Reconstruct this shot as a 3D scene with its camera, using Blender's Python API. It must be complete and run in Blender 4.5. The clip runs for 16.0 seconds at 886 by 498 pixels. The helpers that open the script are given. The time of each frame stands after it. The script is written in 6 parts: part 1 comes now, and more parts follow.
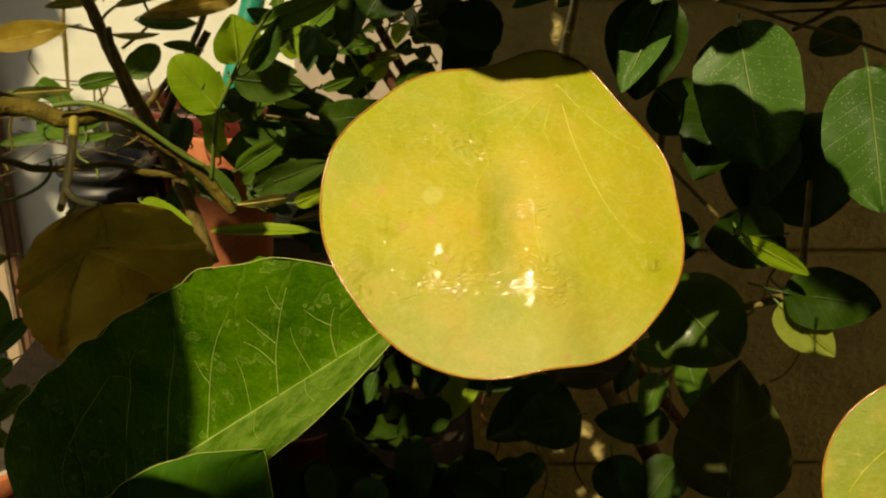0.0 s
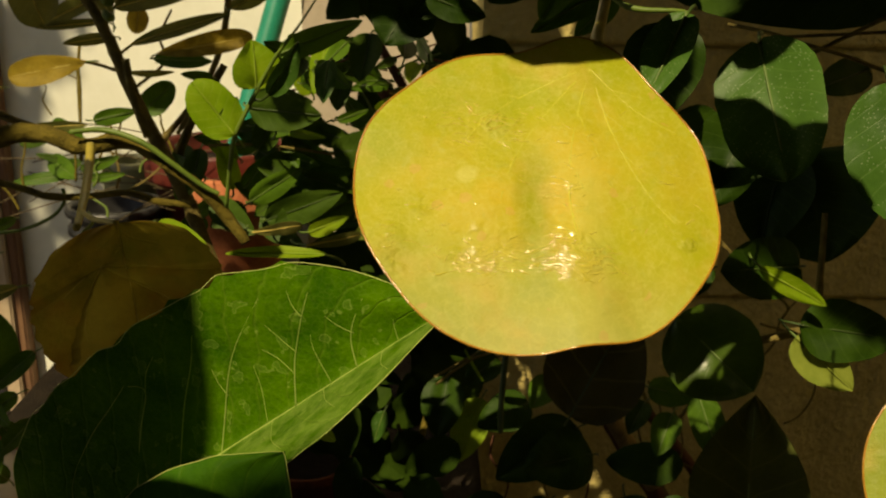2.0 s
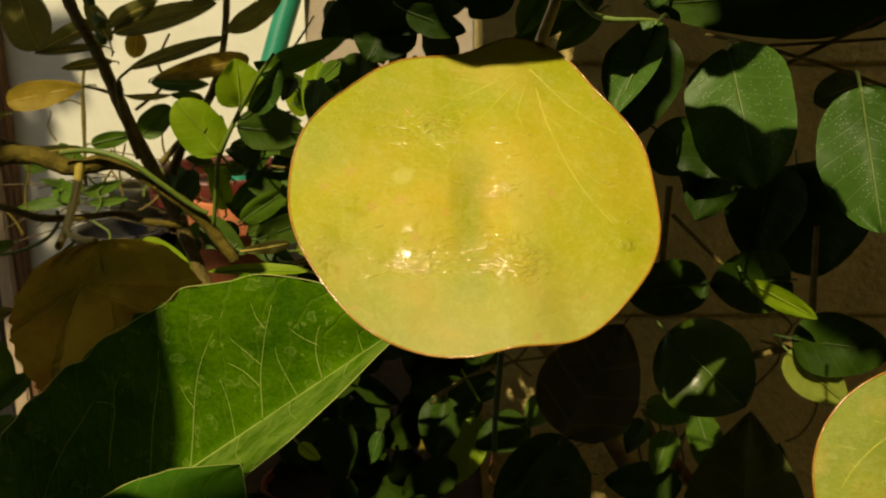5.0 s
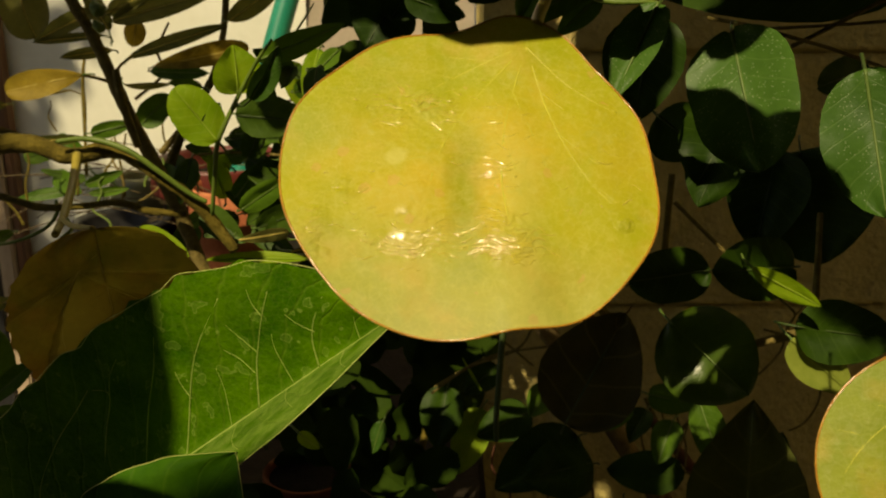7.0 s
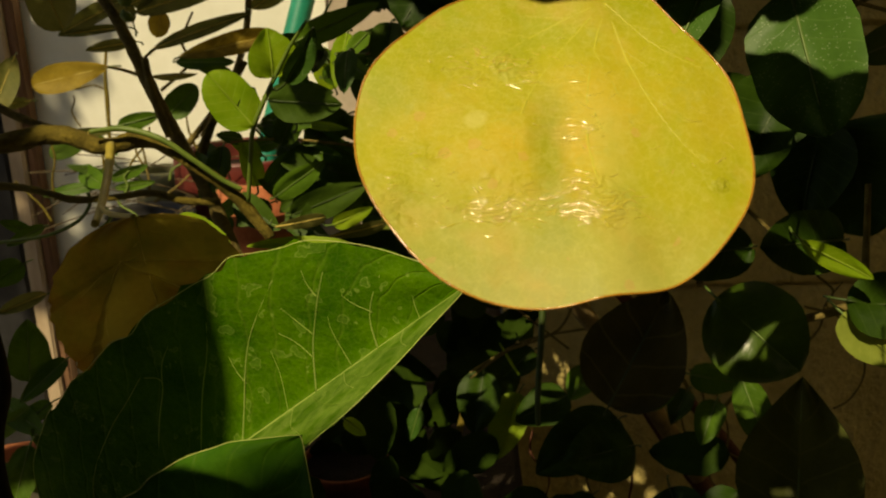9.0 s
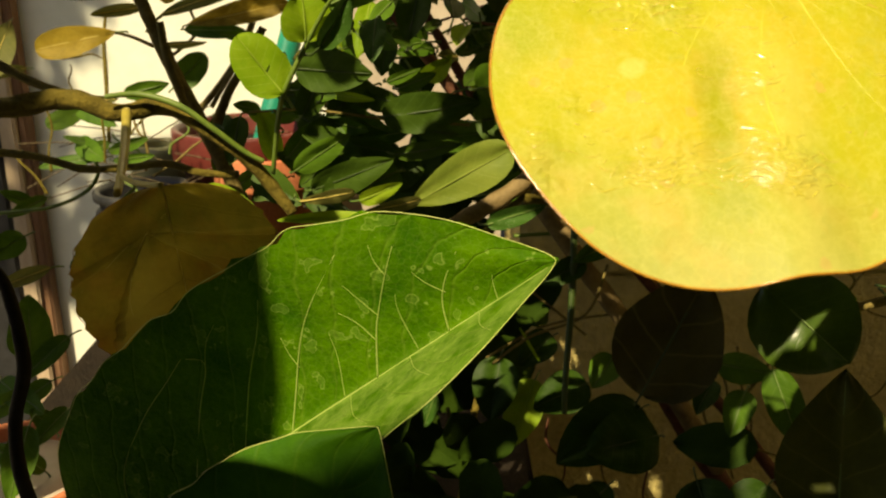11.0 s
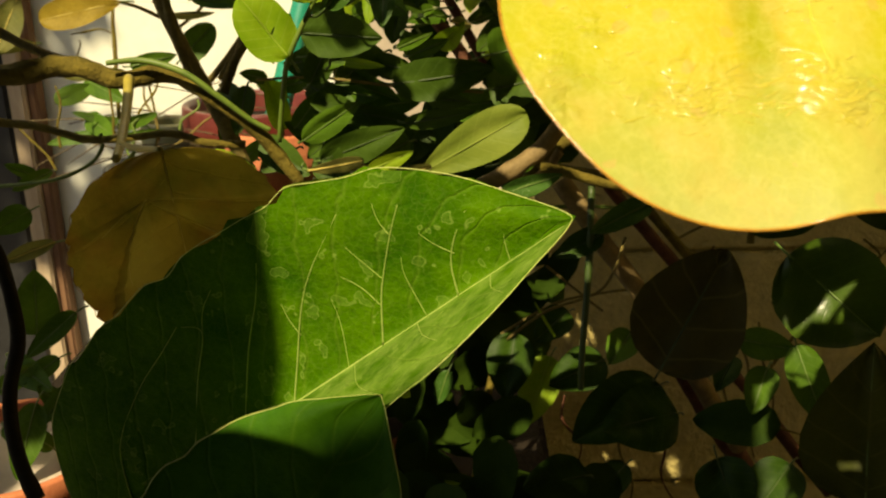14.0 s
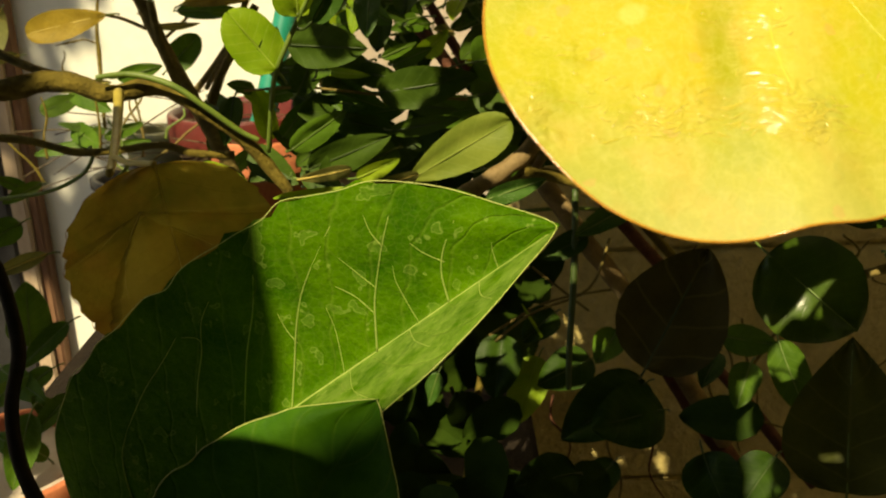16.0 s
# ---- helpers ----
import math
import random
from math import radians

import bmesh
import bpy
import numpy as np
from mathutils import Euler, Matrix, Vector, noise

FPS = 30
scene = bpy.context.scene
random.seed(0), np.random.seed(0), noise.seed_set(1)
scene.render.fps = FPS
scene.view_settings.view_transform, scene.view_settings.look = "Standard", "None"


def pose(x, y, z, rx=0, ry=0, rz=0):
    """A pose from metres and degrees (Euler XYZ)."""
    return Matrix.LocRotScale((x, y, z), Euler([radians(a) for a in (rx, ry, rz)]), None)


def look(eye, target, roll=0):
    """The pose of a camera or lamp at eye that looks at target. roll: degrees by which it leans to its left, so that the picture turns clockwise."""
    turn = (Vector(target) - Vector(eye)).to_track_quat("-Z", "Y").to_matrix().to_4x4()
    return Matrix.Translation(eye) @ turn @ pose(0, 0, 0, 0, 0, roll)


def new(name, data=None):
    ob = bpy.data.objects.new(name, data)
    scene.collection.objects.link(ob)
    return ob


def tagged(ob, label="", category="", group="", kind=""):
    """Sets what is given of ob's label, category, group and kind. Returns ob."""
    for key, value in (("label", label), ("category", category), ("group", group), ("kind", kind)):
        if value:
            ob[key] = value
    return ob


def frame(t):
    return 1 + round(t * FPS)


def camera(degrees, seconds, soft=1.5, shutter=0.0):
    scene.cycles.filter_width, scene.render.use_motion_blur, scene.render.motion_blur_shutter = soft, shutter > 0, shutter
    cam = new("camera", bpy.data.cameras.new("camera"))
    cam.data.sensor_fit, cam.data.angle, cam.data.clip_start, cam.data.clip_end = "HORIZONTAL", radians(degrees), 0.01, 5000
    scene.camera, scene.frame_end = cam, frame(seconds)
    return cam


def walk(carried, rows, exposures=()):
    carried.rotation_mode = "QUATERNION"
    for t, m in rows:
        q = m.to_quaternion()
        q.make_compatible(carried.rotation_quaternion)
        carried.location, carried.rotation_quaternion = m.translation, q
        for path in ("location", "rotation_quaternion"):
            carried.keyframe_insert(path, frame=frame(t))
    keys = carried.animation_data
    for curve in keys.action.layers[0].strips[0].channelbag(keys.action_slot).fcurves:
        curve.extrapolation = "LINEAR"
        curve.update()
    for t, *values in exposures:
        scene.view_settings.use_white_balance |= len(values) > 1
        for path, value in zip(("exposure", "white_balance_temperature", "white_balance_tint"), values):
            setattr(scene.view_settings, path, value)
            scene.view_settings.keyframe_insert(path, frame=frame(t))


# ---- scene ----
cam = camera(50.0, 16.0, soft=2.0)
cam.data.dof.use_dof, cam.data.dof.focus_distance, cam.data.dof.aperture_fstop = True, 0.21, 64.0
EYE, TILT = 0.60, -16.0
# seconds, metres right, ahead and up of the middle eye, degrees of yaw, pitch and roll
PATH = [
    (0, -0.00718, -0.00250, 0.01487, -1.244, -5.047, -0.000),
    (0.5, -0.00886, 0.00224, 0.01336, -1.237, -5.067, 0.264),
    (1, -0.00345, 0.00312, -0.00251, -1.396, -3.365, 0.184),
    (1.5, 0.00162, 0.00246, -0.00773, 0.548, -2.936, -0.401),
    (2, -0.01165, -0.00163, 0.00322, -1.078, -1.551, 0.586),
    (2.5, -0.00565, -0.00042, 0.00180, -2.164, -0.270, 0.900),
    (3, -0.00783, -0.00079, 0.00509, -1.772, -0.014, 0.790),
    (3.5, -0.00334, -0.00091, 0.00158, -0.644, -0.512, 0.015),
    (4, -0.00342, -0.00546, 0.00463, -0.945, 0.232, 0.535),
    (4.5, -0.00220, -0.00232, 0.00244, -0.518, -0.075, 0.329),
    (5, 0.00004, 0.00000, -0.00003, -0.057, -0.054, 0.008),
    (7.5, 0.00220, 0.00363, -0.00257, 0.293, -0.675, -0.233),
    (8, 0.00370, 0.00468, -0.00422, 0.524, -0.702, -0.496),
    (8.5, 0.00204, 0.00587, -0.00383, 0.795, -0.792, -0.794),
    (9, -0.00788, 0.00842, -0.00438, 1.169, -1.165, -1.563),
    (9.2, -0.01344, 0.01028, -0.00512, 1.194, -1.367, -1.655),
    (11.3, -0.02765, 0.02986, -0.00776, 0.158, -2.559, -0.205),
    (11.5, -0.02707, 0.03238, -0.00900, 1.025, -3.056, -0.387),
    (12, -0.02701, 0.03407, -0.00964, 1.127, -2.899, -0.408),
    (12.5, -0.02598, 0.03559, -0.01059, 0.925, -2.962, -0.452),
    (13, -0.02415, 0.03763, -0.01161, 1.083, -3.202, -0.568),
    (13.5, -0.02485, 0.03760, -0.01122, 1.097, -3.412, -0.605),
    (14, -0.02636, 0.03764, -0.01105, 1.080, -3.229, -0.605),
    (14.5, -0.02538, 0.03781, -0.01118, 0.989, -3.640, -0.711),
    (15, -0.02167, 0.03879, -0.01308, 1.126, -4.176, -0.681),
    (15.5, -0.02210, 0.03421, -0.01168, 0.364, -3.406, -1.030),
    (16, -0.02702, 0.03057, -0.00915, 0.227, -3.179, -1.663),
]
BASE = pose(0, 0, EYE, TILT, 0, 0)
walk(cam, [(t, BASE @ pose(x, y, z, 90 + pitch, 0, yaw) @ pose(0, 0, 0, 0, 0, roll)) for t, x, y, z, yaw, pitch, roll in PATH],
     exposures=[(0, -0.12, 7950, 10), (5.0, -0.28, 7950, 10), (9.2, -0.28, 7950, 10), (11.3, 0.50, 7650, 10), (16, 0.50, 7650, 10)])

# ---- world and sun ----
SUN = Vector((-0.27, -0.60, 0.75)).normalized()
world = bpy.data.worlds.new("world")
scene.world = world
world.use_nodes = True
wn = world.node_tree
sky = wn.nodes.new("ShaderNodeTexSky")
sky.sky_type, sky.sun_disc = "NISHITA", False
sky.sun_elevation = math.asin(SUN.z)
sky.sun_rotation = math.atan2(SUN.x, SUN.y)
wn.links.new(sky.outputs[0], wn.nodes["Background"].inputs[0])
wn.nodes["Background"].inputs[1].default_value = 0.054
sun = new("sun", bpy.data.lights.new("sun", "SUN"))
sun.data.energy, sun.data.angle, sun.data.color = 5.0, radians(0.5), (1.0, 0.89, 0.64)
sun.matrix_world = look(SUN, (0, 0, 0))


# ---- helpers for building ----
def at(x, y, z):
    """Centimetres right, ahead and up along the middle eye's line, as a place in the world."""
    return BASE @ Vector((x / 100, y / 100, z / 100))


def mesh_of(name, bm, material, smooth=True):
    me = bpy.data.meshes.new(name)
    bm.to_mesh(me)
    bm.free()
    me.materials.append(material)
    if smooth:
        me.shade_smooth()
    return me


def part(name, bm, material, parent, label="", smooth=True):
    """Links a bmesh in world places as one mesh object under a thing."""
    ob = new(name, mesh_of(name, bm, material, smooth))
    if parent:
        ob.parent = parent
        ob.matrix_parent_inverse = parent.matrix_world.inverted()
    return tagged(ob, label)


def thing(name, place, label, category, group="", kind=""):
    ob = new(name)
    ob.empty_display_size = 0.01
    ob.location = place
    bpy.context.view_layer.update()
    return tagged(ob, label, category, group, kind)


def tube(points, radii, sides=8, rough=0.0, seed=0, into=None):
    """A round, uneven limb through places, closed at both ends; subdivided along a smooth line."""
    pts = [Vector(p) for p in points]
    line, rads = [], []
    n = len(pts)
    for i in range(n - 1):
        a, b, c, d = pts[max(i - 1, 0)], pts[i], pts[i + 1], pts[min(i + 2, n - 1)]
        steps = 6
        for k in range(steps):
            s = k / steps
            line.append(0.5 * (2 * b + (c - a) * s + (2 * a - 5 * b + 4 * c - d) * s * s + (3 * b - a - 3 * c + d) * s**3))
            rads.append(radii[i] + (radii[i + 1] - radii[i]) * s)
    line.append(pts[-1])
    rads.append(radii[-1])
    bm = into or bmesh.new()
    rings = []
    side = Vector((0.3, 0.2, 1)).normalized()
    for i, p in enumerate(line):
        d = (line[min(i + 1, len(line) - 1)] - line[max(i - 1, 0)]).normalized()
        side = (side - d * side.dot(d)).normalized()
        up = d.cross(side)
        ring = []
        for k in range(sides):
            a = 2 * math.pi * k / sides
            way = side * math.cos(a) + up * math.sin(a)
            r = rads[i]
            if rough:
                r *= 1 + rough * noise.noise(p * 160 + way * 0.8 + Vector((seed, 0, 0)))
            ring.append(bm.verts.new(p + way * r))
        rings.append(ring)
    for a, b in zip(rings, rings[1:]):
        for k in range(sides):
            bm.faces.new((a[k], a[(k + 1) % sides], b[(k + 1) % sides], b[k]))
    bm.faces.new(rings[0][::-1])
    bm.faces.new(rings[-1])
    return bm


SHAPES = {"ovate": (0.45, 0.75), "round": (0.42, 0.5), "obovate": (0.8, 0.42), "heart": (0.3, 0.7), "slim": (0.6, 0.7), "oval": (0.5, 0.62), "drop": (0.42, 1.0), "egg": (0.5, 0.74)}
TIPS = {"pointed": 0.137, "blunt": 0.212}  # how soon a long leaf widens behind its tip


def half_width(shape, u):
    if shape in TIPS:
        t = 1 - u
        return (1 - math.exp(-((t / TIPS[shape]) ** 1.15))) * max(1 - t**8, 0.0) ** 0.6
    a, b = SHAPES[shape]
    m = a / (a + b)
    return (u**a * (1 - u) ** b) / (m**a * (1 - m) ** b) if 0 < u < 1 else 0.0


def leaf_frame(base, tip, spin):
    """Axes of a leaf that lies from base to tip and shows its face to the eye, turned about its midrib by spin degrees."""
    b, t = at(*base), at(*tip)
    along = (t - b).normalized()
    face = at(-1, 1, 0) - (b + t) / 2
    face = (face - along * face.dot(along)).normalized()
    face = Matrix.Rotation(radians(spin), 3, along) @ face
    return b, along, along.cross(face).normalized(), face, (t - b).length


def blade_point(fr, shape, width, fold, bend, wave, seed, u, v):
    """A place on a leaf's face: u from base to tip, v from edge to edge; fold lifts both halves, bend throws the tip back."""
    b, along, across, face, length = fr
    fl, fr2 = fold if isinstance(fold, tuple) else (fold, fold)
    w = half_width(shape, u) * width / 200 * (1 + (0.014 * math.sin(u * 118 + 3 * seed) * (0.6 + 0.4 * math.sin(u * 23)) if shape in TIPS else 0.0) + 0.016 * math.sin(u * 61 + seed) + 0.012 * math.sin(u * 113 + 2 * seed))
    f = radians(fl if v < 0 else fr2)
    x, z = v * w * math.cos(f), abs(v) * w * math.sin(f)
    z -= bend * length * (u * u)
    z += wave * noise.noise(Vector((u * 3.1 + seed, v * 1.7, seed * 0.37))) * width / 100
    y = u * length - bend * bend * length * u * u
    return b + along * y + across * x + face * z


def blade(fr, shape, width, fold=12, bend=0.06, wave=0.05, seed=0, nu=12, nv=6, into=None):
    bm = into or bmesh.new()
    uv = bm.loops.layers.uv.verify()
    grid = []
    for i in range(nu + 1):
        u = 0.5 - 0.5 * math.cos(math.pi * i / nu)
        u = min(max(u, 0.002), 0.998)
        row = []
        for k in range(nv + 1):
            v = 2 * k / nv - 1
            row.append((bm.verts.new(blade_point(fr, shape, width, fold, bend, wave, seed, u, v)), u, v))
        grid.append(row)
    for a, b in zip(grid, grid[1:]):
        for k in range(nv):
            quad = (a[k], a[k + 1], b[k + 1], b[k])
            face = bm.faces.new([q[0] for q in quad])
            for loop, q in zip(face.loops, quad):
                loop[uv].uv = (q[1], q[2] * 0.5 + 0.5)
    return bm


# ---- materials ----
class Nodes:
    def __init__(self, name):
        self.material = bpy.data.materials.new(name)
        self.material.use_nodes = True
        self.tree = self.material.node_tree
        self.bsdf = self.tree.nodes["Principled BSDF"]

    def add(self, kind):
        return self.tree.nodes.new(kind)

    def link(self, a, b):
        self.tree.links.new(a, b)

    def put(self, node, **values):
        for key, value in values.items():
            socket = node.inputs[key.replace("_", " ")]
            if hasattr(value, "links"):
                self.link(value, socket)
            else:
                socket.default_value = value
        return node

    def math(self, op, a, b=None, clamp=False):
        node = self.add("ShaderNodeMath")
        node.operation, node.use_clamp = op, clamp
        for k, value in enumerate((a, b)):
            if value is None:
                continue
            if hasattr(value, "links"):
                self.link(value, node.inputs[k])
            else:
                node.inputs[k].default_value = value
        return node.outputs[0]

    def noise(self, scale, detail=4.0, rough=0.55, where=None, stretch=None):
        node = self.add("ShaderNodeTexNoise")
        node.inputs["Scale"].default_value, node.inputs["Detail"].default_value, node.inputs["Roughness"].default_value = scale, detail, rough
        source = where or self.add("ShaderNodeTexCoord").outputs["Object"]
        if stretch:
            m = self.add("ShaderNodeMapping")
            m.inputs["Scale"].default_value = stretch
            self.link(source, m.inputs[0])
            source = m.outputs[0]
        self.link(source, node.inputs["Vector"])
        return node.outputs[0]

    def ramp(self, value, stops):
        node = self.add("ShaderNodeValToRGB")
        r = node.color_ramp
        while len(r.elements) < len(stops):
            r.elements.new(0.5)
        for e, (p, c) in zip(r.elements, stops):
            e.position, e.color = p, (*c, 1)
        self.link(value, node.inputs[0])
        return node.outputs[0]

    def mix(self, factor, a, b, blend="MIX"):
        node = self.add("ShaderNodeMix")
        node.data_type, node.blend_type = "RGBA", blend
        for socket, value in ((node.inputs[0], factor), (node.inputs[6], a), (node.inputs[7], b)):
            if hasattr(value, "links"):
                self.link(value, socket)
            else:
                socket.default_value = (*value, 1) if isinstance(value, tuple) else value
        return node.outputs[2]

    def bump(self, height, strength, distance):
        node = self.add("ShaderNodeBump")
        node.inputs["Strength"].default_value, node.inputs["Distance"].default_value = strength, distance
        self.link(height, node.inputs["Height"])
        self.link(node.outputs[0], self.bsdf.inputs["Normal"])
        return node.outputs[0]


def leaf_material(name, dark, light, vein, rough=0.38, through_share=0.35, spots=None, veins=7, vein_amount=0.3, relief=0.25, trail_sun_tone=None, shine=0.16, fan=None):
    """Leaf skin: mottled face, paler side veins off the midrib, gloss, and light passing through."""
    n = Nodes(name)
    uv = n.add("ShaderNodeUVMap").outputs[0]
    sep = n.add("ShaderNodeSeparateXYZ")
    n.link(uv, sep.inputs[0])
    u, v = sep.outputs[0], sep.outputs[1]
    off = n.math("ABSOLUTE", n.math("SUBTRACT", v, 0.5))
    wob = n.noise(90, 2.0)
    line = n.math("ADD", n.math("SUBTRACT", u, n.math("MULTIPLY", off, 0.42)), n.math("MULTIPLY", wob, 0.05))
    saw = n.math("ABSOLUTE", n.math("SUBTRACT", n.math("FRACT", n.math("MULTIPLY", line, float(veins))), 0.5))
    side = n.math("SUBTRACT", 1.0, n.math("MULTIPLY", saw, 16.0), True)
    mid = n.math("SUBTRACT", 1.0, n.math("MULTIPLY", off, 45.0), True)
    lines = n.math("MAXIMUM", side, mid, True)
    coarse, fine = n.noise(70, 3.0), n.noise(520, 4.0, 0.65)
    blend = n.math("ADD", n.math("MULTIPLY", coarse, 0.75), n.math("MULTIPLY", fine, 0.3))
    own = n.add("ShaderNodeObjectInfo").outputs["Random"]
    blend = n.math("ADD", blend, n.math("MULTIPLY", n.math("SUBTRACT", own, 0.5), 0.25))
    colour = n.ramp(blend, [(0.3, dark), (0.75, light)])
    colour = n.mix(n.math("MULTIPLY", lines, vein_amount), colour, vein)
    if spots:
        specks = n.add("ShaderNodeTexVoronoi")
        n.link(n.add("ShaderNodeTexCoord").outputs["Object"], specks.inputs["Vector"])
        specks.inputs["Scale"].default_value = 1150
        colour = n.mix(n.math("MULTIPLY", n.math("GREATER_THAN", n.noise(160, 2.0), 0.47), n.math("MULTIPLY", n.math("LESS_THAN", specks.outputs[0], 0.2), 0.55)), colour, spots)
    if trail_sun_tone:
        cells = n.add("ShaderNodeTexVoronoi")
        cells.feature = "DISTANCE_TO_EDGE"
        cells.inputs["Scale"].default_value = 620
        n.link(n.add("ShaderNodeTexCoord").outputs["Object"], cells.inputs["Vector"])
        colour = n.mix(n.math("MULTIPLY", n.math("LESS_THAN", cells.outputs[0], 0.05), 0.06), colour, trail_sun_tone)
        drift = n.noise(190, 2.0)
        # one half mixed paler: the stronger sun on the fold, put into the colour
        colour = n.mix(n.math("MULTIPLY", n.math("GREATER_THAN", v, 0.5), n.math("MULTIPLY", n.math("MULTIPLY", n.math("SUBTRACT", n.noise(150, 5.0, 0.7), 0.36), 4.0, True), 0.42)), colour, trail_sun_tone)
        track = n.math("SUBTRACT", 1.0, n.math("MULTIPLY", n.math("ABSOLUTE", n.math("SUBTRACT", drift, 0.635)), 60.0), True)
        blot = n.math("MULTIPLY", n.math("SUBTRACT", drift, 0.635), 30.0, True)
        colour = n.mix(n.math("MULTIPLY", track, 0.42), colour, trail_sun_tone)
        colour = n.mix(n.math("MULTIPLY", blot, 0.10), colour, trail_sun_tone)
    pucker = None
    if fan:
        du, dv = n.math("MULTIPLY", n.math("SUBTRACT", u, fan[0]), 0.95), n.math("SUBTRACT", v, fan[1])
        far = n.math("SQRT", n.math("ADD", n.math("MULTIPLY", du, du), n.math("MULTIPLY", dv, dv)))
        turn = n.math("ADD", n.math("DIVIDE", n.math("ARCTAN2", dv, du), 2 * math.pi), 0.5)
        turn = n.math("ADD", turn, n.math("MULTIPLY", n.math("SUBTRACT", n.noise(60, 2.0), 0.5), 0.02))
        quilt = n.ramp(turn, [(p, (g, g, g)) for p, g in ((0.0, 0.5), (0.13, 0.2), (0.22, 0.5), (0.275, 1.0), (0.285, 0.15), (0.35, 0.9), (0.365, 0.1), (0.47, 0.4), (0.51, 0.75), (0.575, 1.0), (0.59, 0.1), (0.68, 0.5), (0.70, 0.1), (1.0, 0.5))])
        # lit and turned-away sides of the puckers, also mixed into the colour
        colour = n.mix(n.math("MULTIPLY", quilt, 0.55), colour, vein)
        red = n.math("MULTIPLY", n.math("SUBTRACT", n.noise(48, 3.0, 0.6), 0.5), 5.0, True)
        colour = n.mix(n.math("MULTIPLY", red, 0.5), colour, (0.42, 0.16, 0.03))
        moss = n.math("MULTIPLY", n.math("SUBTRACT", n.noise(75, 3.0, 0.6), 0.53), 6.0, True)
        colour = n.mix(n.math("MULTIPLY", moss, 0.5), colour, (0.16, 0.17, 0.02))
        pucker = n.math("MULTIPLY", n.math("MULTIPLY", quilt, far), 6.0)
    n.put(n.bsdf, Base_Color=colour, Roughness=rough)
    n.bsdf.inputs["Specular IOR Level"].default_value = shine
    height = n.math("ADD", n.math("MULTIPLY", fine, 0.35), n.math("SUBTRACT", n.math("MULTIPLY", coarse, 0.9), n.math("MULTIPLY", lines, 0.12)))
    if pucker:
        height = n.math("ADD", height, pucker)
    normal = n.bump(height, relief, 0.0012)
    trans = n.add("ShaderNodeBsdfTranslucent")
    n.link(colour, trans.inputs[0])
    n.link(normal, trans.inputs["Normal"])
    share = n.add("ShaderNodeMixShader")
    share.inputs[0].default_value = through_share
    n.link(n.bsdf.outputs[0], share.inputs[1])
    n.link(trans.outputs[0], share.inputs[2])
    n.link(share.outputs[0], n.tree.nodes["Material Output"].inputs["Surface"])
    return n.material


def plain_material(name, a, b, scale, rough=0.7, relief=0.3, depth=0.002, stretch=None, fine=8.0, metal=0.0):
    """A weathered surface of two tones at two scales with a matching relief."""
    n = Nodes(name)
    big, small = n.noise(scale, 4.0, 0.6, stretch=stretch), n.noise(scale * fine, 5.0, 0.65, stretch=stretch)
    blend = n.math("ADD", n.math("MULTIPLY", big, 0.6), n.math("MULTIPLY", small, 0.4))
    n.put(n.bsdf, Base_Color=n.ramp(blend, [(0.32, a), (0.66, b)]), Roughness=rough, Metallic=metal)
    if rough >= 0.7:
        n.bsdf.inputs["Specular IOR Level"].default_value = 0.2
    n.bump(blend, relief, depth)
    return n.material


# green of leaves that hang in shade; part of that shade is in the colour
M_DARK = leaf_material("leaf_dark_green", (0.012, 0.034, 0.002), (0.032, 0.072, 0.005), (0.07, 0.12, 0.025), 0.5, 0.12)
M_MID = leaf_material("leaf_mid_green", (0.045, 0.105, 0.007), (0.095, 0.19, 0.015), (0.16, 0.26, 0.06), 0.48, 0.22)
M_SOFT = leaf_material("leaf_soft_green", (0.032, 0.068, 0.006), (0.068, 0.125, 0.014), (0.10, 0.17, 0.04), 0.5, 0.2)
M_SPECK = leaf_material("leaf_speckled_green", (0.035, 0.095, 0.012), (0.07, 0.155, 0.025), (0.12, 0.21, 0.05), 0.42, 0.15, spots=(0.28, 0.36, 0.2))
M_LIME = leaf_material("leaf_lime", (0.18, 0.34, 0.010), (0.34, 0.50, 0.03), (0.42, 0.54, 0.10), 0.5, 0.45)
M_OLIVE = leaf_material("leaf_olive", (0.10, 0.115, 0.025), (0.22, 0.21, 0.055), (0.28, 0.26, 0.10), 0.55, 0.4)
M_BROWN = leaf_material("leaf_brown", (0.18, 0.125, 0.012), (0.48, 0.35, 0.05), (0.5, 0.42, 0.1), 0.5, 0.5, veins=4)
M_QUILT = leaf_material("leaf_brown_quilted", (0.17, 0.115, 0.010), (0.40, 0.29, 0.035), (0.50, 0.42, 0.08), 0.5, 0.5, vein_amount=0.0, relief=0.8, fan=(0.21, 0.63))
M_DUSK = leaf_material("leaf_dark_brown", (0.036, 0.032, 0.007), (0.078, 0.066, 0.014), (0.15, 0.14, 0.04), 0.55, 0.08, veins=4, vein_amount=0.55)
# an ordinary leaf green dulled: its deep shade is put into the colour
M_SHADE = leaf_material("leaf_shade_green", (0.05, 0.06, 0.010), (0.10, 0.115, 0.02), (0.16, 0.17, 0.05), 0.5, 0.3, veins=5)
M_GLOSSY = leaf_material("leaf_glossy_green", (0.040, 0.082, 0.006), (0.085, 0.155, 0.014), (0.09, 0.15, 0.03), 0.3, 0.15, shine=0.5)
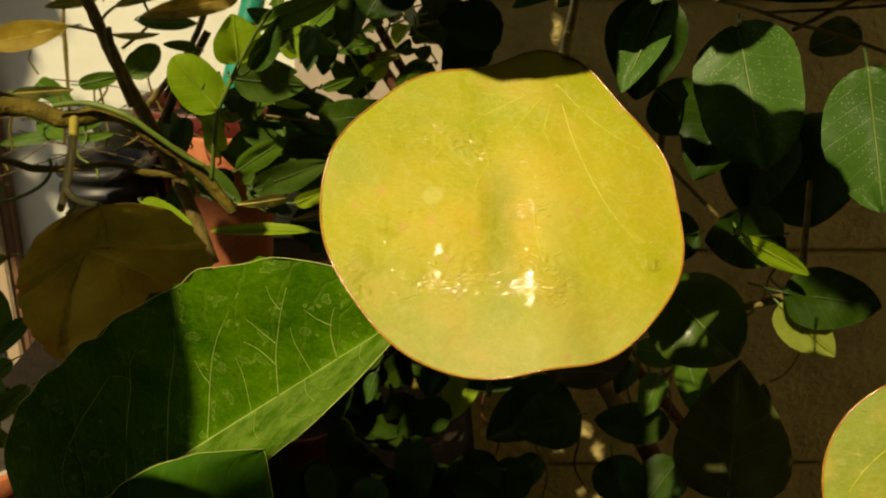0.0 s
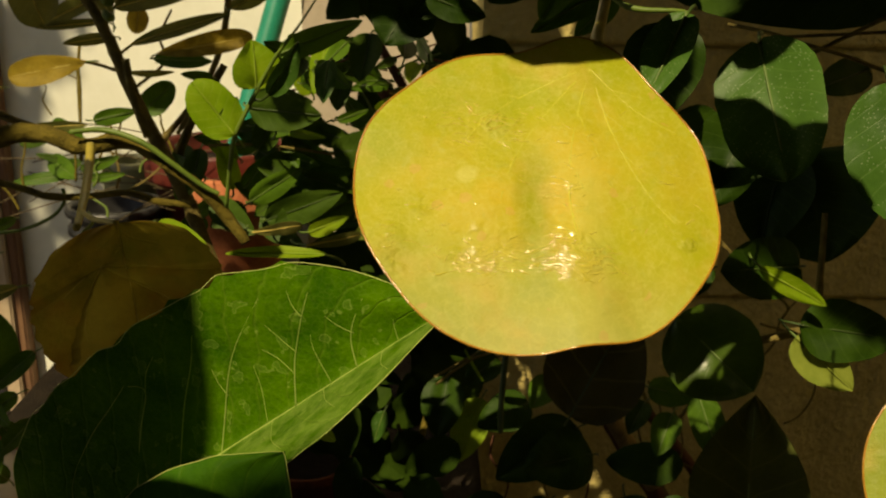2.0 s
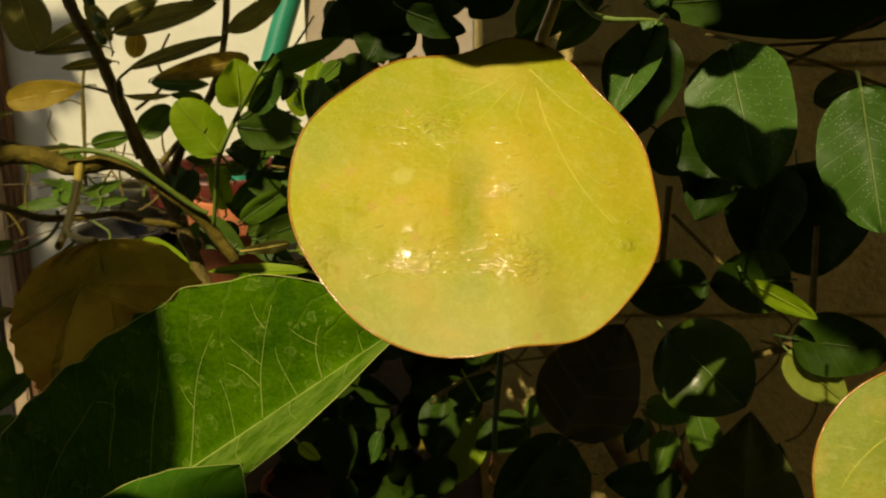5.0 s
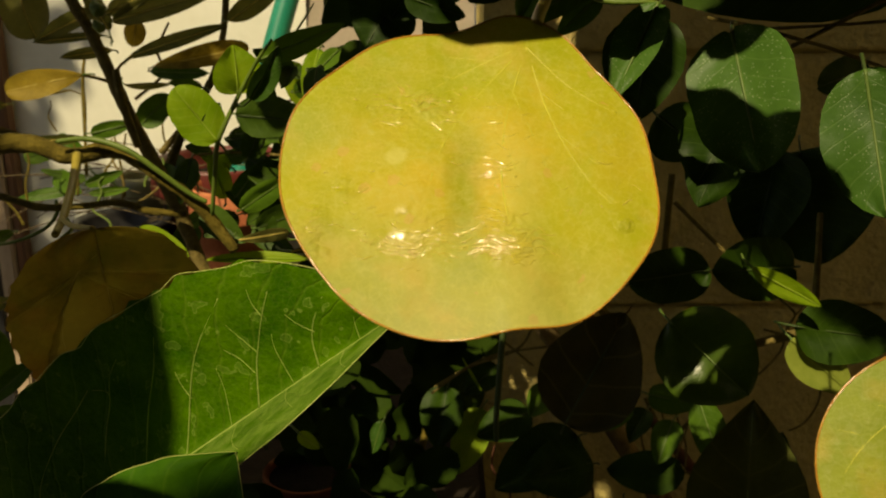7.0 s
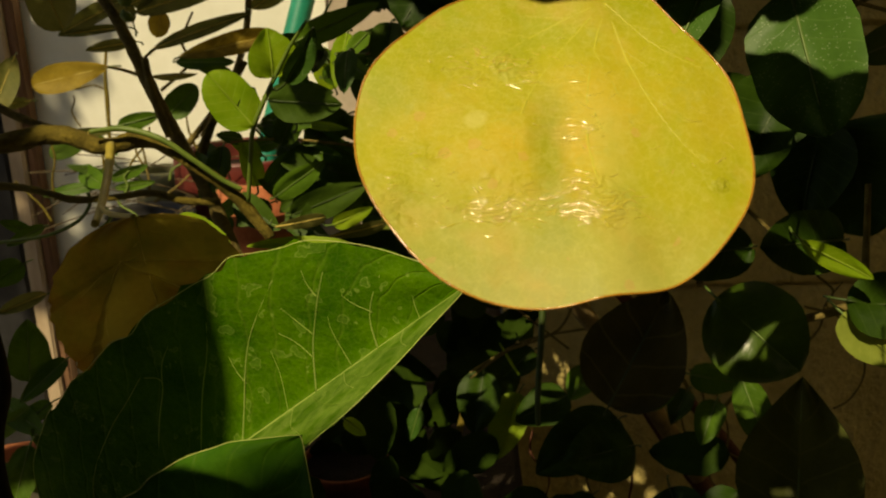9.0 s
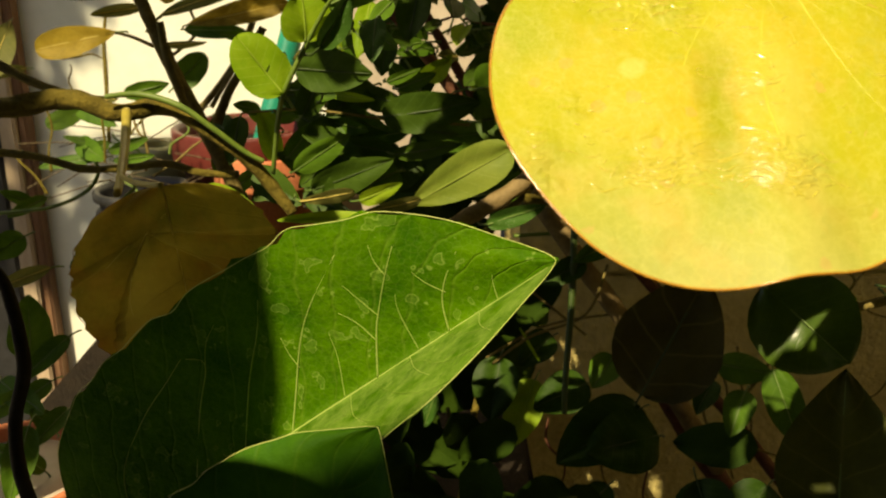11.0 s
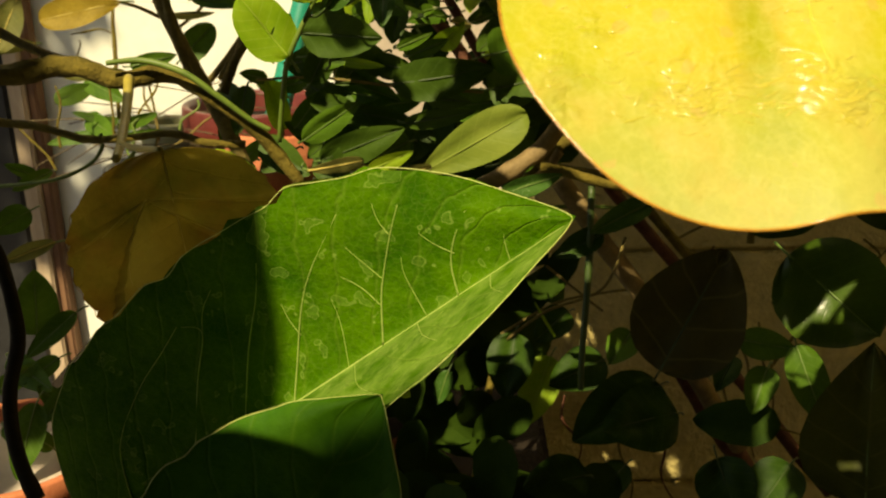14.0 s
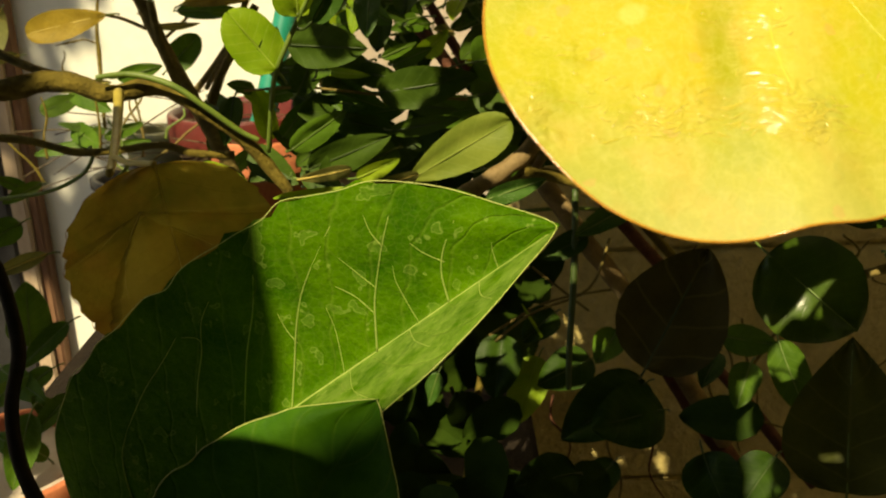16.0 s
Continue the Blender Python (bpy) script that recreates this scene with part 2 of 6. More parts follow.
M_GREEN = leaf_material("leaf_bright_green", (0.024, 0.088, 0.002), (0.095, 0.215, 0.004), (0.26, 0.37, 0.05), 0.55, 0.04, veins=14, vein_amount=0.12, relief=1.2, shine=0.03, trail_sun_tone=(0.28, 0.40, 0.08))


def waxy_material(name, tones, through_share, gloss=0.38, coat=0.25, crinkle=1.2):
    """A ripe, waxy leaf: green-gold mottling, a fine vein net, rosy specks and a wrinkled sheen."""
    n = Nodes(name)
    where = n.add("ShaderNodeTexCoord").outputs["Object"]
    broad, middle, fine = n.noise(36, 2.0), n.noise(150, 4.0), n.noise(900, 4.0, 0.6)
    fine0 = n.noise(500, 3.0)
    blend = n.math("ADD", n.math("MULTIPLY", broad, 0.75), n.math("MULTIPLY", middle, 0.25))
    colour = n.ramp(blend, [(0.34, tones[0]), (0.5, tones[1]), (0.66, tones[2])])
    uv = n.add("ShaderNodeSeparateXYZ")
    n.link(n.add("ShaderNodeUVMap").outputs[0], uv.inputs[0])
    u, v = n.math("SUBTRACT", uv.outputs[0], 0.5), n.math("SUBTRACT", uv.outputs[1], 0.5)
    side = n.math("ADD", n.math("SUBTRACT", n.math("MULTIPLY", v, 0.88), n.math("MULTIPLY", u, 0.47)), n.math("MULTIPLY", n.math("SUBTRACT", middle, 0.5), 0.05))
    down = n.math("ADD", n.math("ADD", n.math("MULTIPLY", u, 0.88), n.math("MULTIPLY", v, 0.47)), n.math("MULTIPLY", n.math("SUBTRACT", broad, 0.5), 0.15))
    # darker column: the shading of the leaf's trough, mixed in as a greener tone
    green = n.math("SUBTRACT", 1.3, n.math("MULTIPLY", n.math("ABSOLUTE", n.math("ADD", side, 0.015)), 24.0), True)
    green = n.math("MULTIPLY", green, n.math("SUBTRACT", 1.4, n.math("MULTIPLY", n.math("ABSOLUTE", n.math("SUBTRACT", down, 0.07)), 6.5), True))
    colour = n.mix(n.math("MULTIPLY", green, 0.55), colour, tones[0], "MULTIPLY")
    colour = n.mix(n.math("MULTIPLY", green, 0.55), colour, tones[0])
    # paler lower part: the skin's sheen, put into the colour
    pale = n.math("MULTIPLY", n.math("SUBTRACT", n.math("SUBTRACT", down, n.math("MULTIPLY", side, 0.15)), 0.12), 3.6, True)
    colour = n.mix(n.math("MULTIPLY", pale, 0.64), colour, tones[5])
    unripe = n.math("MULTIPLY", n.math("SUBTRACT", side, 0.2), 5.0, True)
    colour = n.mix(n.math("MULTIPLY", unripe, 0.35), colour, tones[0])
    # pale band: light on the leaf's ridge, painted in
    strip = n.math("SUBTRACT", 1.25, n.math("MULTIPLY", n.math("ABSOLUTE", n.math("SUBTRACT", n.math("MULTIPLY", side, 6.06), 0.72)), 3.4), True)
    strip = n.math("MULTIPLY", strip, n.math("ADD", n.math("MULTIPLY", down, 9.0), 1.0, True))
    colour = n.mix(n.math("MULTIPLY", strip, 0.30), colour, tones[3])
    lesion = n.add("ShaderNodeTexVoronoi")
    lesion.inputs["Scale"].default_value = 62
    n.link(where, lesion.inputs["Vector"])
    ring = n.math("MULTIPLY", n.math("LESS_THAN", n.math("ADD", lesion.outputs[0], n.math("MULTIPLY", fine0, 0.30)), 0.27), n.math("GREATER_THAN", broad, 0.46))
    colour = n.mix(n.math("MULTIPLY", ring, 0.08), colour, tones[3])
    rx, rz = n.math("ADD", n.math("MULTIPLY", side, 6.06), 1.05), n.math("SUBTRACT", n.math("MULTIPLY", down, -6.06), 0.3)
    far = n.math("SQRT", n.math("ADD", n.math("MULTIPLY", rx, rx), n.math("MULTIPLY", rz, rz)))
    halo = n.math("SUBTRACT", 1.0, n.math("MULTIPLY", n.math("ABSOLUTE", n.math("SUBTRACT", far, 0.12)), 16.0), True)
    disc = n.math("MULTIPLY", n.math("SUBTRACT", 0.17, far), 14.0, True)
    colour = n.mix(n.math("MULTIPLY", n.math("MAXIMUM", disc, halo), 0.5), colour, tones[3])
    grain = n.math("MULTIPLY", n.math("SUBTRACT", n.noise(620, 5.0, 0.7), 0.50), 7.0, True)
    colour = n.mix(n.math("MULTIPLY", grain, 0.20), colour, tones[3])
    flakes = n.math("MULTIPLY", n.math("SUBTRACT", n.noise(240, 5.0, 0.72), 0.55), 9.0, True)
    colour = n.mix(n.math("MULTIPLY", flakes, 0.26), colour, tones[4])
    net = n.add("ShaderNodeTexVoronoi")
    net.feature = "DISTANCE_TO_EDGE"
    net.inputs["Scale"].default_value = 720
    n.link(where, net.inputs["Vector"])
    mesh = n.math("SUBTRACT", 1.0, n.math("MULTIPLY", net.outputs[0], 14.0), True)
    colour = n.mix(n.math("MULTIPLY", mesh, 0.16), colour, tones[3])
    specks = n.add("ShaderNodeTexVoronoi")
    specks.inputs["Scale"].default_value = 190
    n.link(where, specks.inputs["Vector"])
    dots = n.math("MULTIPLY", n.math("LESS_THAN", n.math("ADD", specks.outputs[0], n.math("MULTIPLY", fine, 0.2)), 0.27), n.math("GREATER_THAN", n.noise(75, 1.0), 0.54))
    blush = n.math("MULTIPLY", n.math("SUBTRACT", n.noise(95, 3.0, 0.6), 0.52), 5.0, True)
    colour = n.mix(n.math("MULTIPLY", blush, 0.34), colour, (0.74, 0.46, 0.10))
    colour = n.mix(n.math("MULTIPLY", dots, 0.26), colour, (0.75, 0.38, 0.16))
    n.put(n.bsdf, Base_Color=colour, Roughness=n.math("ADD", n.math("MULTIPLY", middle, 0.25), gloss))
    n.bsdf.inputs["Specular IOR Level"].default_value = 0.28
    n.bsdf.inputs["Coat Weight"].default_value, n.bsdf.inputs["Coat Roughness"].default_value = coat, 0.15
    wrinkle = n.noise(620, 5.0, 0.7, stretch=(0.8, 0.8, 1.5))
    height = n.math("ADD", n.math("MULTIPLY", wrinkle, 1.0), n.math("ADD", n.math("MULTIPLY", fine, 0.18), n.math("MULTIPLY", mesh, 0.04)))
    across = n.math("MULTIPLY", n.math("SUBTRACT", n.math("MULTIPLY", v, 0.88), n.math("MULTIPLY", u, 0.47)), 6.06)
    upward = n.math("MULTIPLY", n.math("ADD", n.math("MULTIPLY", u, 0.88), n.math("MULTIPLY", v, 0.47)), -6.06)
    zone = None
    for x0, z0, wide, high in ((-0.85, -0.85, 0.62, 0.42), (0.5, -1.0, 0.5, 0.42), (-0.75, 1.2, 0.7, 0.3), (-2.2, -0.9, 0.3, 0.6), (2.1, -0.75, 0.15, 0.12), (-1.7, -0.1, 0.3, 0.2)):
        dx, dz = n.math("DIVIDE", n.math("SUBTRACT", across, x0), wide), n.math("DIVIDE", n.math("SUBTRACT", upward, z0), high)
        patch = n.math("SUBTRACT", 1.2, n.math("ADD", n.math("MULTIPLY", dx, dx), n.math("MULTIPLY", dz, dz)), True)
        zone = n.math("MAXIMUM", zone, patch) if zone else patch
    zone = n.math("MULTIPLY", zone, n.math("MULTIPLY", n.math("SUBTRACT", n.noise(330, 2.0), 0.42), 6.0, True))
    n.link(n.math("MULTIPLY", zone, coat), n.bsdf.inputs["Coat Weight"])
    height = n.math("MULTIPLY", height, n.math("ADD", 0.6, n.math("MULTIPLY", zone, crinkle)))
    normal = n.bump(height, 0.55, 0.0006)
    trans = n.add("ShaderNodeBsdfTranslucent")
    n.link(colour, trans.inputs[0])
    share = n.add("ShaderNodeMixShader")
    share.inputs[0].default_value = through_share
    n.link(n.bsdf.outputs[0], share.inputs[1])
    n.link(trans.outputs[0], share.inputs[2])
    n.link(share.outputs[0], n.tree.nodes["Material Output"].inputs["Surface"])
    return n.material


M_YELLOW = waxy_material("leaf_yellow", ((0.38, 0.435, 0.022), (0.51, 0.49, 0.027), (0.66, 0.52, 0.045), (0.72, 0.69, 0.18), (0.47, 0.53, 0.12), (0.43, 0.475, 0.17)), 0.22, 0.38, 0.7, 1.3)
M_YGREEN = waxy_material("leaf_yellow_green", ((0.24, 0.31, 0.03), (0.31, 0.37, 0.04), (0.40, 0.42, 0.06), (0.5, 0.52, 0.2), (0.38, 0.42, 0.10), (0.38, 0.42, 0.10)), 0.22, 0.45, 0.03, 0.5)
M_YVEIN = plain_material("yellow_vein", (0.50, 0.50, 0.035), (0.57, 0.54, 0.06), 300, 0.45, 0.2, 0.0003)
M_WRINKLE = plain_material("leaf_wrinkle", (0.55, 0.50, 0.05), (0.68, 0.58, 0.12), 300, 0.16, 0.2, 0.0002)
M_WRINKLE.node_tree.nodes["Principled BSDF"].inputs["Coat Weight"].default_value = 1.0
M_WRINKLE.node_tree.nodes["Principled BSDF"].inputs["Coat IOR"].default_value = 2.1
M_WRINKLE.node_tree.nodes["Principled BSDF"].inputs["Coat Roughness"].default_value = 0.12
M_RIM = plain_material("leaf_rim", (0.34, 0.14, 0.02), (0.55, 0.3, 0.04), 260, 0.24, 0.2, 0.0004)
M_RIM.node_tree.nodes["Principled BSDF"].inputs["Coat Weight"].default_value = 0.8
M_RIM.node_tree.nodes["Principled BSDF"].inputs["Coat Roughness"].default_value = 0.18
M_PALEGREEN = leaf_material("leaf_pale_green", (0.16, 0.22, 0.03), (0.27, 0.325, 0.055), (0.29, 0.35, 0.08), 0.5, 0.25)
M_RIB = plain_material("leaf_rib", (0.07, 0.13, 0.02), (0.13, 0.20, 0.04), 300, 0.5, 0.2, 0.0003)
M_RIBDARK = plain_material("leaf_rib_dark", (0.025, 0.05, 0.008), (0.05, 0.085, 0.014), 300, 0.5, 0.2, 0.0003)
# near-black green: the shade inside the shrub is put into the leaf colour
M_DEEPSHADE = leaf_material("leaf_deep_shade", (0.012, 0.030, 0.003), (0.028, 0.056, 0.005), (0.04, 0.07, 0.01), 0.65, 0.04, shine=0.06)
M_PLAINGREEN = leaf_material("leaf_plain_green", (0.03, 0.115, 0.003), (0.085, 0.22, 0.006), (0.2, 0.3, 0.04), 0.55, 0.05, veins=9, vein_amount=0.12, relief=0.7, shine=0.1)
# near-black, so that the added shading leaves pass on little light
M_SCREEN = leaf_material("leaf_screen", (0.008, 0.020, 0.001), (0.020, 0.042, 0.003), (0.03, 0.05, 0.01), 0.7, 0.04)
M_BROWNVEIN = leaf_material("brown_vein", (0.52, 0.41, 0.10), (0.68, 0.55, 0.16), (0.6, 0.5, 0.1), 0.5, 0.2, vein_amount=0.0)
M_LIMERIB = leaf_material("lime_rib", (0.26, 0.42, 0.03), (0.40, 0.54, 0.07), (0.4, 0.54, 0.1), 0.5, 0.45, vein_amount=0.0)
M_VEIN = plain_material("leaf_vein", (0.42, 0.50, 0.12), (0.54, 0.60, 0.18), 300, 0.45, 0.2, 0.0003)
M_GREENVEIN = leaf_material("green_vein", (0.30, 0.42, 0.08), (0.42, 0.52, 0.14), (0.3, 0.4, 0.1), 0.5, 0.2, vein_amount=0.0)
M_STALK = plain_material("leaf_stalk", (0.28, 0.23, 0.035), (0.44, 0.36, 0.06), 200, 0.45, 0.25, 0.0005)
M_BARK = plain_material("bark", (0.065, 0.050, 0.006), (0.22, 0.17, 0.026), 130, 0.75, 1.0, 0.004, fine=5)
M_DARKBARK = plain_material("bark_dark", (0.085, 0.065, 0.018), (0.26, 0.20, 0.06), 120, 0.8, 0.9, 0.003, fine=5)
M_BLACKBARK = plain_material("bark_black", (0.010, 0.008, 0.005), (0.028, 0.022, 0.014), 120, 0.75, 0.5, 0.0015, fine=5)
M_TANBARK = plain_material("bark_tan", (0.13, 0.09, 0.035), (0.30, 0.215, 0.095), 110, 0.7, 0.5, 0.0015, fine=5)
M_REDBARK = plain_material("bark_red", (0.06, 0.022, 0.012), (0.15, 0.06, 0.03), 120, 0.7, 0.5, 0.0015, fine=5)
M_SHOOT = plain_material("green_shoot", (0.07, 0.13, 0.012), (0.15, 0.22, 0.03), 140, 0.5, 0.3, 0.001)
M_WHITE = plain_material("white_plaster", (0.76, 0.77, 0.65), (0.85, 0.86, 0.75), 9, 0.85, 0.25, 0.003)
M_BEIGE = plain_material("beige_plaster", (0.40, 0.34, 0.26), (0.52, 0.45, 0.36), 12, 0.85, 0.3, 0.003)
M_STONE = plain_material("rough_cement", (0.52, 0.42, 0.15), (0.76, 0.63, 0.25), 26, 0.9, 1.0, 0.016, fine=6)
M_FLOOR = plain_material("plain_cement", (0.15, 0.13, 0.10), (0.27, 0.24, 0.19), 14, 0.9, 0.6, 0.006)
M_SIDE = plain_material("bounce_wall", (0.22, 0.18, 0.09), (0.36, 0.30, 0.16), 14, 0.9, 0.6, 0.006)
M_PAVE = plain_material("yard_concrete", (0.105, 0.098, 0.082), (0.17, 0.16, 0.138), 14, 0.9, 0.5, 0.005)
# soil tone; on the ledge its near-black also stands in for deep shade
M_SOIL_SHADE = plain_material("soil_and_shade", (0.010, 0.007, 0.004), (0.035, 0.025, 0.015), 60, 0.95, 1.0, 0.008)
# terracotta darkened for a pot that stands in shade
M_SHADETERRA = plain_material("shaded_terracotta", (0.13, 0.035, 0.015), (0.24, 0.075, 0.03), 40, 0.8, 0.3, 0.001)
M_TERRA = plain_material("terracotta", (0.42, 0.12, 0.05), (0.6, 0.22, 0.10), 40, 0.75, 0.25, 0.001)
M_REDPLASTIC = plain_material("red_plastic", (0.09, 0.014, 0.01), (0.15, 0.026, 0.018), 30, 0.4, 0.1, 0.0005)
M_TEAL = plain_material("teal_plastic", (0.0, 0.19, 0.12), (0.01, 0.27, 0.17), 40, 0.4, 0.1, 0.0005)
M_WOODP = plain_material("pale_board", (0.38, 0.28, 0.18), (0.52, 0.41, 0.28), 18, 0.7, 0.3, 0.001, stretch=(6, 6, 0.6))
M_WOODB = plain_material("brown_board", (0.13, 0.07, 0.04), (0.24, 0.13, 0.07), 18, 0.7, 0.3, 0.001, stretch=(6, 6, 0.6))
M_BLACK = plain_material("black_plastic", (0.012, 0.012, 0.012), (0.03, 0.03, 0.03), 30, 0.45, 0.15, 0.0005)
M_PALE = plain_material("pale_bottle", (0.19, 0.19, 0.08), (0.27, 0.26, 0.13), 20, 0.35, 0.1, 0.0005)
M_STRAW = plain_material("dry_straw", (0.06, 0.045, 0.022), (0.16, 0.12, 0.06), 90, 0.7, 0.2, 0.0005)

# ---- setting ----
def box(lo, hi, bevel=0.0, into=None):
    bm = into or bmesh.new()
    made = bmesh.ops.create_cube(bm, size=1.0)["verts"]
    for v in made:
        v.co = Vector([lo[i] + (v.co[i] + 0.5) * (hi[i] - lo[i]) for i in range(3)])
    if bevel:
        bmesh.ops.bevel(bm, geom=list({e for v in made for e in v.link_edges}), offset=bevel, segments=2, affect="EDGES")
    return bm


def wall(name, lo, hi, material, label):
    return tagged(part(name, box(lo, hi), material, None, label, smooth=False), label, "wall", kind="structure")


bm = bmesh.new()
bmesh.ops.create_grid(bm, x_segments=2, y_segments=2, size=40)
floor = part("ground", bm, M_PAVE, None)
tagged(floor, "grey-brown dusty concrete yard floor", "ground", kind="structure")
wall("wall_back", (-3.0, 1.02, 0.0), (-0.135, 1.20, 3.0), M_WHITE, "white plastered house wall, sunlit above")
wall("wall_pillar", (-0.135, 0.96, 0.0), (0.03, 1.20, 3.0), M_BEIGE, "beige plastered pillar at the corner of a wall")
wall("wall_cement", (0.03, 0.726, 0.0), (3.0, 0.90, 2.2), M_STONE, "rough grey-brown cement wall behind the shrub")
courses = [0.0, 0.132, 0.336, 0.536, 0.736, 0.936, 1.136, 1.336, 1.536, 1.736, 1.936, 2.2]
cement = bpy.data.objects["wall_cement"]
for low, high in zip(courses, courses[1:]):
    part("block_course", box((0.03, 0.72, low + 0.0015), (3.0, 0.7255, high - 0.0015), 0.002), M_STONE, cement, smooth=False)
tagged(part("planter_ledge", box((-0.33, 0.26, 0.0), (0.028, 0.958, 0.262), 0.004), M_SOIL_SHADE, None, smooth=False), "soil bed on which pots and shrubs stand, darkened for deep shade", "ledge", kind="structure")
# out of view; added to keep low sky light off the leaves
wall("wall_left", (-3.2, -1.6, 0.0), (-3.0, 1.4, 0.7), M_WHITE, "plain plastered wall, unseen, added to close off low sky")
# out of view; added as a reflector that fills the cement wall with warm light
wall("wall_right", (0.95, -1.0, 0.0), (1.1, 0.716, 1.6), M_SIDE, "plain cement wall, unseen, added to bounce warm light")
# also out of view, added to block the sky behind the eye
wall("wall_behind", (-3.2, -1.8, 0.0), (1.8, -1.6, 0.8), M_FLOOR, "plain cement wall, unseen, added behind the eye to block sky")

# ---- the leaves near the eye ----
def hero_leaf(name, label, base, tip, width, shape, material, spin=0, fold=12, bend=0.05, wave=0.05, seed=0, veins=(), stalk=None, vein=None, rim=None, thick=0.038):
    """A large leaf as a thing: blade, midrib, side veins and stalk, each a part. Sizes in centimetres."""
    fr = leaf_frame(base, tip, spin)
    top = thing(name, at(*base), label, "leaf")
    part("blade", blade(fr, shape, width, fold, bend, wave, seed, 60, 28), material, top)
    spot = lambda u, v: blade_point(fr, shape, width, fold, bend, wave, seed, u, v) + fr[3] * 0.00003
    us = [0.01 + 0.97 * k / 9 for k in range(10)]
    part("midrib", tube([spot(u, 0) for u in us], [thick / 100 * (1.15 - u) for u in us], 6), vein or M_VEIN, top, "pale raised midrib")
    for line in veins:
        size = thick / 100 * (0.55 if len(line) > 3 else 0.30)
        part("side_vein", tube([spot(u, v) for u, v in line], [size * (1.0 - 0.62 * k / (len(line) - 1)) for k in range(len(line))], 5), vein or M_VEIN, top)
    if rim:
        edge = [spot(0.01 + 0.98 * k / 24, -1) for k in range(25)] + [spot(0.99 - 0.98 * k / 24, 1) for k in range(25)]
        part("rim", tube(edge, [0.00010] * len(edge), 5), rim, top, "thin paler edge of the leaf")
    if stalk:
        part("stalk", tube([at(*p) for p in stalk], [0.0009 - 0.00004 * k for k in range(len(stalk))], 8, 0.1), M_STALK, top, "slender leaf stalk")
    return top


def lobed(a, waves):
    """The distance of a leaf's rim from its middle at angle a, as a mean and pairs of waves."""
    return waves[0] + sum(waves[2 * k - 1] * math.cos(k * a) + waves[2 * k] * math.sin(k * a) for k in range(1, len(waves) // 2 + 1))


def round_leaf(name, label, middle, waves, tilt, turn, material, stalk, rim, base=1.15, seed=0.0, wrinkles=()):
    """A round, fleshy leaf that hangs facing the eye: blade, rim, and the stalk."""
    top = thing(name, at(*middle), label, "leaf")
    c = Vector(middle)
    rot = Matrix.Rotation(radians(turn), 3, "Z") @ Matrix.Rotation(radians(tilt), 3, "X")
    rx = rz = waves[0]
    rim_at = lambda a: (lobed(a, waves) * math.cos(a), lobed(a, waves) * math.sin(a))

    def spot(x, z, lift=0.0):
        r2 = (x / rx) ** 2 + (z / rz) ** 2
        y = 0.12 * r2 - 0.10 * math.exp(-(((x - 0.55) / 0.5) ** 2)) + 0.07 * math.exp(-(((x + 0.12) / 0.42) ** 2)) * (0.4 + 0.6 * math.exp(-(((z + 0.2) / 1.2) ** 2)))
        y += 0.10 * noise.noise(Vector((x * 0.8 + seed, z * 0.8, 0.3))) + 0.014 * noise.noise(Vector((x * 2.6, z * 2.6 + seed, 1.3)))
        y += 0.003 * noise.noise(Vector((x * 9.0, z * 9.0, 5.1 + seed)))
        y += 0.10 * max(0.0, -z / rz - 0.55) ** 1.5 * -1.0
        return at(*(c + rot @ Vector((x, y - lift, z))))

    bm = bmesh.new()
    uv = bm.loops.layers.uv.verify()
    rings, around = 70, 220
    mid = bm.verts.new(spot(0, 0))
    rows = []
    for i in range(1, rings + 1):
        s = i / rings
        rows.append([(bm.verts.new(spot(s * x, s * z)), s * x, s * z) for x, z in (rim_at(2 * math.pi * k / around) for k in range(around))])
    place = lambda x, z: (0.5 - (x * 0.47 + z * 0.88) / (2.3 * rz), 0.5 + (x * 0.88 - z * 0.47) / (2.3 * rx))
    for k in range(around):
        tri = (mid, 0, 0), rows[0][k], rows[0][(k + 1) % around]
        f = bm.faces.new([q[0] for q in tri])
        for loop, q in zip(f.loops, tri):
            loop[uv].uv = place(q[1], q[2])
    for a, b in zip(rows, rows[1:]):
        for k in range(around):
            quad = a[k], b[k], b[(k + 1) % around], a[(k + 1) % around]
            f = bm.faces.new([q[0] for q in quad])
            for loop, q in zip(f.loops, quad):
                loop[uv].uv = place(q[1], q[2])
    part("blade", bm, material, top)
    edge = [spot(*rim_at(2 * math.pi * k / 90)) for k in range(91)]
    part("rim", tube(edge, [0.00017] * 91, 6), rim, top, "thin reddish-brown rim")
    bx, bz = rim_at(base)
    for a, reach in ((-2.75, 2.4), (-2.3, 3.0), (-1.85, 3.4), (-1.35, 3.2), (-0.85, 1.9)):
        run = [(bx * 0.80 + reach * s * math.cos(a + 0.3 * s * (s - 0.3)), bz * 0.80 + reach * s * math.sin(a + 0.3 * s * (s - 0.3))) for s in (0.0, 0.12, 0.25, 0.38, 0.5, 0.62, 0.75, 0.88, 1.0)]
        run = [p for p in run if math.hypot(*p) < 0.92 * lobed(math.atan2(p[1], p[0]), waves)]
        if len(run) < 3:
            continue
        twig = 1 if a < -1.85 else -1
        part("vein", tube([spot(x, z, -0.013 + 0.001 * k) for k, (x, z) in enumerate(run)], [0.00018 - 0.000012 * k for k in range(len(run))], 5), M_YVEIN, top)
        for k in range(2, len(run) - 2, 2):
            x0, z0 = run[k]
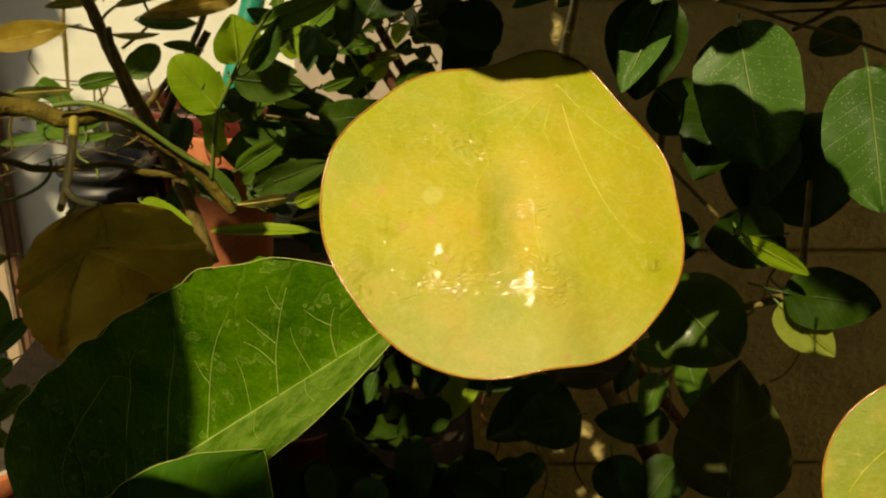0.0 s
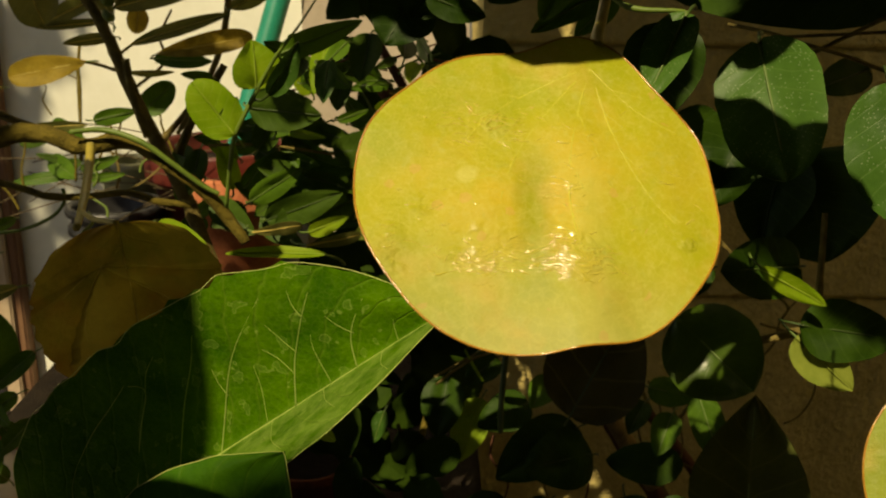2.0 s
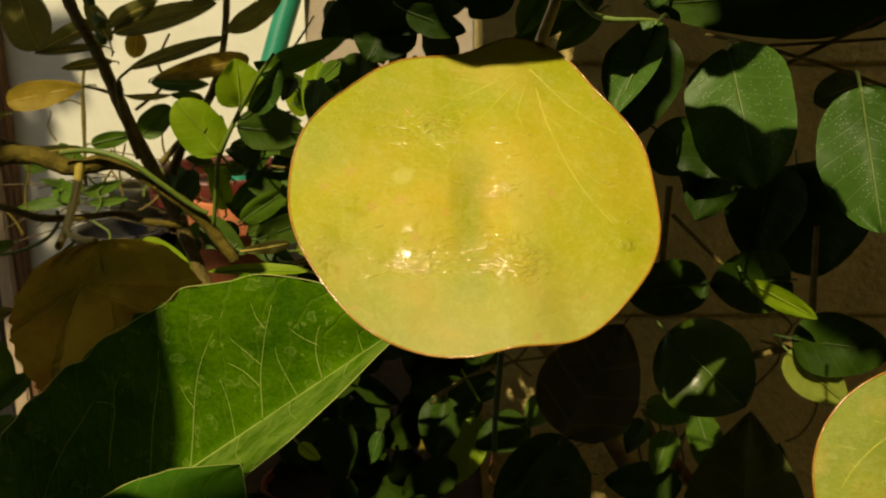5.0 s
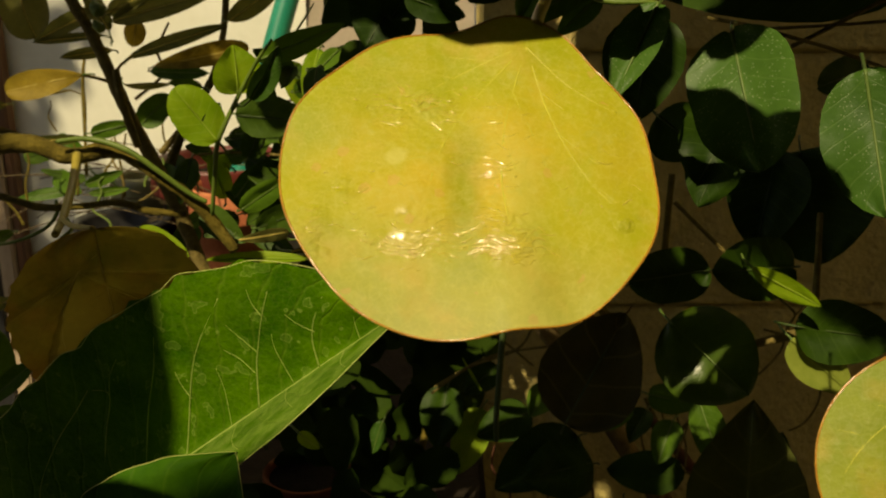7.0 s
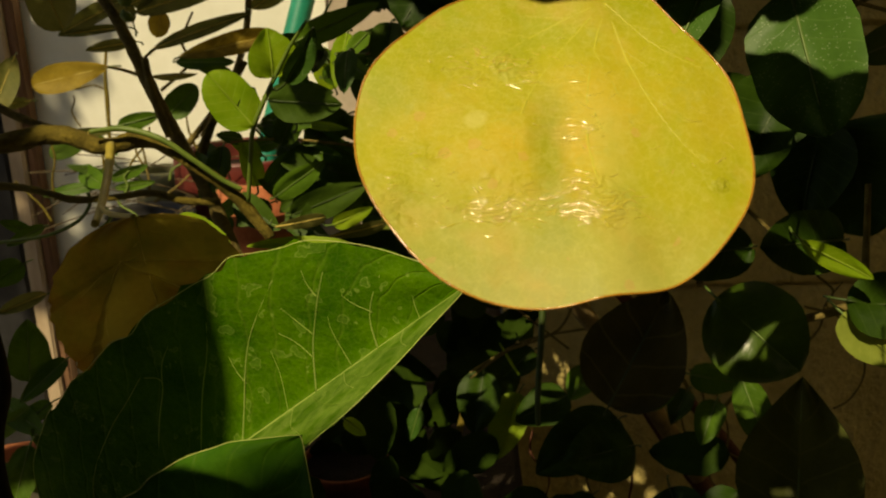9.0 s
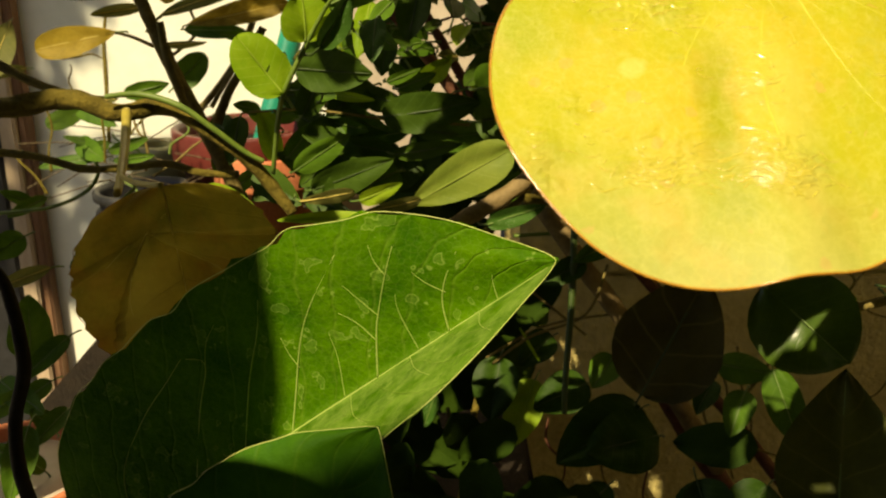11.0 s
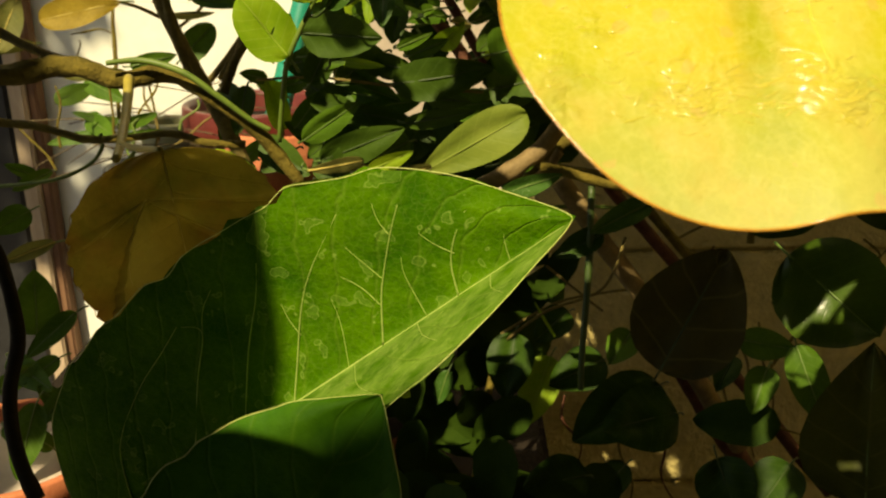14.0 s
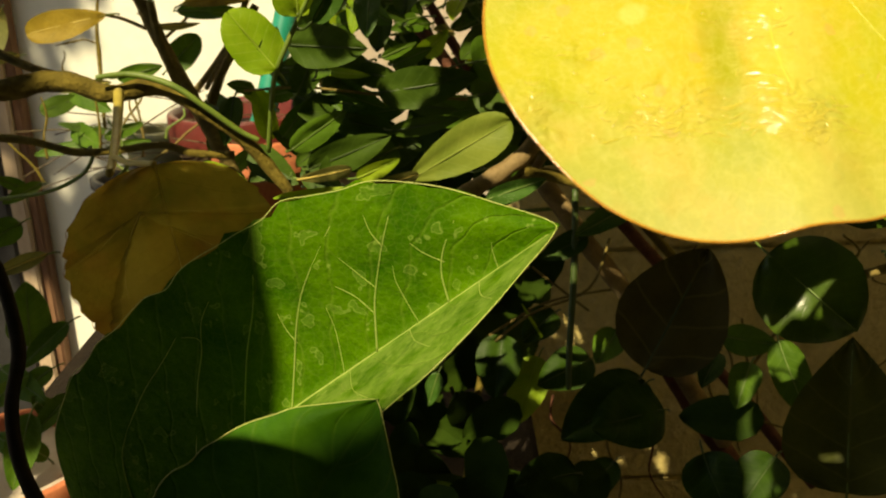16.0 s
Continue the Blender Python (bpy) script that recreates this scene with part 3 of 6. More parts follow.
            fork = [(x0 + 0.16 * reach * s * math.cos(a - twig * 0.6), z0 + 0.16 * reach * s * math.sin(a - twig * 0.6)) for s in (0.0, 0.5, 1.0, 1.6)]
            part("vein", tube([spot(x, z, -0.006) for x, z in fork], [0.00009, 0.00009, 0.00008, 0.00007], 4), M_YVEIN, top)
    if wrinkles:
        rng, ridges = random.Random(21), bmesh.new()
        for x0, z0, wide, high, number in wrinkles:
            for k in range(number):
                x, z, a = rng.gauss(x0, wide), rng.gauss(z0, high), rng.gauss(0.0, 0.35)
                reach, r = rng.uniform(0.02, 0.15), rng.uniform(0.00005, 0.00012)
                run = [(x + s * reach * math.cos(a), z + s * reach * math.sin(a) + 0.02 * math.sin(9 * x + 2.2 * s)) for s in (-1, -0.4, 0.3, 1)]
                if all(math.hypot(*p) < 0.95 * lobed(math.atan2(p[1], p[0]), waves) for p in run):
                    tube([spot(px, pz) for px, pz in run], [r * 0.2, r, r * 0.9, r * 0.2], 7, 0.5, k, ridges)
        tagged(part("crinkled_skin", ridges, M_WRINKLE, top, "fine glossy wrinkles in the skin"), "fine glossy wrinkles in the skin", kind="stuff")
    if stalk:
        part("stalk", tube([spot(bx * 0.97, bz * 0.97, -0.03)] + [at(*p) for p in stalk], [0.0011] + [0.0010] * len(stalk), 8, 0.08), M_STALK, top, "slender yellow-brown leaf stalk")
    return top


YELLOW_RIM = (2.6210, 0.0210, 0.1636, 0.0590, 0.0063, -0.0450, -0.0068, -0.0184, -0.0699, 0.0203, -0.0022, 0.0265, 0.0280, -0.0143, 0.0210, -0.0276, -0.0111, -0.0062, -0.0217)
round_leaf("yellow_leaf", "round ripe yellow leaf with a reddish rim hanging from its stalk", (0.49, 13.6, 0.74), YELLOW_RIM, -25, 1.5, M_YELLOW,
           [(1.61, 15.40, 3.38), (1.79, 16.00, 3.80), (2.00, 16.80, 4.34), (2.27, 17.80, 5.18), (3.4, 18.1, 7.0), (8.0, 18.5, 12.5), (12.0, 17.0, 22.0), (26.5, 13.5, 32.8)], M_RIM, base=1.19, wrinkles=((-0.75, -0.98, 0.36, 0.13, 120), (0.5, -1.08, 0.24, 0.12, 120), (0.3, -0.75, 0.16, 0.10, 20), (0.4, 0.1, 0.16, 0.10, 16), (-0.7, 1.25, 0.40, 0.16, 60), (-1.7, -0.1, 0.3, 0.45, 12), (-2.18, -0.95, 0.07, 0.25, 26), (1.6, -0.3, 0.6, 0.7, 14), (0.0, 0.3, 1.0, 0.8, 16)))
round_leaf("yellow_green_leaf", "round yellow-green leaf with pale dots and smooth edge", (7.12, 13.4, -3.35), (1.74, 0.02, 0.04, 0.05, 0.02), -12, -6, M_YGREEN,
           [(7.6, 13.6, -1.0), (8.6, 14.2, 0.6), (9.6, 15.2, 2.6), (14.0, 15.5, 9.0), (22.0, 14.5, 22.0), (26.8, 13.6, 31.0)], M_RIM, seed=3.7)
# side veins as (share of the length, share of the half width; below nought: the upper half)
GREEN_VEINS = (
    ((0.895, 0.0), (0.904, -0.18), (0.911, -0.27)),
    ((0.808, 0.0), (0.827, -0.2), (0.855, -0.38), (0.89, -0.62)),
    ((0.672, 0.0), (0.714, -0.22), (0.742, -0.35), (0.785, -0.55), (0.82, -0.7)),
    ((0.785, -0.56), (0.785, -0.67), (0.792, -0.78)),
    ((0.735, -0.32), (0.728, -0.45), (0.721, -0.58)),
    ((0.707, -0.19), (0.7, -0.33), (0.686, -0.45)),
    ((0.495, 0.0), (0.539, -0.17), (0.602, -0.4), (0.658, -0.57), (0.742, -0.78)),
    ((0.39, 0.0), (0.483, -0.37), (0.553, -0.6), (0.595, -0.73)),
    ((0.27, 0.0), (0.378, -0.4), (0.441, -0.62), (0.42, -0.7)),
    ((0.441, -0.62), (0.469, -0.72), (0.504, -0.77)),
    ((0.12, 0.0), (0.181, -0.4), (0.28, -0.58), (0.364, -0.68), (0.413, -0.72)),
    ((0.753, 0.0), (0.764, -0.27), (0.778, -0.4)),
    ((0.605, 0.0), (0.637, -0.22), (0.651, -0.37)),
    ((0.841, -0.27), (0.827, -0.38), (0.82, -0.48)),
    ((0.574, -0.3), (0.574, -0.4), (0.581, -0.5)),
    ((0.735, 0.0), (0.764, 0.27), (0.806, 0.55)),
    ((0.616, 0.0), (0.658, 0.35), (0.707, 0.6)),
    ((0.862, 0.0), (0.876, 0.33), (0.904, 0.72)),
)
FAN_VEINS = (
    ((0.21, 0.26), (0.23, 0.0), (0.26, -0.3), (0.30, -0.62), (0.33, -0.93)),
    ((0.21, 0.26), (0.32, 0.0), (0.45, -0.35), (0.62, -0.62), (0.78, -0.78)),
    ((0.21, 0.26), (0.30, 0.37), (0.42, 0.46), (0.60, 0.55), (0.85, 0.60)),
    ((0.21, 0.26), (0.26, 0.48), (0.34, 0.70), (0.42, 0.90)),
    ((0.21, 0.26), (0.13, 0.0), (0.07, -0.25)),
)
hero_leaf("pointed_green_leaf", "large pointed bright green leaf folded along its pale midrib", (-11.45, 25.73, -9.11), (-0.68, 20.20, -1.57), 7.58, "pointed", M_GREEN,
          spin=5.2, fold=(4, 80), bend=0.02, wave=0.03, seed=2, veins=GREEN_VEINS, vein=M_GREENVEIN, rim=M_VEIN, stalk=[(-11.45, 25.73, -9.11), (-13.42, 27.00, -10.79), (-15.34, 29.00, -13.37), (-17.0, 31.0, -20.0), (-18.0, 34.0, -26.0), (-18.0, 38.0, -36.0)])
hero_leaf("dark_green_leaf", "dark green leaf with a pale wavy edge and blunt tip", (-8.12, 18.53, -10.31), (-3.92, 18.44, -4.19), 5.10, "blunt", M_PLAINGREEN,
          spin=-17, fold=(4, 6), bend=0.02, wave=0.04, seed=5, rim=M_VEIN, vein=M_PLAINGREEN, thick=0.014, stalk=[(-8.12, 18.53, -10.31), (-9.5, 19.6, -12.5), (-10.5, 21.0, -15.0), (-13.0, 26.0, -22.0), (-17.6, 34.0, -26.4)])
hero_leaf("brown_leaf", "old brownish-yellow rounded leaf hanging from a twig", (-10.9, 30.00, 0.23), (-9.95, 31.00, -5.5), 6.1, "round", M_QUILT,
          spin=8, fold=11, bend=0.05, wave=0.12, seed=8, veins=FAN_VEINS, stalk=[(-10.9, 30.00, 0.23), (-12.0, 31.00, 0.35), (-13.08, 33.00, 0.63)], vein=M_BROWNVEIN, rim=M_RIM, thick=0.018)


# ---- shrubs ----
def leaf(parent, base, tip, width, shape, material, spin=0, fold=12, bend=0.05, seed=0, label=""):
    fr = leaf_frame(base, tip, spin)
    if fold == 12:
        fold, bend = 8 + 14 * (0.5 + 0.5 * math.sin(seed * 2.3)), bend + 0.07 * math.sin(seed * 1.1)
    ob = part("leaf", blade(fr, shape, width, fold, bend, 0.10, seed * 1.7, 12, 8), material, parent, label)
    b, along = fr[0], fr[1]
    rib = [blade_point(fr, shape, width, fold, bend, 0.10, seed * 1.7, u, 0) + fr[3] * 0.0001 for u in (0.01, 0.35, 0.7, 0.97)]
    part("midrib", tube(rib, [0.0005, 0.0004, 0.0003, 0.0001], 5), M_LIMERIB if material is M_LIME else M_PALEGREEN if material is M_PALEGREEN else M_BROWNVEIN if material in (M_BROWN, M_OLIVE) else M_RIBDARK if material in (M_DARK, M_DUSK, M_SOFT) else M_RIB, ob)
    part("stalk", tube([b + along * 0.001, b - along * 0.004 - fr[3] * 0.003, b - along * 0.006 - fr[3] * 0.007], [0.0005, 0.0005, 0.0006], 5), M_RIBDARK if material in (M_DARK, M_DUSK, M_SPECK) else M_RIB, ob)
    return ob


def limb(parent, name, places, radii, material, rough=0.12, label=""):
    return part(name, tube([at(*p) for p in places], radii, 9, rough, len(places)), material, parent, label)


young_tree = thing("young_tree", (-0.25, 0.62, 0.0), "dark-stemmed young tree with oval olive leaves before the white wall", "tree")
thorny_shrub = thing("thorny_shrub", (-0.15, 0.45, 0.0), "grey-brown woody shrub branch with green shoots and lime leaves", "shrub")
broadleaf_shrub = thing("broadleaf_shrub", (0.15, 0.45, 0.0), "broad-leaved dark green shrub, sun-flecked, before the cement wall", "shrub")

limb(young_tree, "trunk", [(-18.12, 45.00, 12.82), (-17.45, 45.00, 11.21), (-16.24, 45.00, 9.07), (-15.17, 45.00, 6.67), (-14.51, 45.00, 5.33), (-13.57, 45.00, 3.46), (-12.10, 45.00, 0.51), (-10.76, 45.00, -3.23)], [0.00294, 0.00294, 0.00294, 0.00308, 0.00334, 0.00348, 0.00348, 0.00375], M_DARKBARK, 0.3)
limb(young_tree, "branch", [(-20.46, 54.00, 9.22), (-20.05, 56.00, 9.30), (-20.07, 59.50, 9.45)], [0.00080, 0.00100, 0.00124], M_DARKBARK, 0.12)
limb(young_tree, "branch", [(-13.57, 60.00, 16.74), (-13.71, 60.00, 13.53), (-14.17, 60.00, 11.03), (-15.06, 60.00, 8.89), (-16.13, 60.00, 7.29), (-17.74, 60.00, 5.32)], [0.00232, 0.00214, 0.00196, 0.00196, 0.00196, 0.00214], M_DARKBARK, 0.12)
limb(young_tree, "branch", [(-16.92, 59.00, 13.30), (-17.62, 59.00, 11.55), (-17.27, 59.00, 10.15), (-19.02, 59.00, 8.57)], [0.00070, 0.00088, 0.00088, 0.00105], M_DARKBARK, 0.12)
limb(young_tree, "branch", [(-19.36, 59.50, 11.29), (-20.07, 59.50, 10.76), (-20.42, 59.50, 10.23)], [0.00071, 0.00088, 0.00106], M_DARKBARK, 0.12)
limb(young_tree, "branch", [(-29.69, 79.00, 15.46), (-29.88, 79.00, 13.11), (-29.79, 79.00, 11.00), (-29.70, 79.00, 8.18), (-29.60, 79.00, 5.13)], [0.00117, 0.00141, 0.00188, 0.00141, 0.00164], M_BARK, 0.12, "thin twig before the wall")
limb(young_tree, "branch", [(-30.02, 79.00, 11.94), (-30.87, 79.00, 12.27), (-32.04, 79.00, 12.08), (-33.22, 79.00, 11.89)], [0.00059, 0.00070, 0.00094, 0.00047], M_BARK, 0.12)
limb(young_tree, "branch", [(-32.04, 79.00, 8.89), (-32.75, 79.00, 10.06), (-32.51, 79.00, 11.00), (-32.61, 79.00, 11.47)], [0.00070, 0.00070, 0.00059, 0.00047], M_BARK, 0.12)
leaf(young_tree, (-20.36, 54.00, 9.22), (-24.33, 53.00, 8.17), 1.68, "obovate", M_BROWN, 10, 10, 0.05, 1, "brownish-yellow oval leaf")
leaf(young_tree, (-20.39, 45.00, 12.95), (-19.27, 45.00, 9.39), 2.42, "obovate", M_OLIVE, 20, 12, 0.05, 2)
leaf(young_tree, (-20.47, 57.00, 13.70), (-23.55, 55.00, 11.35), 1.20, "slim", M_OLIVE, 20, 12, 0.05, 3)
leaf(young_tree, (-20.24, 57.00, 12.10), (-23.61, 55.00, 11.19), 0.78, "slim", M_OLIVE, 40, 12, 0.05, 4)
leaf(young_tree, (-20.08, 58.00, 11.42), (-22.45, 56.00, 10.56), 0.79, "slim", M_OLIVE, 20, 12, 0.05, 5)
leaf(young_tree, (-20.08, 58.00, 13.14), (-13.63, 57.00, 14.75), 1.60, "slim", M_OLIVE, -10, 12, 0.05, 6)
leaf(young_tree, (-20.42, 58.00, 13.59), (-17.19, 57.00, 14.88), 1.25, "slim", M_OLIVE, -10, 12, 0.05, 7)
leaf(young_tree, (-19.11, 58.00, 10.94), (-13.02, 57.00, 12.85), 0.95, "slim", M_OLIVE, -20, 12, 0.05, 8)
leaf(young_tree, (-17.29, 57.00, 10.21), (-11.40, 56.00, 11.16), 1.50, "obovate", M_BROWN, -10, 12, 0.05, 9)
leaf(young_tree, (-18.59, 58.00, 13.14), (-18.77, 58.00, 11.59), 1.33, "round", M_BROWN, 10, 12, 0.05, 10)
leaf(young_tree, (-17.73, 58.00, 10.11), (-13.97, 57.00, 9.80), 1.03, "slim", M_MID, 0, 12, 0.05, 11)
leaf(young_tree, (-19.32, 58.00, 9.28), (-16.28, 57.00, 9.02), 0.58, "slim", M_OLIVE, 40, 12, 0.05, 12)
leaf(young_tree, (-20.65, 56.00, 6.13), (-18.12, 56.00, 6.70), 1.01, "ovate", M_MID, 10, 12, 0.05, 13)
leaf(young_tree, (-18.04, 57.00, 6.75), (-16.28, 57.00, 8.51), 1.76, "round", M_MID, 0, 12, 0.05, 14)
leaf(young_tree, (-24.44, 56.00, 5.63), (-20.61, 55.00, 5.79), 0.77, "slim", M_OLIVE, 20, 12, 0.05, 15)
leaf(young_tree, (-20.25, 58.00, 12.56), (-21.80, 58.00, 15.07), 1.35, "slim", M_OLIVE, 30, 12, 0.05, 16)
leaf(young_tree, (-15.59, 58.00, 15.49), (-11.43, 57.00, 16.24), 1.71, "slim", M_OLIVE, 0, 12, 0.05, 17)
leaf(young_tree, (-13.27, 59.00, 13.37), (-9.57, 57.00, 15.06), 1.47, "slim", M_OLIVE, 20, 12, 0.05, 18)
leaf(young_tree, (-29.02, 76.00, 3.94), (-33.90, 75.00, 3.18), 1.02, "slim", M_MID, 15, 12, 0.05, 19)
leaf(young_tree, (-28.66, 76.00, 4.26), (-25.30, 75.00, 5.23), 1.12, "slim", M_MID, 15, 12, 0.05, 20)
leaf(young_tree, (-28.93, 76.00, 4.71), (-31.76, 75.00, 5.40), 0.74, "slim", M_SOFT, 15, 12, 0.05, 21)
leaf(young_tree, (-28.57, 76.00, 4.94), (-30.20, 75.00, 4.20), 0.93, "ovate", M_SOFT, 15, 12, 0.05, 22)
leaf(young_tree, (-28.34, 76.00, 3.58), (-24.85, 75.00, 3.89), 0.84, "slim", M_MID, 15, 12, 0.05, 23)
leaf(young_tree, (-30.09, 76.00, 7.48), (-32.52, 74.00, 6.24), 1.53, "obovate", M_SOFT, 5, 12, 0.05, 24)
leaf(young_tree, (-30.95, 76.00, 7.92), (-27.47, 74.00, 6.19), 1.79, "ovate", M_MID, 5, 12, 0.05, 25)
leaf(young_tree, (-31.02, 76.00, 5.14), (-28.17, 74.00, 3.49), 1.71, "ovate", M_MID, 5, 12, 0.05, 26)
leaf(young_tree, (-34.32, 75.00, 10.57), (-37.60, 73.00, 9.75), 1.01, "slim", M_OLIVE, 5, 12, 0.05, 27)
leaf(young_tree, (-35.48, 75.00, 14.14), (-36.35, 73.00, 9.66), 2.51, "obovate", M_OLIVE, 5, 12, 0.05, 28)
for k, (x, y, z, size) in enumerate(((-16.05, 44.6, 10.55, 0.42), (-16.0, 44.6, 9.75, 0.30), (-16.6, 44.7, 11.6, 0.28))):
    limb(young_tree, "bud", [(x + 0.25, y, z - 0.5 * size), (x + 0.1, y, z - 0.1 * size), (x - 0.1, y, z + 0.5 * size), (x - 0.15, y, z + 1.2 * size)], [0.0006, 0.0085 * size, 0.0075 * size, 0.0006], M_SHOOT, 0.1, "round green bud")
limb(thorny_shrub, "branch", [(-21.35, 39.00, 3.38), (-19.64, 39.00, 3.51), (-17.51, 39.50, 3.89), (-16.33, 39.50, 3.65), (-15.27, 39.50, 3.34), (-13.81, 40.00, 3.60), (-12.84, 40.00, 3.20), (-11.77, 40.00, 2.44), (-10.49, 40.50, 1.54), (-9.72, 41.00, 0.53), (-8.89, 41.00, -0.59)], [0.00443, 0.00421, 0.00405, 0.00384, 0.00384, 0.00313, 0.00270, 0.00249, 0.00274, 0.00278, 0.00245], M_BARK, 0.38, "grey-brown woody branch with swollen nodes")
limb(thorny_shrub, "shoot", [(-15.56, 38.60, 3.85), (-14.34, 39.00, 3.98), (-12.87, 39.00, 3.55), (-11.70, 39.30, 2.73), (-10.55, 39.80, 1.83), (-9.84, 40.00, 1.46)], [0.00094, 0.00126, 0.00126, 0.00117, 0.00108, 0.00097], M_SHOOT, 0.05, "green shoot running along the branch")
limb(thorny_shrub, "twig", [(-14.86, 39.00, 3.32), (-14.27, 37.00, 2.09), (-13.43, 34.00, 0.72), (-12.71, 31.50, 0.05)], [0.00210, 0.00169, 0.00145, 0.00125], M_STALK, 0.1)
limb(thorny_shrub, "branch", [(-22.78, 42.50, 2.32), (-21.39, 42.50, 2.07), (-19.99, 42.50, 1.90), (-18.83, 42.50, 1.59), (-17.90, 42.50, 1.33), (-16.27, 42.50, 1.36), (-14.40, 42.50, 1.53), (-13.01, 42.50, 1.15), (-11.39, 42.50, 1.04)], [0.00186, 0.00186, 0.00174, 0.00162, 0.00174, 0.00151, 0.00151, 0.00162, 0.00185], M_BARK, 0.2)
limb(thorny_shrub, "branch", [(-21.36, 40.00, 5.86), (-20.07, 40.00, 5.25), (-18.79, 40.00, 4.59), (-17.49, 40.00, 4.15)], [0.00194, 0.00195, 0.00173, 0.00151], M_DARKBARK, 0.2)
limb(thorny_shrub, "tendril", [(-24.19, 46.00, -0.54), (-22.40, 46.00, -0.43), (-20.60, 46.00, -0.19), (-19.18, 46.00, 0.43), (-18.58, 46.00, 1.18), (-18.64, 46.00, 1.81)], [0.00089, 0.00089, 0.00089, 0.00089, 0.00089, 0.00088], M_SHOOT, 0.05)
limb(thorny_shrub, "branch", [(-14.42, 27.00, -1.90), (-14.02, 27.00, -2.60), (-13.65, 27.00, -4.45), (-13.91, 27.00, -5.87), (-13.81, 27.00, -7.31), (-13.32, 27.00, -8.61)], [0.00155, 0.00169, 0.00184, 0.00177, 0.00185, 0.00214], M_BLACKBARK, 0.12, "dark bent stem")
limb(thorny_shrub, "tendril", [(-12.33, 31.00, -0.10), (-12.17, 31.50, 0.24), (-12.50, 32.00, 0.57)], [0.00057, 0.00058, 0.00059], M_SHOOT, 0.05)
limb(thorny_shrub, "branch", [(-14.07, 57.00, 8.29), (-14.88, 57.00, 7.36), (-16.02, 57.00, 5.49)], [0.00095, 0.00126, 0.00142], M_DARKBARK, 0.12)
limb(thorny_shrub, "shoot", [(-9.13, 38.00, 0.89), (-8.76, 37.00, 2.62), (-8.28, 35.50, 3.53), (-7.54, 35.00, 4.87), (-6.71, 34.50, 6.18), (-6.01, 34.00, 6.96)], [0.00090, 0.00088, 0.00095, 0.00083, 0.00072, 0.00051], M_SHOOT, 0.05)
leaf(thorny_shrub, (-8.28, 35.40, 3.52), (-9.73, 34.80, 5.40), 1.79, "round", M_LIME, 0, 6, 0.03, 29, "bright lime-green round leaf")
leaf(thorny_shrub, (-7.39, 34.80, 5.16), (-7.45, 34.40, 6.86), 2.10, "heart", M_LIME, 20, 20, 0.05, 30, "bright lime-green folded leaf")
leaf(thorny_shrub, (-6.88, 34.60, 4.92), (-5.70, 34.00, 6.70), 1.08, "ovate", M_SPECK, 30, 25, 0.05, 31)
leaf(thorny_shrub, (-6.77, 36.00, 6.66), (-3.54, 35.00, 7.73), 0.99, "ovate", M_MID, 10, 12, 0.05, 32)
leaf(thorny_shrub, (-7.61, 41.00, 4.32), (-7.78, 40.00, 7.12), 1.59, "ovate", M_SPECK, 20, 12, 0.05, 33)
leaf(thorny_shrub, (-8.75, 43.00, 3.56), (-7.55, 42.00, 5.60), 1.28, "ovate", M_SOFT, 10, 12, 0.05, 34)
leaf(thorny_shrub, (-6.86, 44.00, 7.57), (-8.49, 43.00, 8.42), 1.05, "ovate", M_MID, 10, 12, 0.05, 35)
leaf(thorny_shrub, (-8.68, 35.60, 3.75), (-8.17, 35.20, 4.90), 0.84, "ovate", M_SOFT, 0, 12, 0.05, 36)
leaf(thorny_shrub, (-8.61, 40.00, 5.09), (-5.50, 39.00, 4.67), 1.75, "ovate", M_SOFT, 15, 12, 0.05, 37)
leaf(thorny_shrub, (-10.54, 42.00, 6.60), (-11.75, 41.00, 6.61), 0.51, "ovate", M_MID, 15, 12, 0.05, 38)
leaf(thorny_shrub, (-7.80, 42.00, 5.85), (-6.03, 41.00, 5.47), 1.02, "ovate", M_SOFT, 15, 12, 0.05, 39)
leaf(thorny_shrub, (-11.83, 45.00, 3.72), (-12.09, 44.00, 1.55), 1.10, "ovate", M_SOFT, 15, 12, 0.05, 40)
leaf(thorny_shrub, (-6.49, 46.00, 7.91), (-4.88, 45.00, 6.67), 1.12, "ovate", M_MID, 15, 12, 0.05, 41)
leaf(thorny_shrub, (-6.20, 48.00, 9.40), (-6.77, 47.00, 6.69), 1.17, "ovate", M_LIME, 15, 12, 0.05, 42)
leaf(thorny_shrub, (-5.20, 48.00, 9.40), (-6.21, 47.00, 8.08), 0.88, "ovate", M_MID, 15, 12, 0.05, 43)
leaf(thorny_shrub, (-6.86, 44.00, 7.83), (-7.22, 43.00, 6.63), 0.80, "ovate", M_SOFT, 15, 12, 0.05, 44)
leaf(thorny_shrub, (-3.89, 46.00, 9.42), (-4.34, 45.00, 6.94), 1.68, "ovate", M_SOFT, 15, 12, 0.05, 45)
leaf(thorny_shrub, (-5.81, 44.00, 4.95), (-7.73, 43.00, 3.56), 1.61, "ovate", M_SOFT, 15, 12, 0.05, 46)
leaf(thorny_shrub, (-8.09, 45.00, 4.53), (-9.48, 44.00, 4.95), 0.93, "ovate", M_MID, 15, 12, 0.05, 47)
leaf(thorny_shrub, (-6.86, 44.00, 2.86), (-8.75, 43.00, 2.79), 1.61, "ovate", M_SOFT, 15, 12, 0.05, 48)
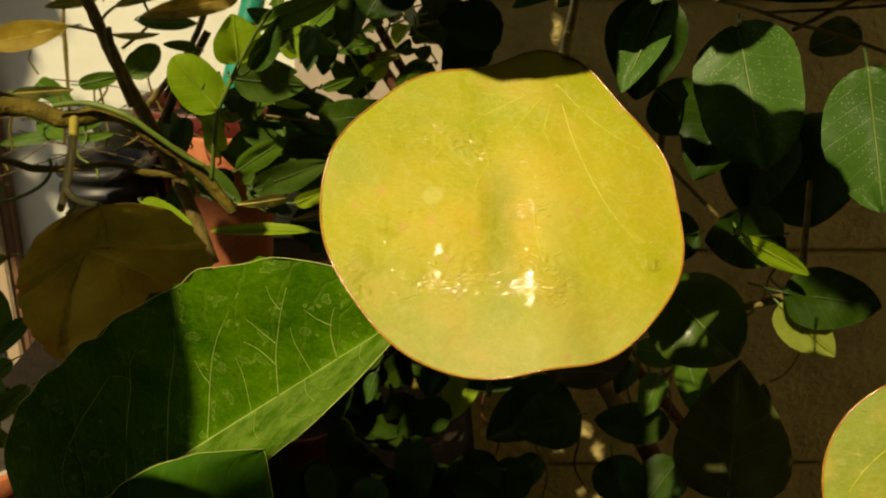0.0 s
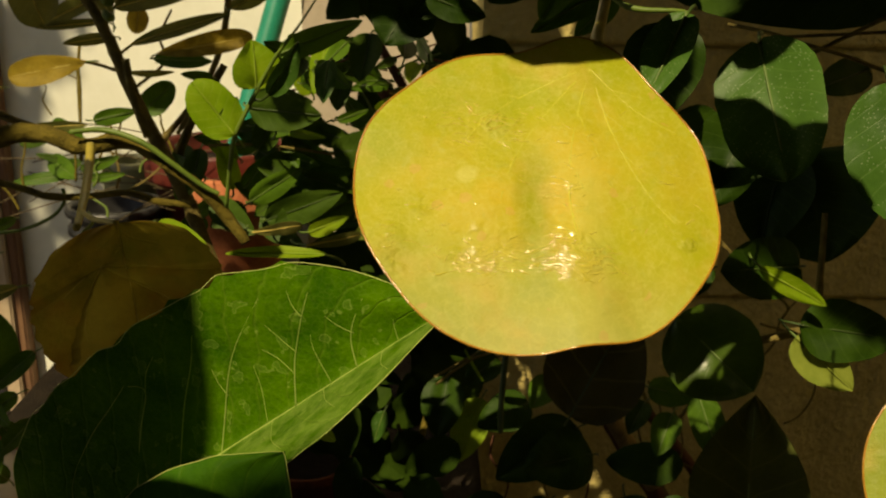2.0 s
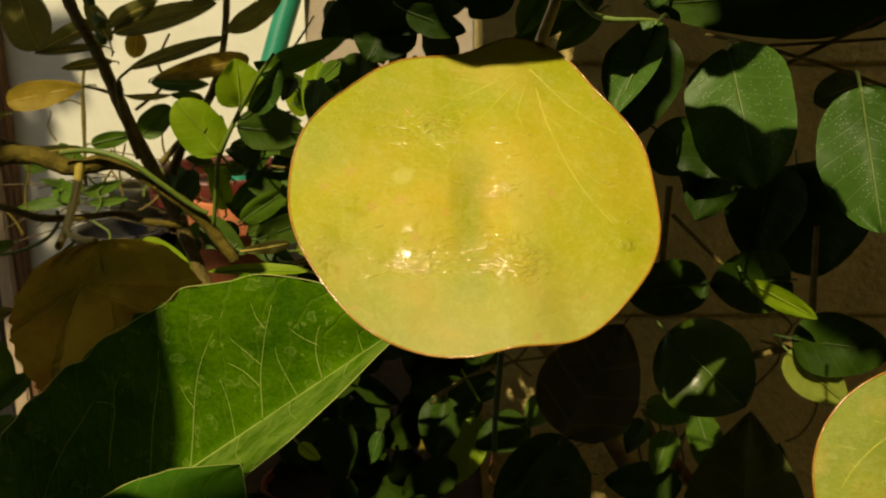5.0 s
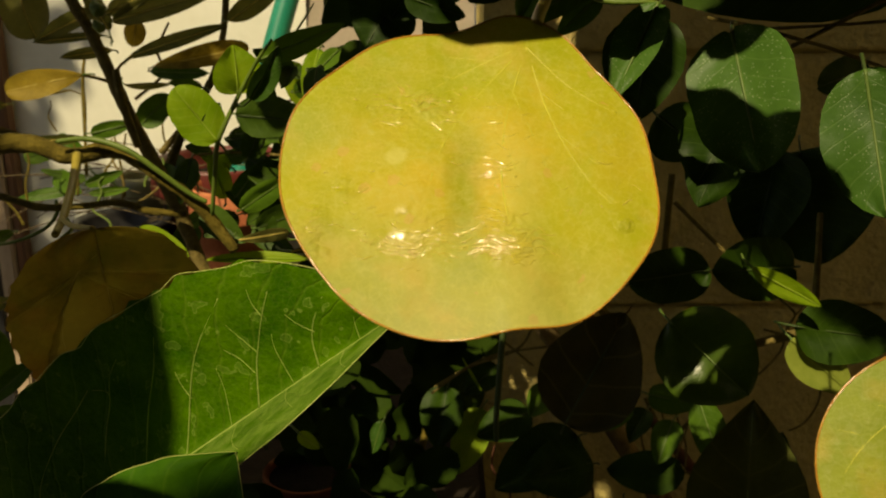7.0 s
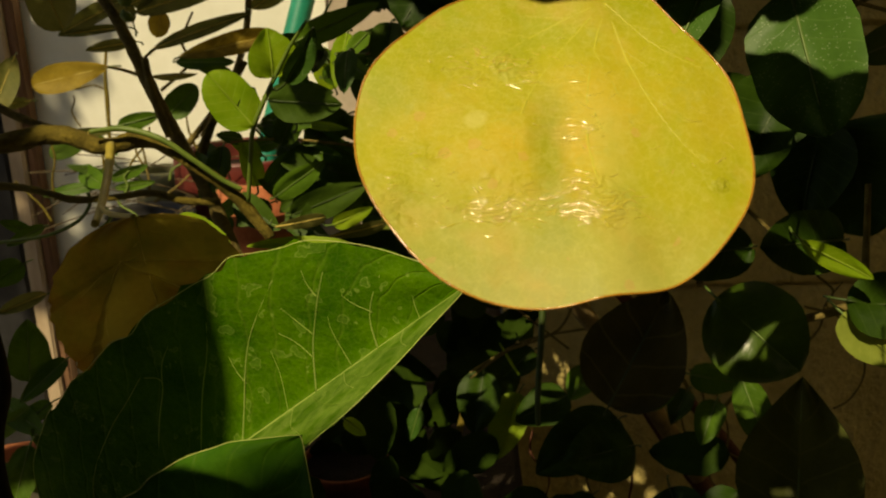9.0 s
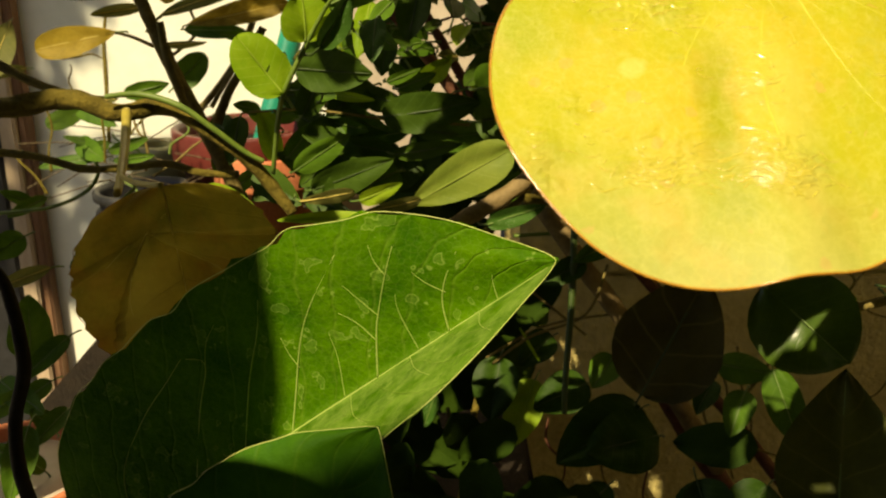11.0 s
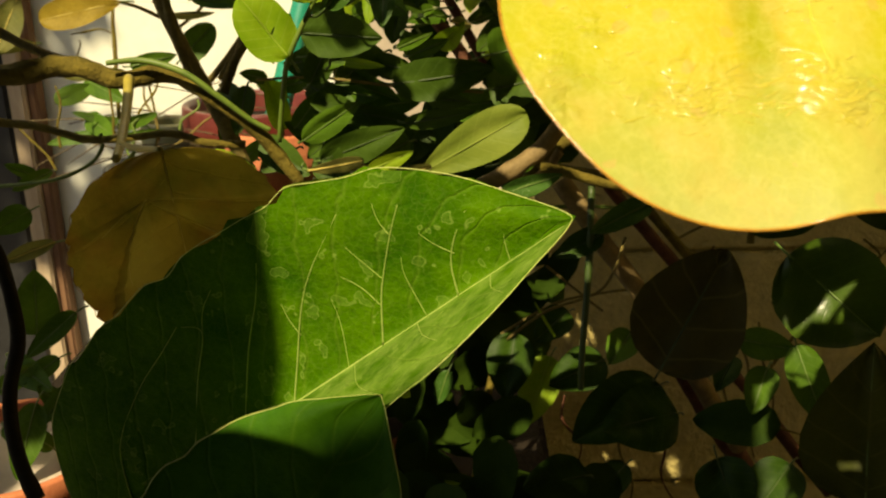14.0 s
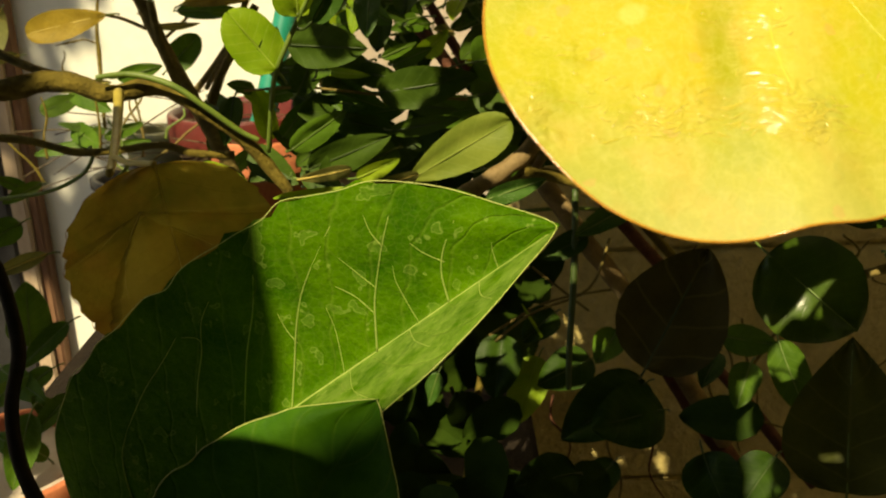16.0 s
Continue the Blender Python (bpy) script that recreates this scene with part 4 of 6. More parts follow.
leaf(thorny_shrub, (-8.27, 46.00, 1.07), (-10.23, 45.00, 2.12), 1.12, "ovate", M_SOFT, 15, 12, 0.05, 49)
leaf(thorny_shrub, (-6.34, 44.00, 1.03), (-7.98, 43.00, 0.24), 1.34, "ovate", M_SOFT, 15, 12, 0.05, 50)
leaf(thorny_shrub, (-13.48, 47.00, 3.89), (-11.96, 46.00, 2.44), 1.26, "ovate", M_SOFT, 15, 12, 0.05, 51)
leaf(thorny_shrub, (-9.16, 45.00, 3.73), (-7.38, 44.00, 2.60), 1.37, "ovate", M_SOFT, 15, 12, 0.05, 52)
leaf(thorny_shrub, (-8.35, 45.00, 2.12), (-6.86, 44.00, 0.50), 1.48, "ovate", M_SOFT, 15, 12, 0.05, 53)
leaf(thorny_shrub, (-12.91, 48.00, 3.12), (-13.48, 47.00, 1.38), 1.17, "ovate", M_MID, 15, 12, 0.05, 54)
leaf(thorny_shrub, (-10.12, 47.00, 1.10), (-11.55, 46.00, -0.02), 1.26, "ovate", M_SOFT, 15, 12, 0.05, 55)
leaf(thorny_shrub, (-10.68, 47.00, 3.89), (-9.09, 46.00, 4.08), 0.86, "ovate", M_MID, 15, 12, 0.05, 56)
leaf(thorny_shrub, (-7.17, 46.00, 4.08), (-5.95, 45.00, 2.39), 1.40, "ovate", M_SOFT, 15, 12, 0.05, 57)
leaf(thorny_shrub, (-9.09, 46.00, 0.53), (-7.02, 45.00, -0.82), 1.40, "ovate", M_SOFT, 15, 12, 0.05, 58)
leaf(thorny_shrub, (-12.34, 48.00, 0.55), (-13.48, 47.00, -0.86), 1.29, "ovate", M_SOFT, 15, 12, 0.05, 59)
leaf(thorny_shrub, (-10.45, 46.00, 1.87), (-10.92, 45.00, 4.00), 1.15, "ovate", M_LIME, 18, 12, 0.05, 60)
leaf(thorny_shrub, (-10.43, 47.00, 3.47), (-11.63, 46.00, 3.88), 0.96, "ovate", M_LIME, 18, 12, 0.05, 61)
leaf(thorny_shrub, (-11.12, 46.00, 4.12), (-12.14, 45.00, 4.26), 0.68, "ovate", M_MID, 18, 12, 0.05, 62)
leaf(thorny_shrub, (-9.72, 45.00, 1.91), (-8.32, 44.00, 3.38), 1.12, "ovate", M_MID, 18, 12, 0.05, 63)
leaf(thorny_shrub, (-8.70, 45.00, 3.98), (-9.98, 44.00, 4.58), 1.02, "ovate", M_MID, 18, 12, 0.05, 64)
leaf(thorny_shrub, (-12.34, 48.00, 2.67), (-13.13, 47.00, 4.01), 0.99, "ovate", M_MID, 18, 12, 0.05, 65)
leaf(thorny_shrub, (-8.13, 46.00, 1.59), (-9.25, 45.00, 0.56), 1.05, "ovate", M_SOFT, 18, 12, 0.05, 66)
leaf(thorny_shrub, (-12.68, 47.00, 0.41), (-11.16, 46.00, 1.62), 0.81, "ovate", M_MID, 18, 12, 0.05, 67)
leaf(thorny_shrub, (-10.48, 33.00, 0.18), (-8.41, 32.00, -0.68), 0.90, "ovate", M_LIME, 10, 12, 0.05, 68)
leaf(thorny_shrub, (-4.60, 33.00, -0.80), (-8.19, 33.00, -0.68), 0.54, "slim", M_LIME, 30, 12, 0.05, 69, "narrow lime leaf seen along its edge")
leaf(thorny_shrub, (-23.59, 50.00, -7.78), (-23.16, 49.00, -4.56), 2.22, "ovate", M_MID, 5, 12, 0.05, 70)
leaf(thorny_shrub, (-21.65, 50.00, -6.66), (-23.78, 49.00, -8.73), 1.15, "ovate", M_MID, 15, 12, 0.05, 71)
leaf(thorny_shrub, (-21.67, 48.00, -3.10), (-23.71, 47.00, -3.97), 0.87, "slim", M_OLIVE, 15, 12, 0.05, 72)
leaf(thorny_shrub, (-23.74, 50.00, -1.62), (-25.24, 49.00, -2.68), 1.38, "ovate", M_MID, 5, 12, 0.05, 73)
leaf(thorny_shrub, (-23.43, 52.00, 0.37), (-24.55, 50.00, -0.64), 0.75, "slim", M_MID, 10, 12, 0.05, 74)
leaf(thorny_shrub, (-24.31, 52.00, 0.09), (-24.79, 50.00, 0.61), 0.75, "ovate", M_MID, 10, 12, 0.05, 75)
leaf(thorny_shrub, (-23.75, 50.00, -11.17), (-24.53, 49.00, -14.85), 1.73, "ovate", M_MID, 15, 12, 0.05, 76)
leaf(thorny_shrub, (-22.57, 52.00, -10.73), (-23.79, 50.00, -12.30), 1.19, "ovate", M_MID, 15, 12, 0.05, 77)
leaf(thorny_shrub, (-13.50, 33.50, -0.55), (-14.99, 33.50, -2.33), 0.44, "slim", M_MID, 10, 12, 0.05, 78)
leaf(thorny_shrub, (-26.06, 52.00, -9.23), (-23.32, 51.00, -10.81), 1.50, "ovate", M_MID, 15, 12, 0.05, 79)
leaf(thorny_shrub, (-26.47, 52.00, -12.78), (-23.99, 51.00, -13.71), 1.20, "ovate", M_MID, 15, 12, 0.05, 80)
leaf(thorny_shrub, (-23.41, 52.00, -9.25), (-25.05, 51.00, -10.51), 1.08, "ovate", M_MID, 15, 12, 0.05, 81)
leaf(thorny_shrub, (-23.85, 52.00, -13.98), (-25.40, 51.00, -12.54), 1.20, "ovate", M_MID, 15, 12, 0.05, 82)
leaf(thorny_shrub, (-26.71, 52.00, -11.00), (-24.15, 51.00, -9.36), 1.20, "ovate", M_MID, 15, 12, 0.05, 83)
leaf(thorny_shrub, (-23.49, 52.00, -6.90), (-24.61, 51.00, -5.62), 1.19, "ovate", M_MID, 15, 12, 0.05, 84)
leaf(thorny_shrub, (-23.20, 52.00, -11.91), (-24.18, 51.00, -10.52), 1.20, "ovate", M_MID, 15, 12, 0.05, 85)
leaf(thorny_shrub, (-9.10, 43.00, 4.62), (-6.38, 42.00, 4.83), 1.32, "ovate", M_MID, 12, 12, 0.05, 86)
leaf(thorny_shrub, (-5.37, 43.00, 3.47), (-1.26, 42.00, 3.82), 1.79, "ovate", M_SOFT, 12, 12, 0.05, 87)
leaf(thorny_shrub, (-7.60, 44.00, 3.85), (-5.15, 43.00, 2.78), 1.45, "ovate", M_MID, 12, 12, 0.05, 88)
leaf(thorny_shrub, (-8.57, 44.00, 2.67), (-6.10, 43.00, 1.16), 1.94, "ovate", M_SOFT, 12, 12, 0.05, 89)
leaf(thorny_shrub, (-4.82, 46.00, 5.05), (-3.05, 45.00, 5.62), 0.76, "ovate", M_MID, 12, 12, 0.05, 90)
leaf(thorny_shrub, (-6.95, 47.00, 2.93), (-4.34, 46.00, 3.06), 1.30, "ovate", M_MID, 12, 12, 0.05, 91)
leaf(thorny_shrub, (-7.84, 46.00, 4.59), (-5.75, 45.00, 4.56), 0.66, "ovate", M_LIME, 12, 12, 0.05, 92)
leaf(thorny_shrub, (-9.14, 48.00, 4.86), (-7.94, 47.00, 6.25), 1.06, "ovate", M_MID, 12, 12, 0.05, 93)
leaf(thorny_shrub, (-7.41, 52.00, 7.36), (-8.41, 51.00, 8.85), 1.44, "ovate", M_LIME, 12, 12, 0.05, 94)
leaf(thorny_shrub, (-7.75, 50.00, 7.56), (-6.02, 49.00, 7.88), 1.11, "ovate", M_MID, 12, 12, 0.05, 95)
leaf(thorny_shrub, (-5.55, 50.00, 8.07), (-5.78, 49.00, 6.03), 1.38, "ovate", M_SOFT, 12, 12, 0.05, 96)
leaf(thorny_shrub, (-4.28, 52.00, 5.34), (-5.63, 51.00, 7.17), 1.16, "ovate", M_MID, 12, 12, 0.05, 97)
leaf(thorny_shrub, (-1.44, 42.00, 4.45), (0.30, 41.00, 4.72), 2.06, "ovate", M_MID, 12, 12, 0.05, 98)
leaf(thorny_shrub, (-1.36, 45.00, 3.42), (1.00, 44.00, 3.76), 2.22, "ovate", M_SOFT, 12, 12, 0.05, 99)
leaf(thorny_shrub, (-3.35, 47.00, 2.89), (-0.33, 46.00, 3.02), 1.56, "ovate", M_MID, 12, 12, 0.05, 100)
leaf(thorny_shrub, (-6.77, 45.00, 1.52), (-8.61, 44.00, 0.28), 1.74, "ovate", M_SOFT, 12, 12, 0.05, 101)
leaf(thorny_shrub, (-4.86, 46.00, 1.31), (-6.78, 45.00, 0.30), 1.78, "ovate", M_MID, 12, 12, 0.05, 102)
leaf(thorny_shrub, (-4.39, 47.00, 2.13), (-5.37, 46.00, 0.32), 2.08, "ovate", M_SOFT, 12, 12, 0.05, 103)
leaf(thorny_shrub, (-9.06, 47.00, -0.14), (-7.87, 46.00, 1.84), 1.30, "ovate", M_MID, 12, 12, 0.05, 104)
leaf(thorny_shrub, (-10.79, 43.00, 1.20), (-8.78, 42.00, -0.24), 1.42, "ovate", M_SOFT, 12, 12, 0.05, 105)
leaf(thorny_shrub, (-6.01, 48.00, 2.22), (-7.72, 47.00, 3.19), 1.60, "ovate", M_MID, 12, 12, 0.05, 106)
leaf(thorny_shrub, (-1.34, 46.00, 1.28), (0.84, 45.00, 1.94), 2.03, "ovate", M_SOFT, 12, 12, 0.05, 107)
leaf(thorny_shrub, (-7.87, 47.60, 4.98), (-6.74, 47.73, 4.29), 1.05, "ovate", M_MID, 20, 12, 0.05, 108)
leaf(thorny_shrub, (-3.76, 48.35, 7.54), (-5.35, 51.81, 7.96), 0.63, "ovate", M_MID, 5, 12, 0.05, 109)
leaf(thorny_shrub, (-3.22, 52.08, 7.93), (-5.16, 50.64, 7.49), 0.90, "ovate", M_MID, 20, 12, 0.05, 110)
leaf(thorny_shrub, (-4.09, 51.84, 8.65), (-4.71, 49.48, 8.84), 0.87, "ovate", M_MID, 35, 12, 0.05, 111)
leaf(thorny_shrub, (-2.06, 51.91, 7.42), (-3.02, 47.04, 6.71), 0.69, "ovate", M_OLIVE, 35, 12, 0.05, 112)
leaf(thorny_shrub, (-4.40, 49.98, 7.93), (-5.95, 47.11, 7.77), 1.16, "ovate", M_SOFT, 35, 12, 0.05, 113)
leaf(thorny_shrub, (-7.35, 51.37, 8.70), (-7.91, 48.16, 8.72), 0.86, "ovate", M_LIME, 35, 12, 0.05, 114)
leaf(thorny_shrub, (-3.68, 50.81, 6.19), (-2.45, 48.41, 6.69), 1.20, "ovate", M_LIME, 20, 12, 0.05, 115)
leaf(thorny_shrub, (-8.40, 51.94, 10.55), (-8.08, 48.92, 9.09), 0.69, "ovate", M_MID, 5, 12, 0.05, 116)
leaf(thorny_shrub, (-0.87, 48.12, 5.53), (0.93, 46.82, 5.14), 1.14, "ovate", M_OLIVE, 20, 12, 0.05, 117)
leaf(thorny_shrub, (-1.78, 50.95, 7.44), (-0.92, 48.85, 7.42), 0.49, "ovate", M_MID, 20, 12, 0.05, 118)
leaf(thorny_shrub, (-3.02, 50.69, 10.19), (-3.85, 47.08, 10.18), 1.25, "ovate", M_OLIVE, 35, 12, 0.05, 119)
leaf(thorny_shrub, (-8.87, 49.39, 7.06), (-8.31, 50.61, 6.17), 0.88, "ovate", M_LIME, 20, 12, 0.05, 120)
leaf(thorny_shrub, (-6.84, 47.42, 7.85), (-8.04, 50.32, 9.16), 0.85, "ovate", M_SOFT, 5, 12, 0.05, 121)
leaf(thorny_shrub, (-8.83, 51.24, 5.45), (-9.58, 49.48, 5.00), 0.56, "ovate", M_MID, 20, 12, 0.05, 122)
leaf(thorny_shrub, (-9.24, 50.08, 7.31), (-10.46, 51.08, 7.30), 0.74, "ovate", M_OLIVE, 35, 12, 0.05, 123)
leaf(thorny_shrub, (-6.39, 50.12, 8.42), (-5.96, 46.76, 7.09), 0.75, "ovate", M_SOFT, 35, 12, 0.05, 124)
leaf(thorny_shrub, (-0.94, 53.85, 7.48), (-0.27, 51.24, 7.85), 0.84, "ovate", M_SOFT, 5, 12, 0.05, 125)
leaf(thorny_shrub, (-5.17, 48.37, 8.23), (-6.24, 48.03, 7.59), 0.82, "ovate", M_MID, 35, 12, 0.05, 126)
leaf(thorny_shrub, (-6.93, 47.56, 5.24), (-8.40, 48.94, 4.90), 1.07, "ovate", M_LIME, 35, 12, 0.05, 127)
leaf(thorny_shrub, (-7.52, 51.56, 6.22), (-8.17, 46.77, 4.66), 1.16, "ovate", M_OLIVE, 35, 12, 0.05, 128)
leaf(thorny_shrub, (-1.62, 52.90, 9.19), (-2.08, 50.79, 7.81), 1.21, "ovate", M_LIME, 35, 12, 0.05, 129)
leaf(thorny_shrub, (-4.21, 50.70, 8.50), (-5.65, 51.87, 8.35), 0.74, "ovate", M_MID, 20, 12, 0.05, 130)
leaf(thorny_shrub, (-2.87, 52.81, 9.41), (-3.75, 47.92, 8.08), 0.53, "ovate", M_SOFT, 20, 12, 0.05, 131)
leaf(thorny_shrub, (-8.03, 53.76, 6.24), (-8.99, 51.53, 5.48), 0.79, "ovate", M_MID, 5, 12, 0.05, 132)
leaf(thorny_shrub, (-2.00, 52.47, 7.57), (-1.34, 51.55, 8.13), 0.83, "ovate", M_MID, 35, 12, 0.05, 133)
leaf(thorny_shrub, (-0.11, 51.27, 5.63), (0.12, 50.80, 6.21), 0.50, "ovate", M_OLIVE, 20, 12, 0.05, 134)
leaf(thorny_shrub, (-1.44, 51.25, 5.72), (-0.43, 52.06, 6.12), 0.58, "ovate", M_LIME, 5, 12, 0.05, 135)
leaf(thorny_shrub, (-1.72, 53.96, 10.68), (-0.75, 46.52, 8.17), 1.00, "ovate", M_MID, 35, 12, 0.05, 136)
leaf(thorny_shrub, (-2.28, 47.46, 8.50), (-2.32, 52.30, 10.80), 1.24, "ovate", M_SOFT, 20, 12, 0.05, 137)
leaf(thorny_shrub, (-6.10, 52.09, 9.90), (-4.88, 46.46, 9.00), 0.59, "ovate", M_MID, 20, 12, 0.05, 138)
leaf(thorny_shrub, (-0.96, 47.40, 7.92), (-0.17, 51.51, 7.60), 1.04, "ovate", M_MID, 35, 12, 0.05, 139)
leaf(thorny_shrub, (-3.77, 47.78, 8.23), (-3.78, 51.03, 8.01), 0.75, "ovate", M_MID, 35, 12, 0.05, 140)
leaf(thorny_shrub, (-9.42, 52.33, 9.08), (-9.48, 46.43, 7.52), 0.79, "ovate", M_SOFT, 35, 12, 0.05, 141)
leaf(thorny_shrub, (-9.65, 43.60, 4.45), (-6.66, 42.40, 4.74), 1.27, "ovate", M_SOFT, 8, 12, 0.05, 200)
leaf(thorny_shrub, (-4.87, 43.10, 3.61), (-1.48, 41.90, 3.85), 1.40, "ovate", M_SOFT, 13, 12, 0.05, 201)
leaf(thorny_shrub, (-6.26, 44.10, 4.48), (-4.43, 42.90, 4.00), 1.15, "ovate", M_SOFT, 18, 12, 0.05, 202)
leaf(thorny_shrub, (-7.96, 44.10, 3.44), (-5.96, 42.90, 2.90), 0.95, "ovate", M_MID, 23, 12, 0.05, 203)
leaf(thorny_shrub, (-9.17, 43.60, 1.24), (-6.64, 42.40, 2.75), 1.13, "ovate", M_MID, 8, 12, 0.05, 204)
leaf(thorny_shrub, (-8.44, 43.60, 0.40), (-4.85, 42.40, 1.65), 1.55, "ovate", M_SOFT, 13, 12, 0.05, 205)
leaf(thorny_shrub, (-4.88, 43.10, 1.88), (-2.03, 41.90, 2.18), 0.84, "ovate", M_SOFT, 18, 12, 0.05, 206)
leaf(thorny_shrub, (-5.57, 42.60, 7.52), (-5.72, 41.40, 5.63), 1.06, "ovate", M_SPECK, 23, 12, 0.05, 207)
leaf(thorny_shrub, (-7.45, 42.60, 4.38), (-5.65, 41.40, 3.98), 0.46, "ovate", M_LIME, 8, 12, 0.05, 208)
leaf(thorny_shrub, (-5.13, 42.60, 4.87), (-3.68, 41.40, 5.25), 0.51, "ovate", M_MID, 13, 12, 0.05, 209)
leaf(thorny_shrub, (-0.33, 43.60, 6.11), (-1.94, 42.40, 4.62), 1.32, "ovate", M_SOFT, 18, 12, 0.05, 210)
leaf(thorny_shrub, (-6.99, 44.60, 2.49), (-4.73, 43.40, 1.90), 1.06, "ovate", M_SOFT, 8, 12, 0.05, 212)
leaf(thorny_shrub, (-4.05, 44.60, 3.07), (-2.24, 43.40, 2.71), 0.82, "ovate", M_SOFT, 13, 12, 0.05, 213)
leaf(thorny_shrub, (-4.03, 37.00, -0.34), (-0.37, 36.00, 1.60), 1.70, "obovate", M_PALEGREEN, 5, 10, 0.04, 142, "pale olive-green oval leaf catching the sun")
leaf(thorny_shrub, (-6.11, 40.00, -0.13), (-4.39, 39.50, 0.53), 0.78, "ovate", M_LIME, 20, 12, 0.05, 143)
leaf(thorny_shrub, (-8.29, 39.00, -0.13), (-6.18, 38.00, 0.07), 0.60, "obovate", M_OLIVE, 25, 12, 0.05, 144)
leaf(thorny_shrub, (-5.69, 36.00, -0.58), (-3.56, 36.00, -0.21), 0.55, "obovate", M_OLIVE, 25, 12, 0.05, 145)
leaf(thorny_shrub, (-1.05, 41.00, -1.10), (1.24, 40.00, -0.36), 0.91, "ovate", M_SPECK, 15, 12, 0.05, 146)
leaf(thorny_shrub, (5.02, 42.00, -1.44), (2.38, 41.00, -2.68), 1.05, "ovate", M_SPECK, 10, 12, 0.05, 147)
leaf(thorny_shrub, (3.38, 44.00, -2.81), (1.34, 44.00, -3.76), 1.22, "ovate", M_DARK, 10, 12, 0.05, 148)
leaf(thorny_shrub, (-0.92, 44.00, 0.21), (0.99, 44.00, 0.91), 1.46, "ovate", M_MID, 10, 12, 0.05, 149)
limb(thorny_shrub, "branch", [(-2.95, 42.5, -1.61), (-1.80, 42.5, -0.78), (-0.53, 42.5, -0.10), (0.50, 42.5, 0.64), (1.42, 42.6, 1.70), (2.11, 43.0, 2.82), (3.4, 44.5, 4.9)], [0.0034, 0.0036, 0.0037, 0.0038, 0.0034, 0.0031, 0.003], M_TANBARK, 0.22, "pale tan knotty branch in sun")
limb(thorny_shrub, "branch", [(0.60, 42.3, -0.01), (1.74, 42.3, -0.25), (3.10, 42.3, -0.67), (4.24, 42.3, -0.96)], [0.0018, 0.0021, 0.0019, 0.0016], M_BARK, 0.2)
limb(thorny_shrub, "branch", [(-0.13, 43.5, -0.78), (0.81, 43.5, -0.21), (1.52, 43.5, 0.67)], [0.0015, 0.0019, 0.0021], M_TANBARK, 0.2)
limb(thorny_shrub, "branch", [(-0.81, 47.00, -1.54), (0.48, 47.00, -0.27), (1.90, 47.00, 1.11), (3.71, 48.00, 2.27)], [0.00258, 0.00257, 0.00257, 0.00236], M_BARK, 0.15)
limb(thorny_shrub, "branch", [(0.79, 46.00, 0.26), (2.11, 45.50, -0.06), (3.77, 45.00, -0.40), (5.73, 45.00, -0.91)], [0.00201, 0.00223, 0.00221, 0.00196], M_BARK, 0.15)
limb(thorny_shrub, "branch", [(2.21, 50.00, -0.44), (4.27, 50.00, -3.49), (6.11, 51.00, -5.82), (8.61, 52.00, -9.41), (12.10, 54.00, -14.65)], [0.00495, 0.00497, 0.00480, 0.00492, 0.00514], M_TANBARK, 0.1)
limb(thorny_shrub, "branch", [(4.39, 49.00, -0.74), (5.92, 50.00, -2.40), (8.07, 51.00, -4.70)], [0.00296, 0.00330, 0.00338], M_REDBARK, 0.1)
limb(thorny_shrub, "branch", [(5.99, 52.00, -1.02), (7.43, 52.00, -2.61), (9.99, 53.00, -5.45)], [0.00258, 0.00258, 0.00264], M_BARK, 0.1)
limb(thorny_shrub, "branch", [(2.90, 44.00, -0.77), (2.78, 44.00, -4.13), (2.47, 44.00, -8.01), (2.47, 44.3, -9.5)], [0.0015, 0.0016, 0.0014, 0.0012], M_RIBDARK, 0.1)
limb(thorny_shrub, "twig", [(4.85, 47.00, -3.08), (3.83, 47.00, -5.40), (1.24, 47.00, -6.43), (-0.58, 47.00, -7.72)], [0.0007, 0.0007, 0.0007, 0.0006], M_DARKBARK, 0.05)
limb(young_tree, "branch", [(-15.01, 44.00, 7.71), (-14.75, 44.00, 6.29), (-14.34, 44.00, 5.10), (-14.00, 44.00, 4.15)], [0.0017, 0.0018, 0.0019, 0.0019], M_DARKBARK, 0.2)
limb(young_tree, "branch", [(-13.10, 46.00, 3.52), (-12.56, 46.00, 4.88), (-11.84, 46.00, 6.12), (-10.93, 46.00, 7.84)], [0.0024, 0.0022, 0.0020, 0.0018], M_DARKBARK, 0.2)
limb(thorny_shrub, "twig", [(0.31, 56.00, -9.42), (-0.48, 56.00, -9.58), (-1.46, 55.00, -12.99), (-2.05, 55.00, -17.38), (-2.28, 55.00, -19.91)], [0.00063, 0.00235, 0.00201, 0.00202, 0.00218], M_BARK, 0.2)
limb(thorny_shrub, "twig", [(-2.69, 56.00, -11.63), (-2.07, 56.00, -13.86), (-1.83, 56.00, -15.77)], [0.00110, 0.00126, 0.00142], M_BARK, 0.2)
limb(thorny_shrub, "twig", [(-0.55, 54.00, -8.49), (2.46, 54.00, -6.84), (5.46, 54.00, -6.26), (7.86, 54.00, -6.12)], [0.00075, 0.00075, 0.00075, 0.00075], M_DARKBARK, 0.1)
limb(thorny_shrub, "twig", [(2.22, 58.00, -5.18), (3.83, 58.00, -6.49), (5.45, 58.00, -7.81)], [0.00081, 0.00081, 0.00081], M_DARKBARK, 0.1)
limb(thorny_shrub, "twig", [(0.83, 52.00, -1.84), (3.70, 52.00, -1.72), (7.14, 52.00, -2.03)], [0.00101, 0.00101, 0.00100], M_SHOOT, 0.1)
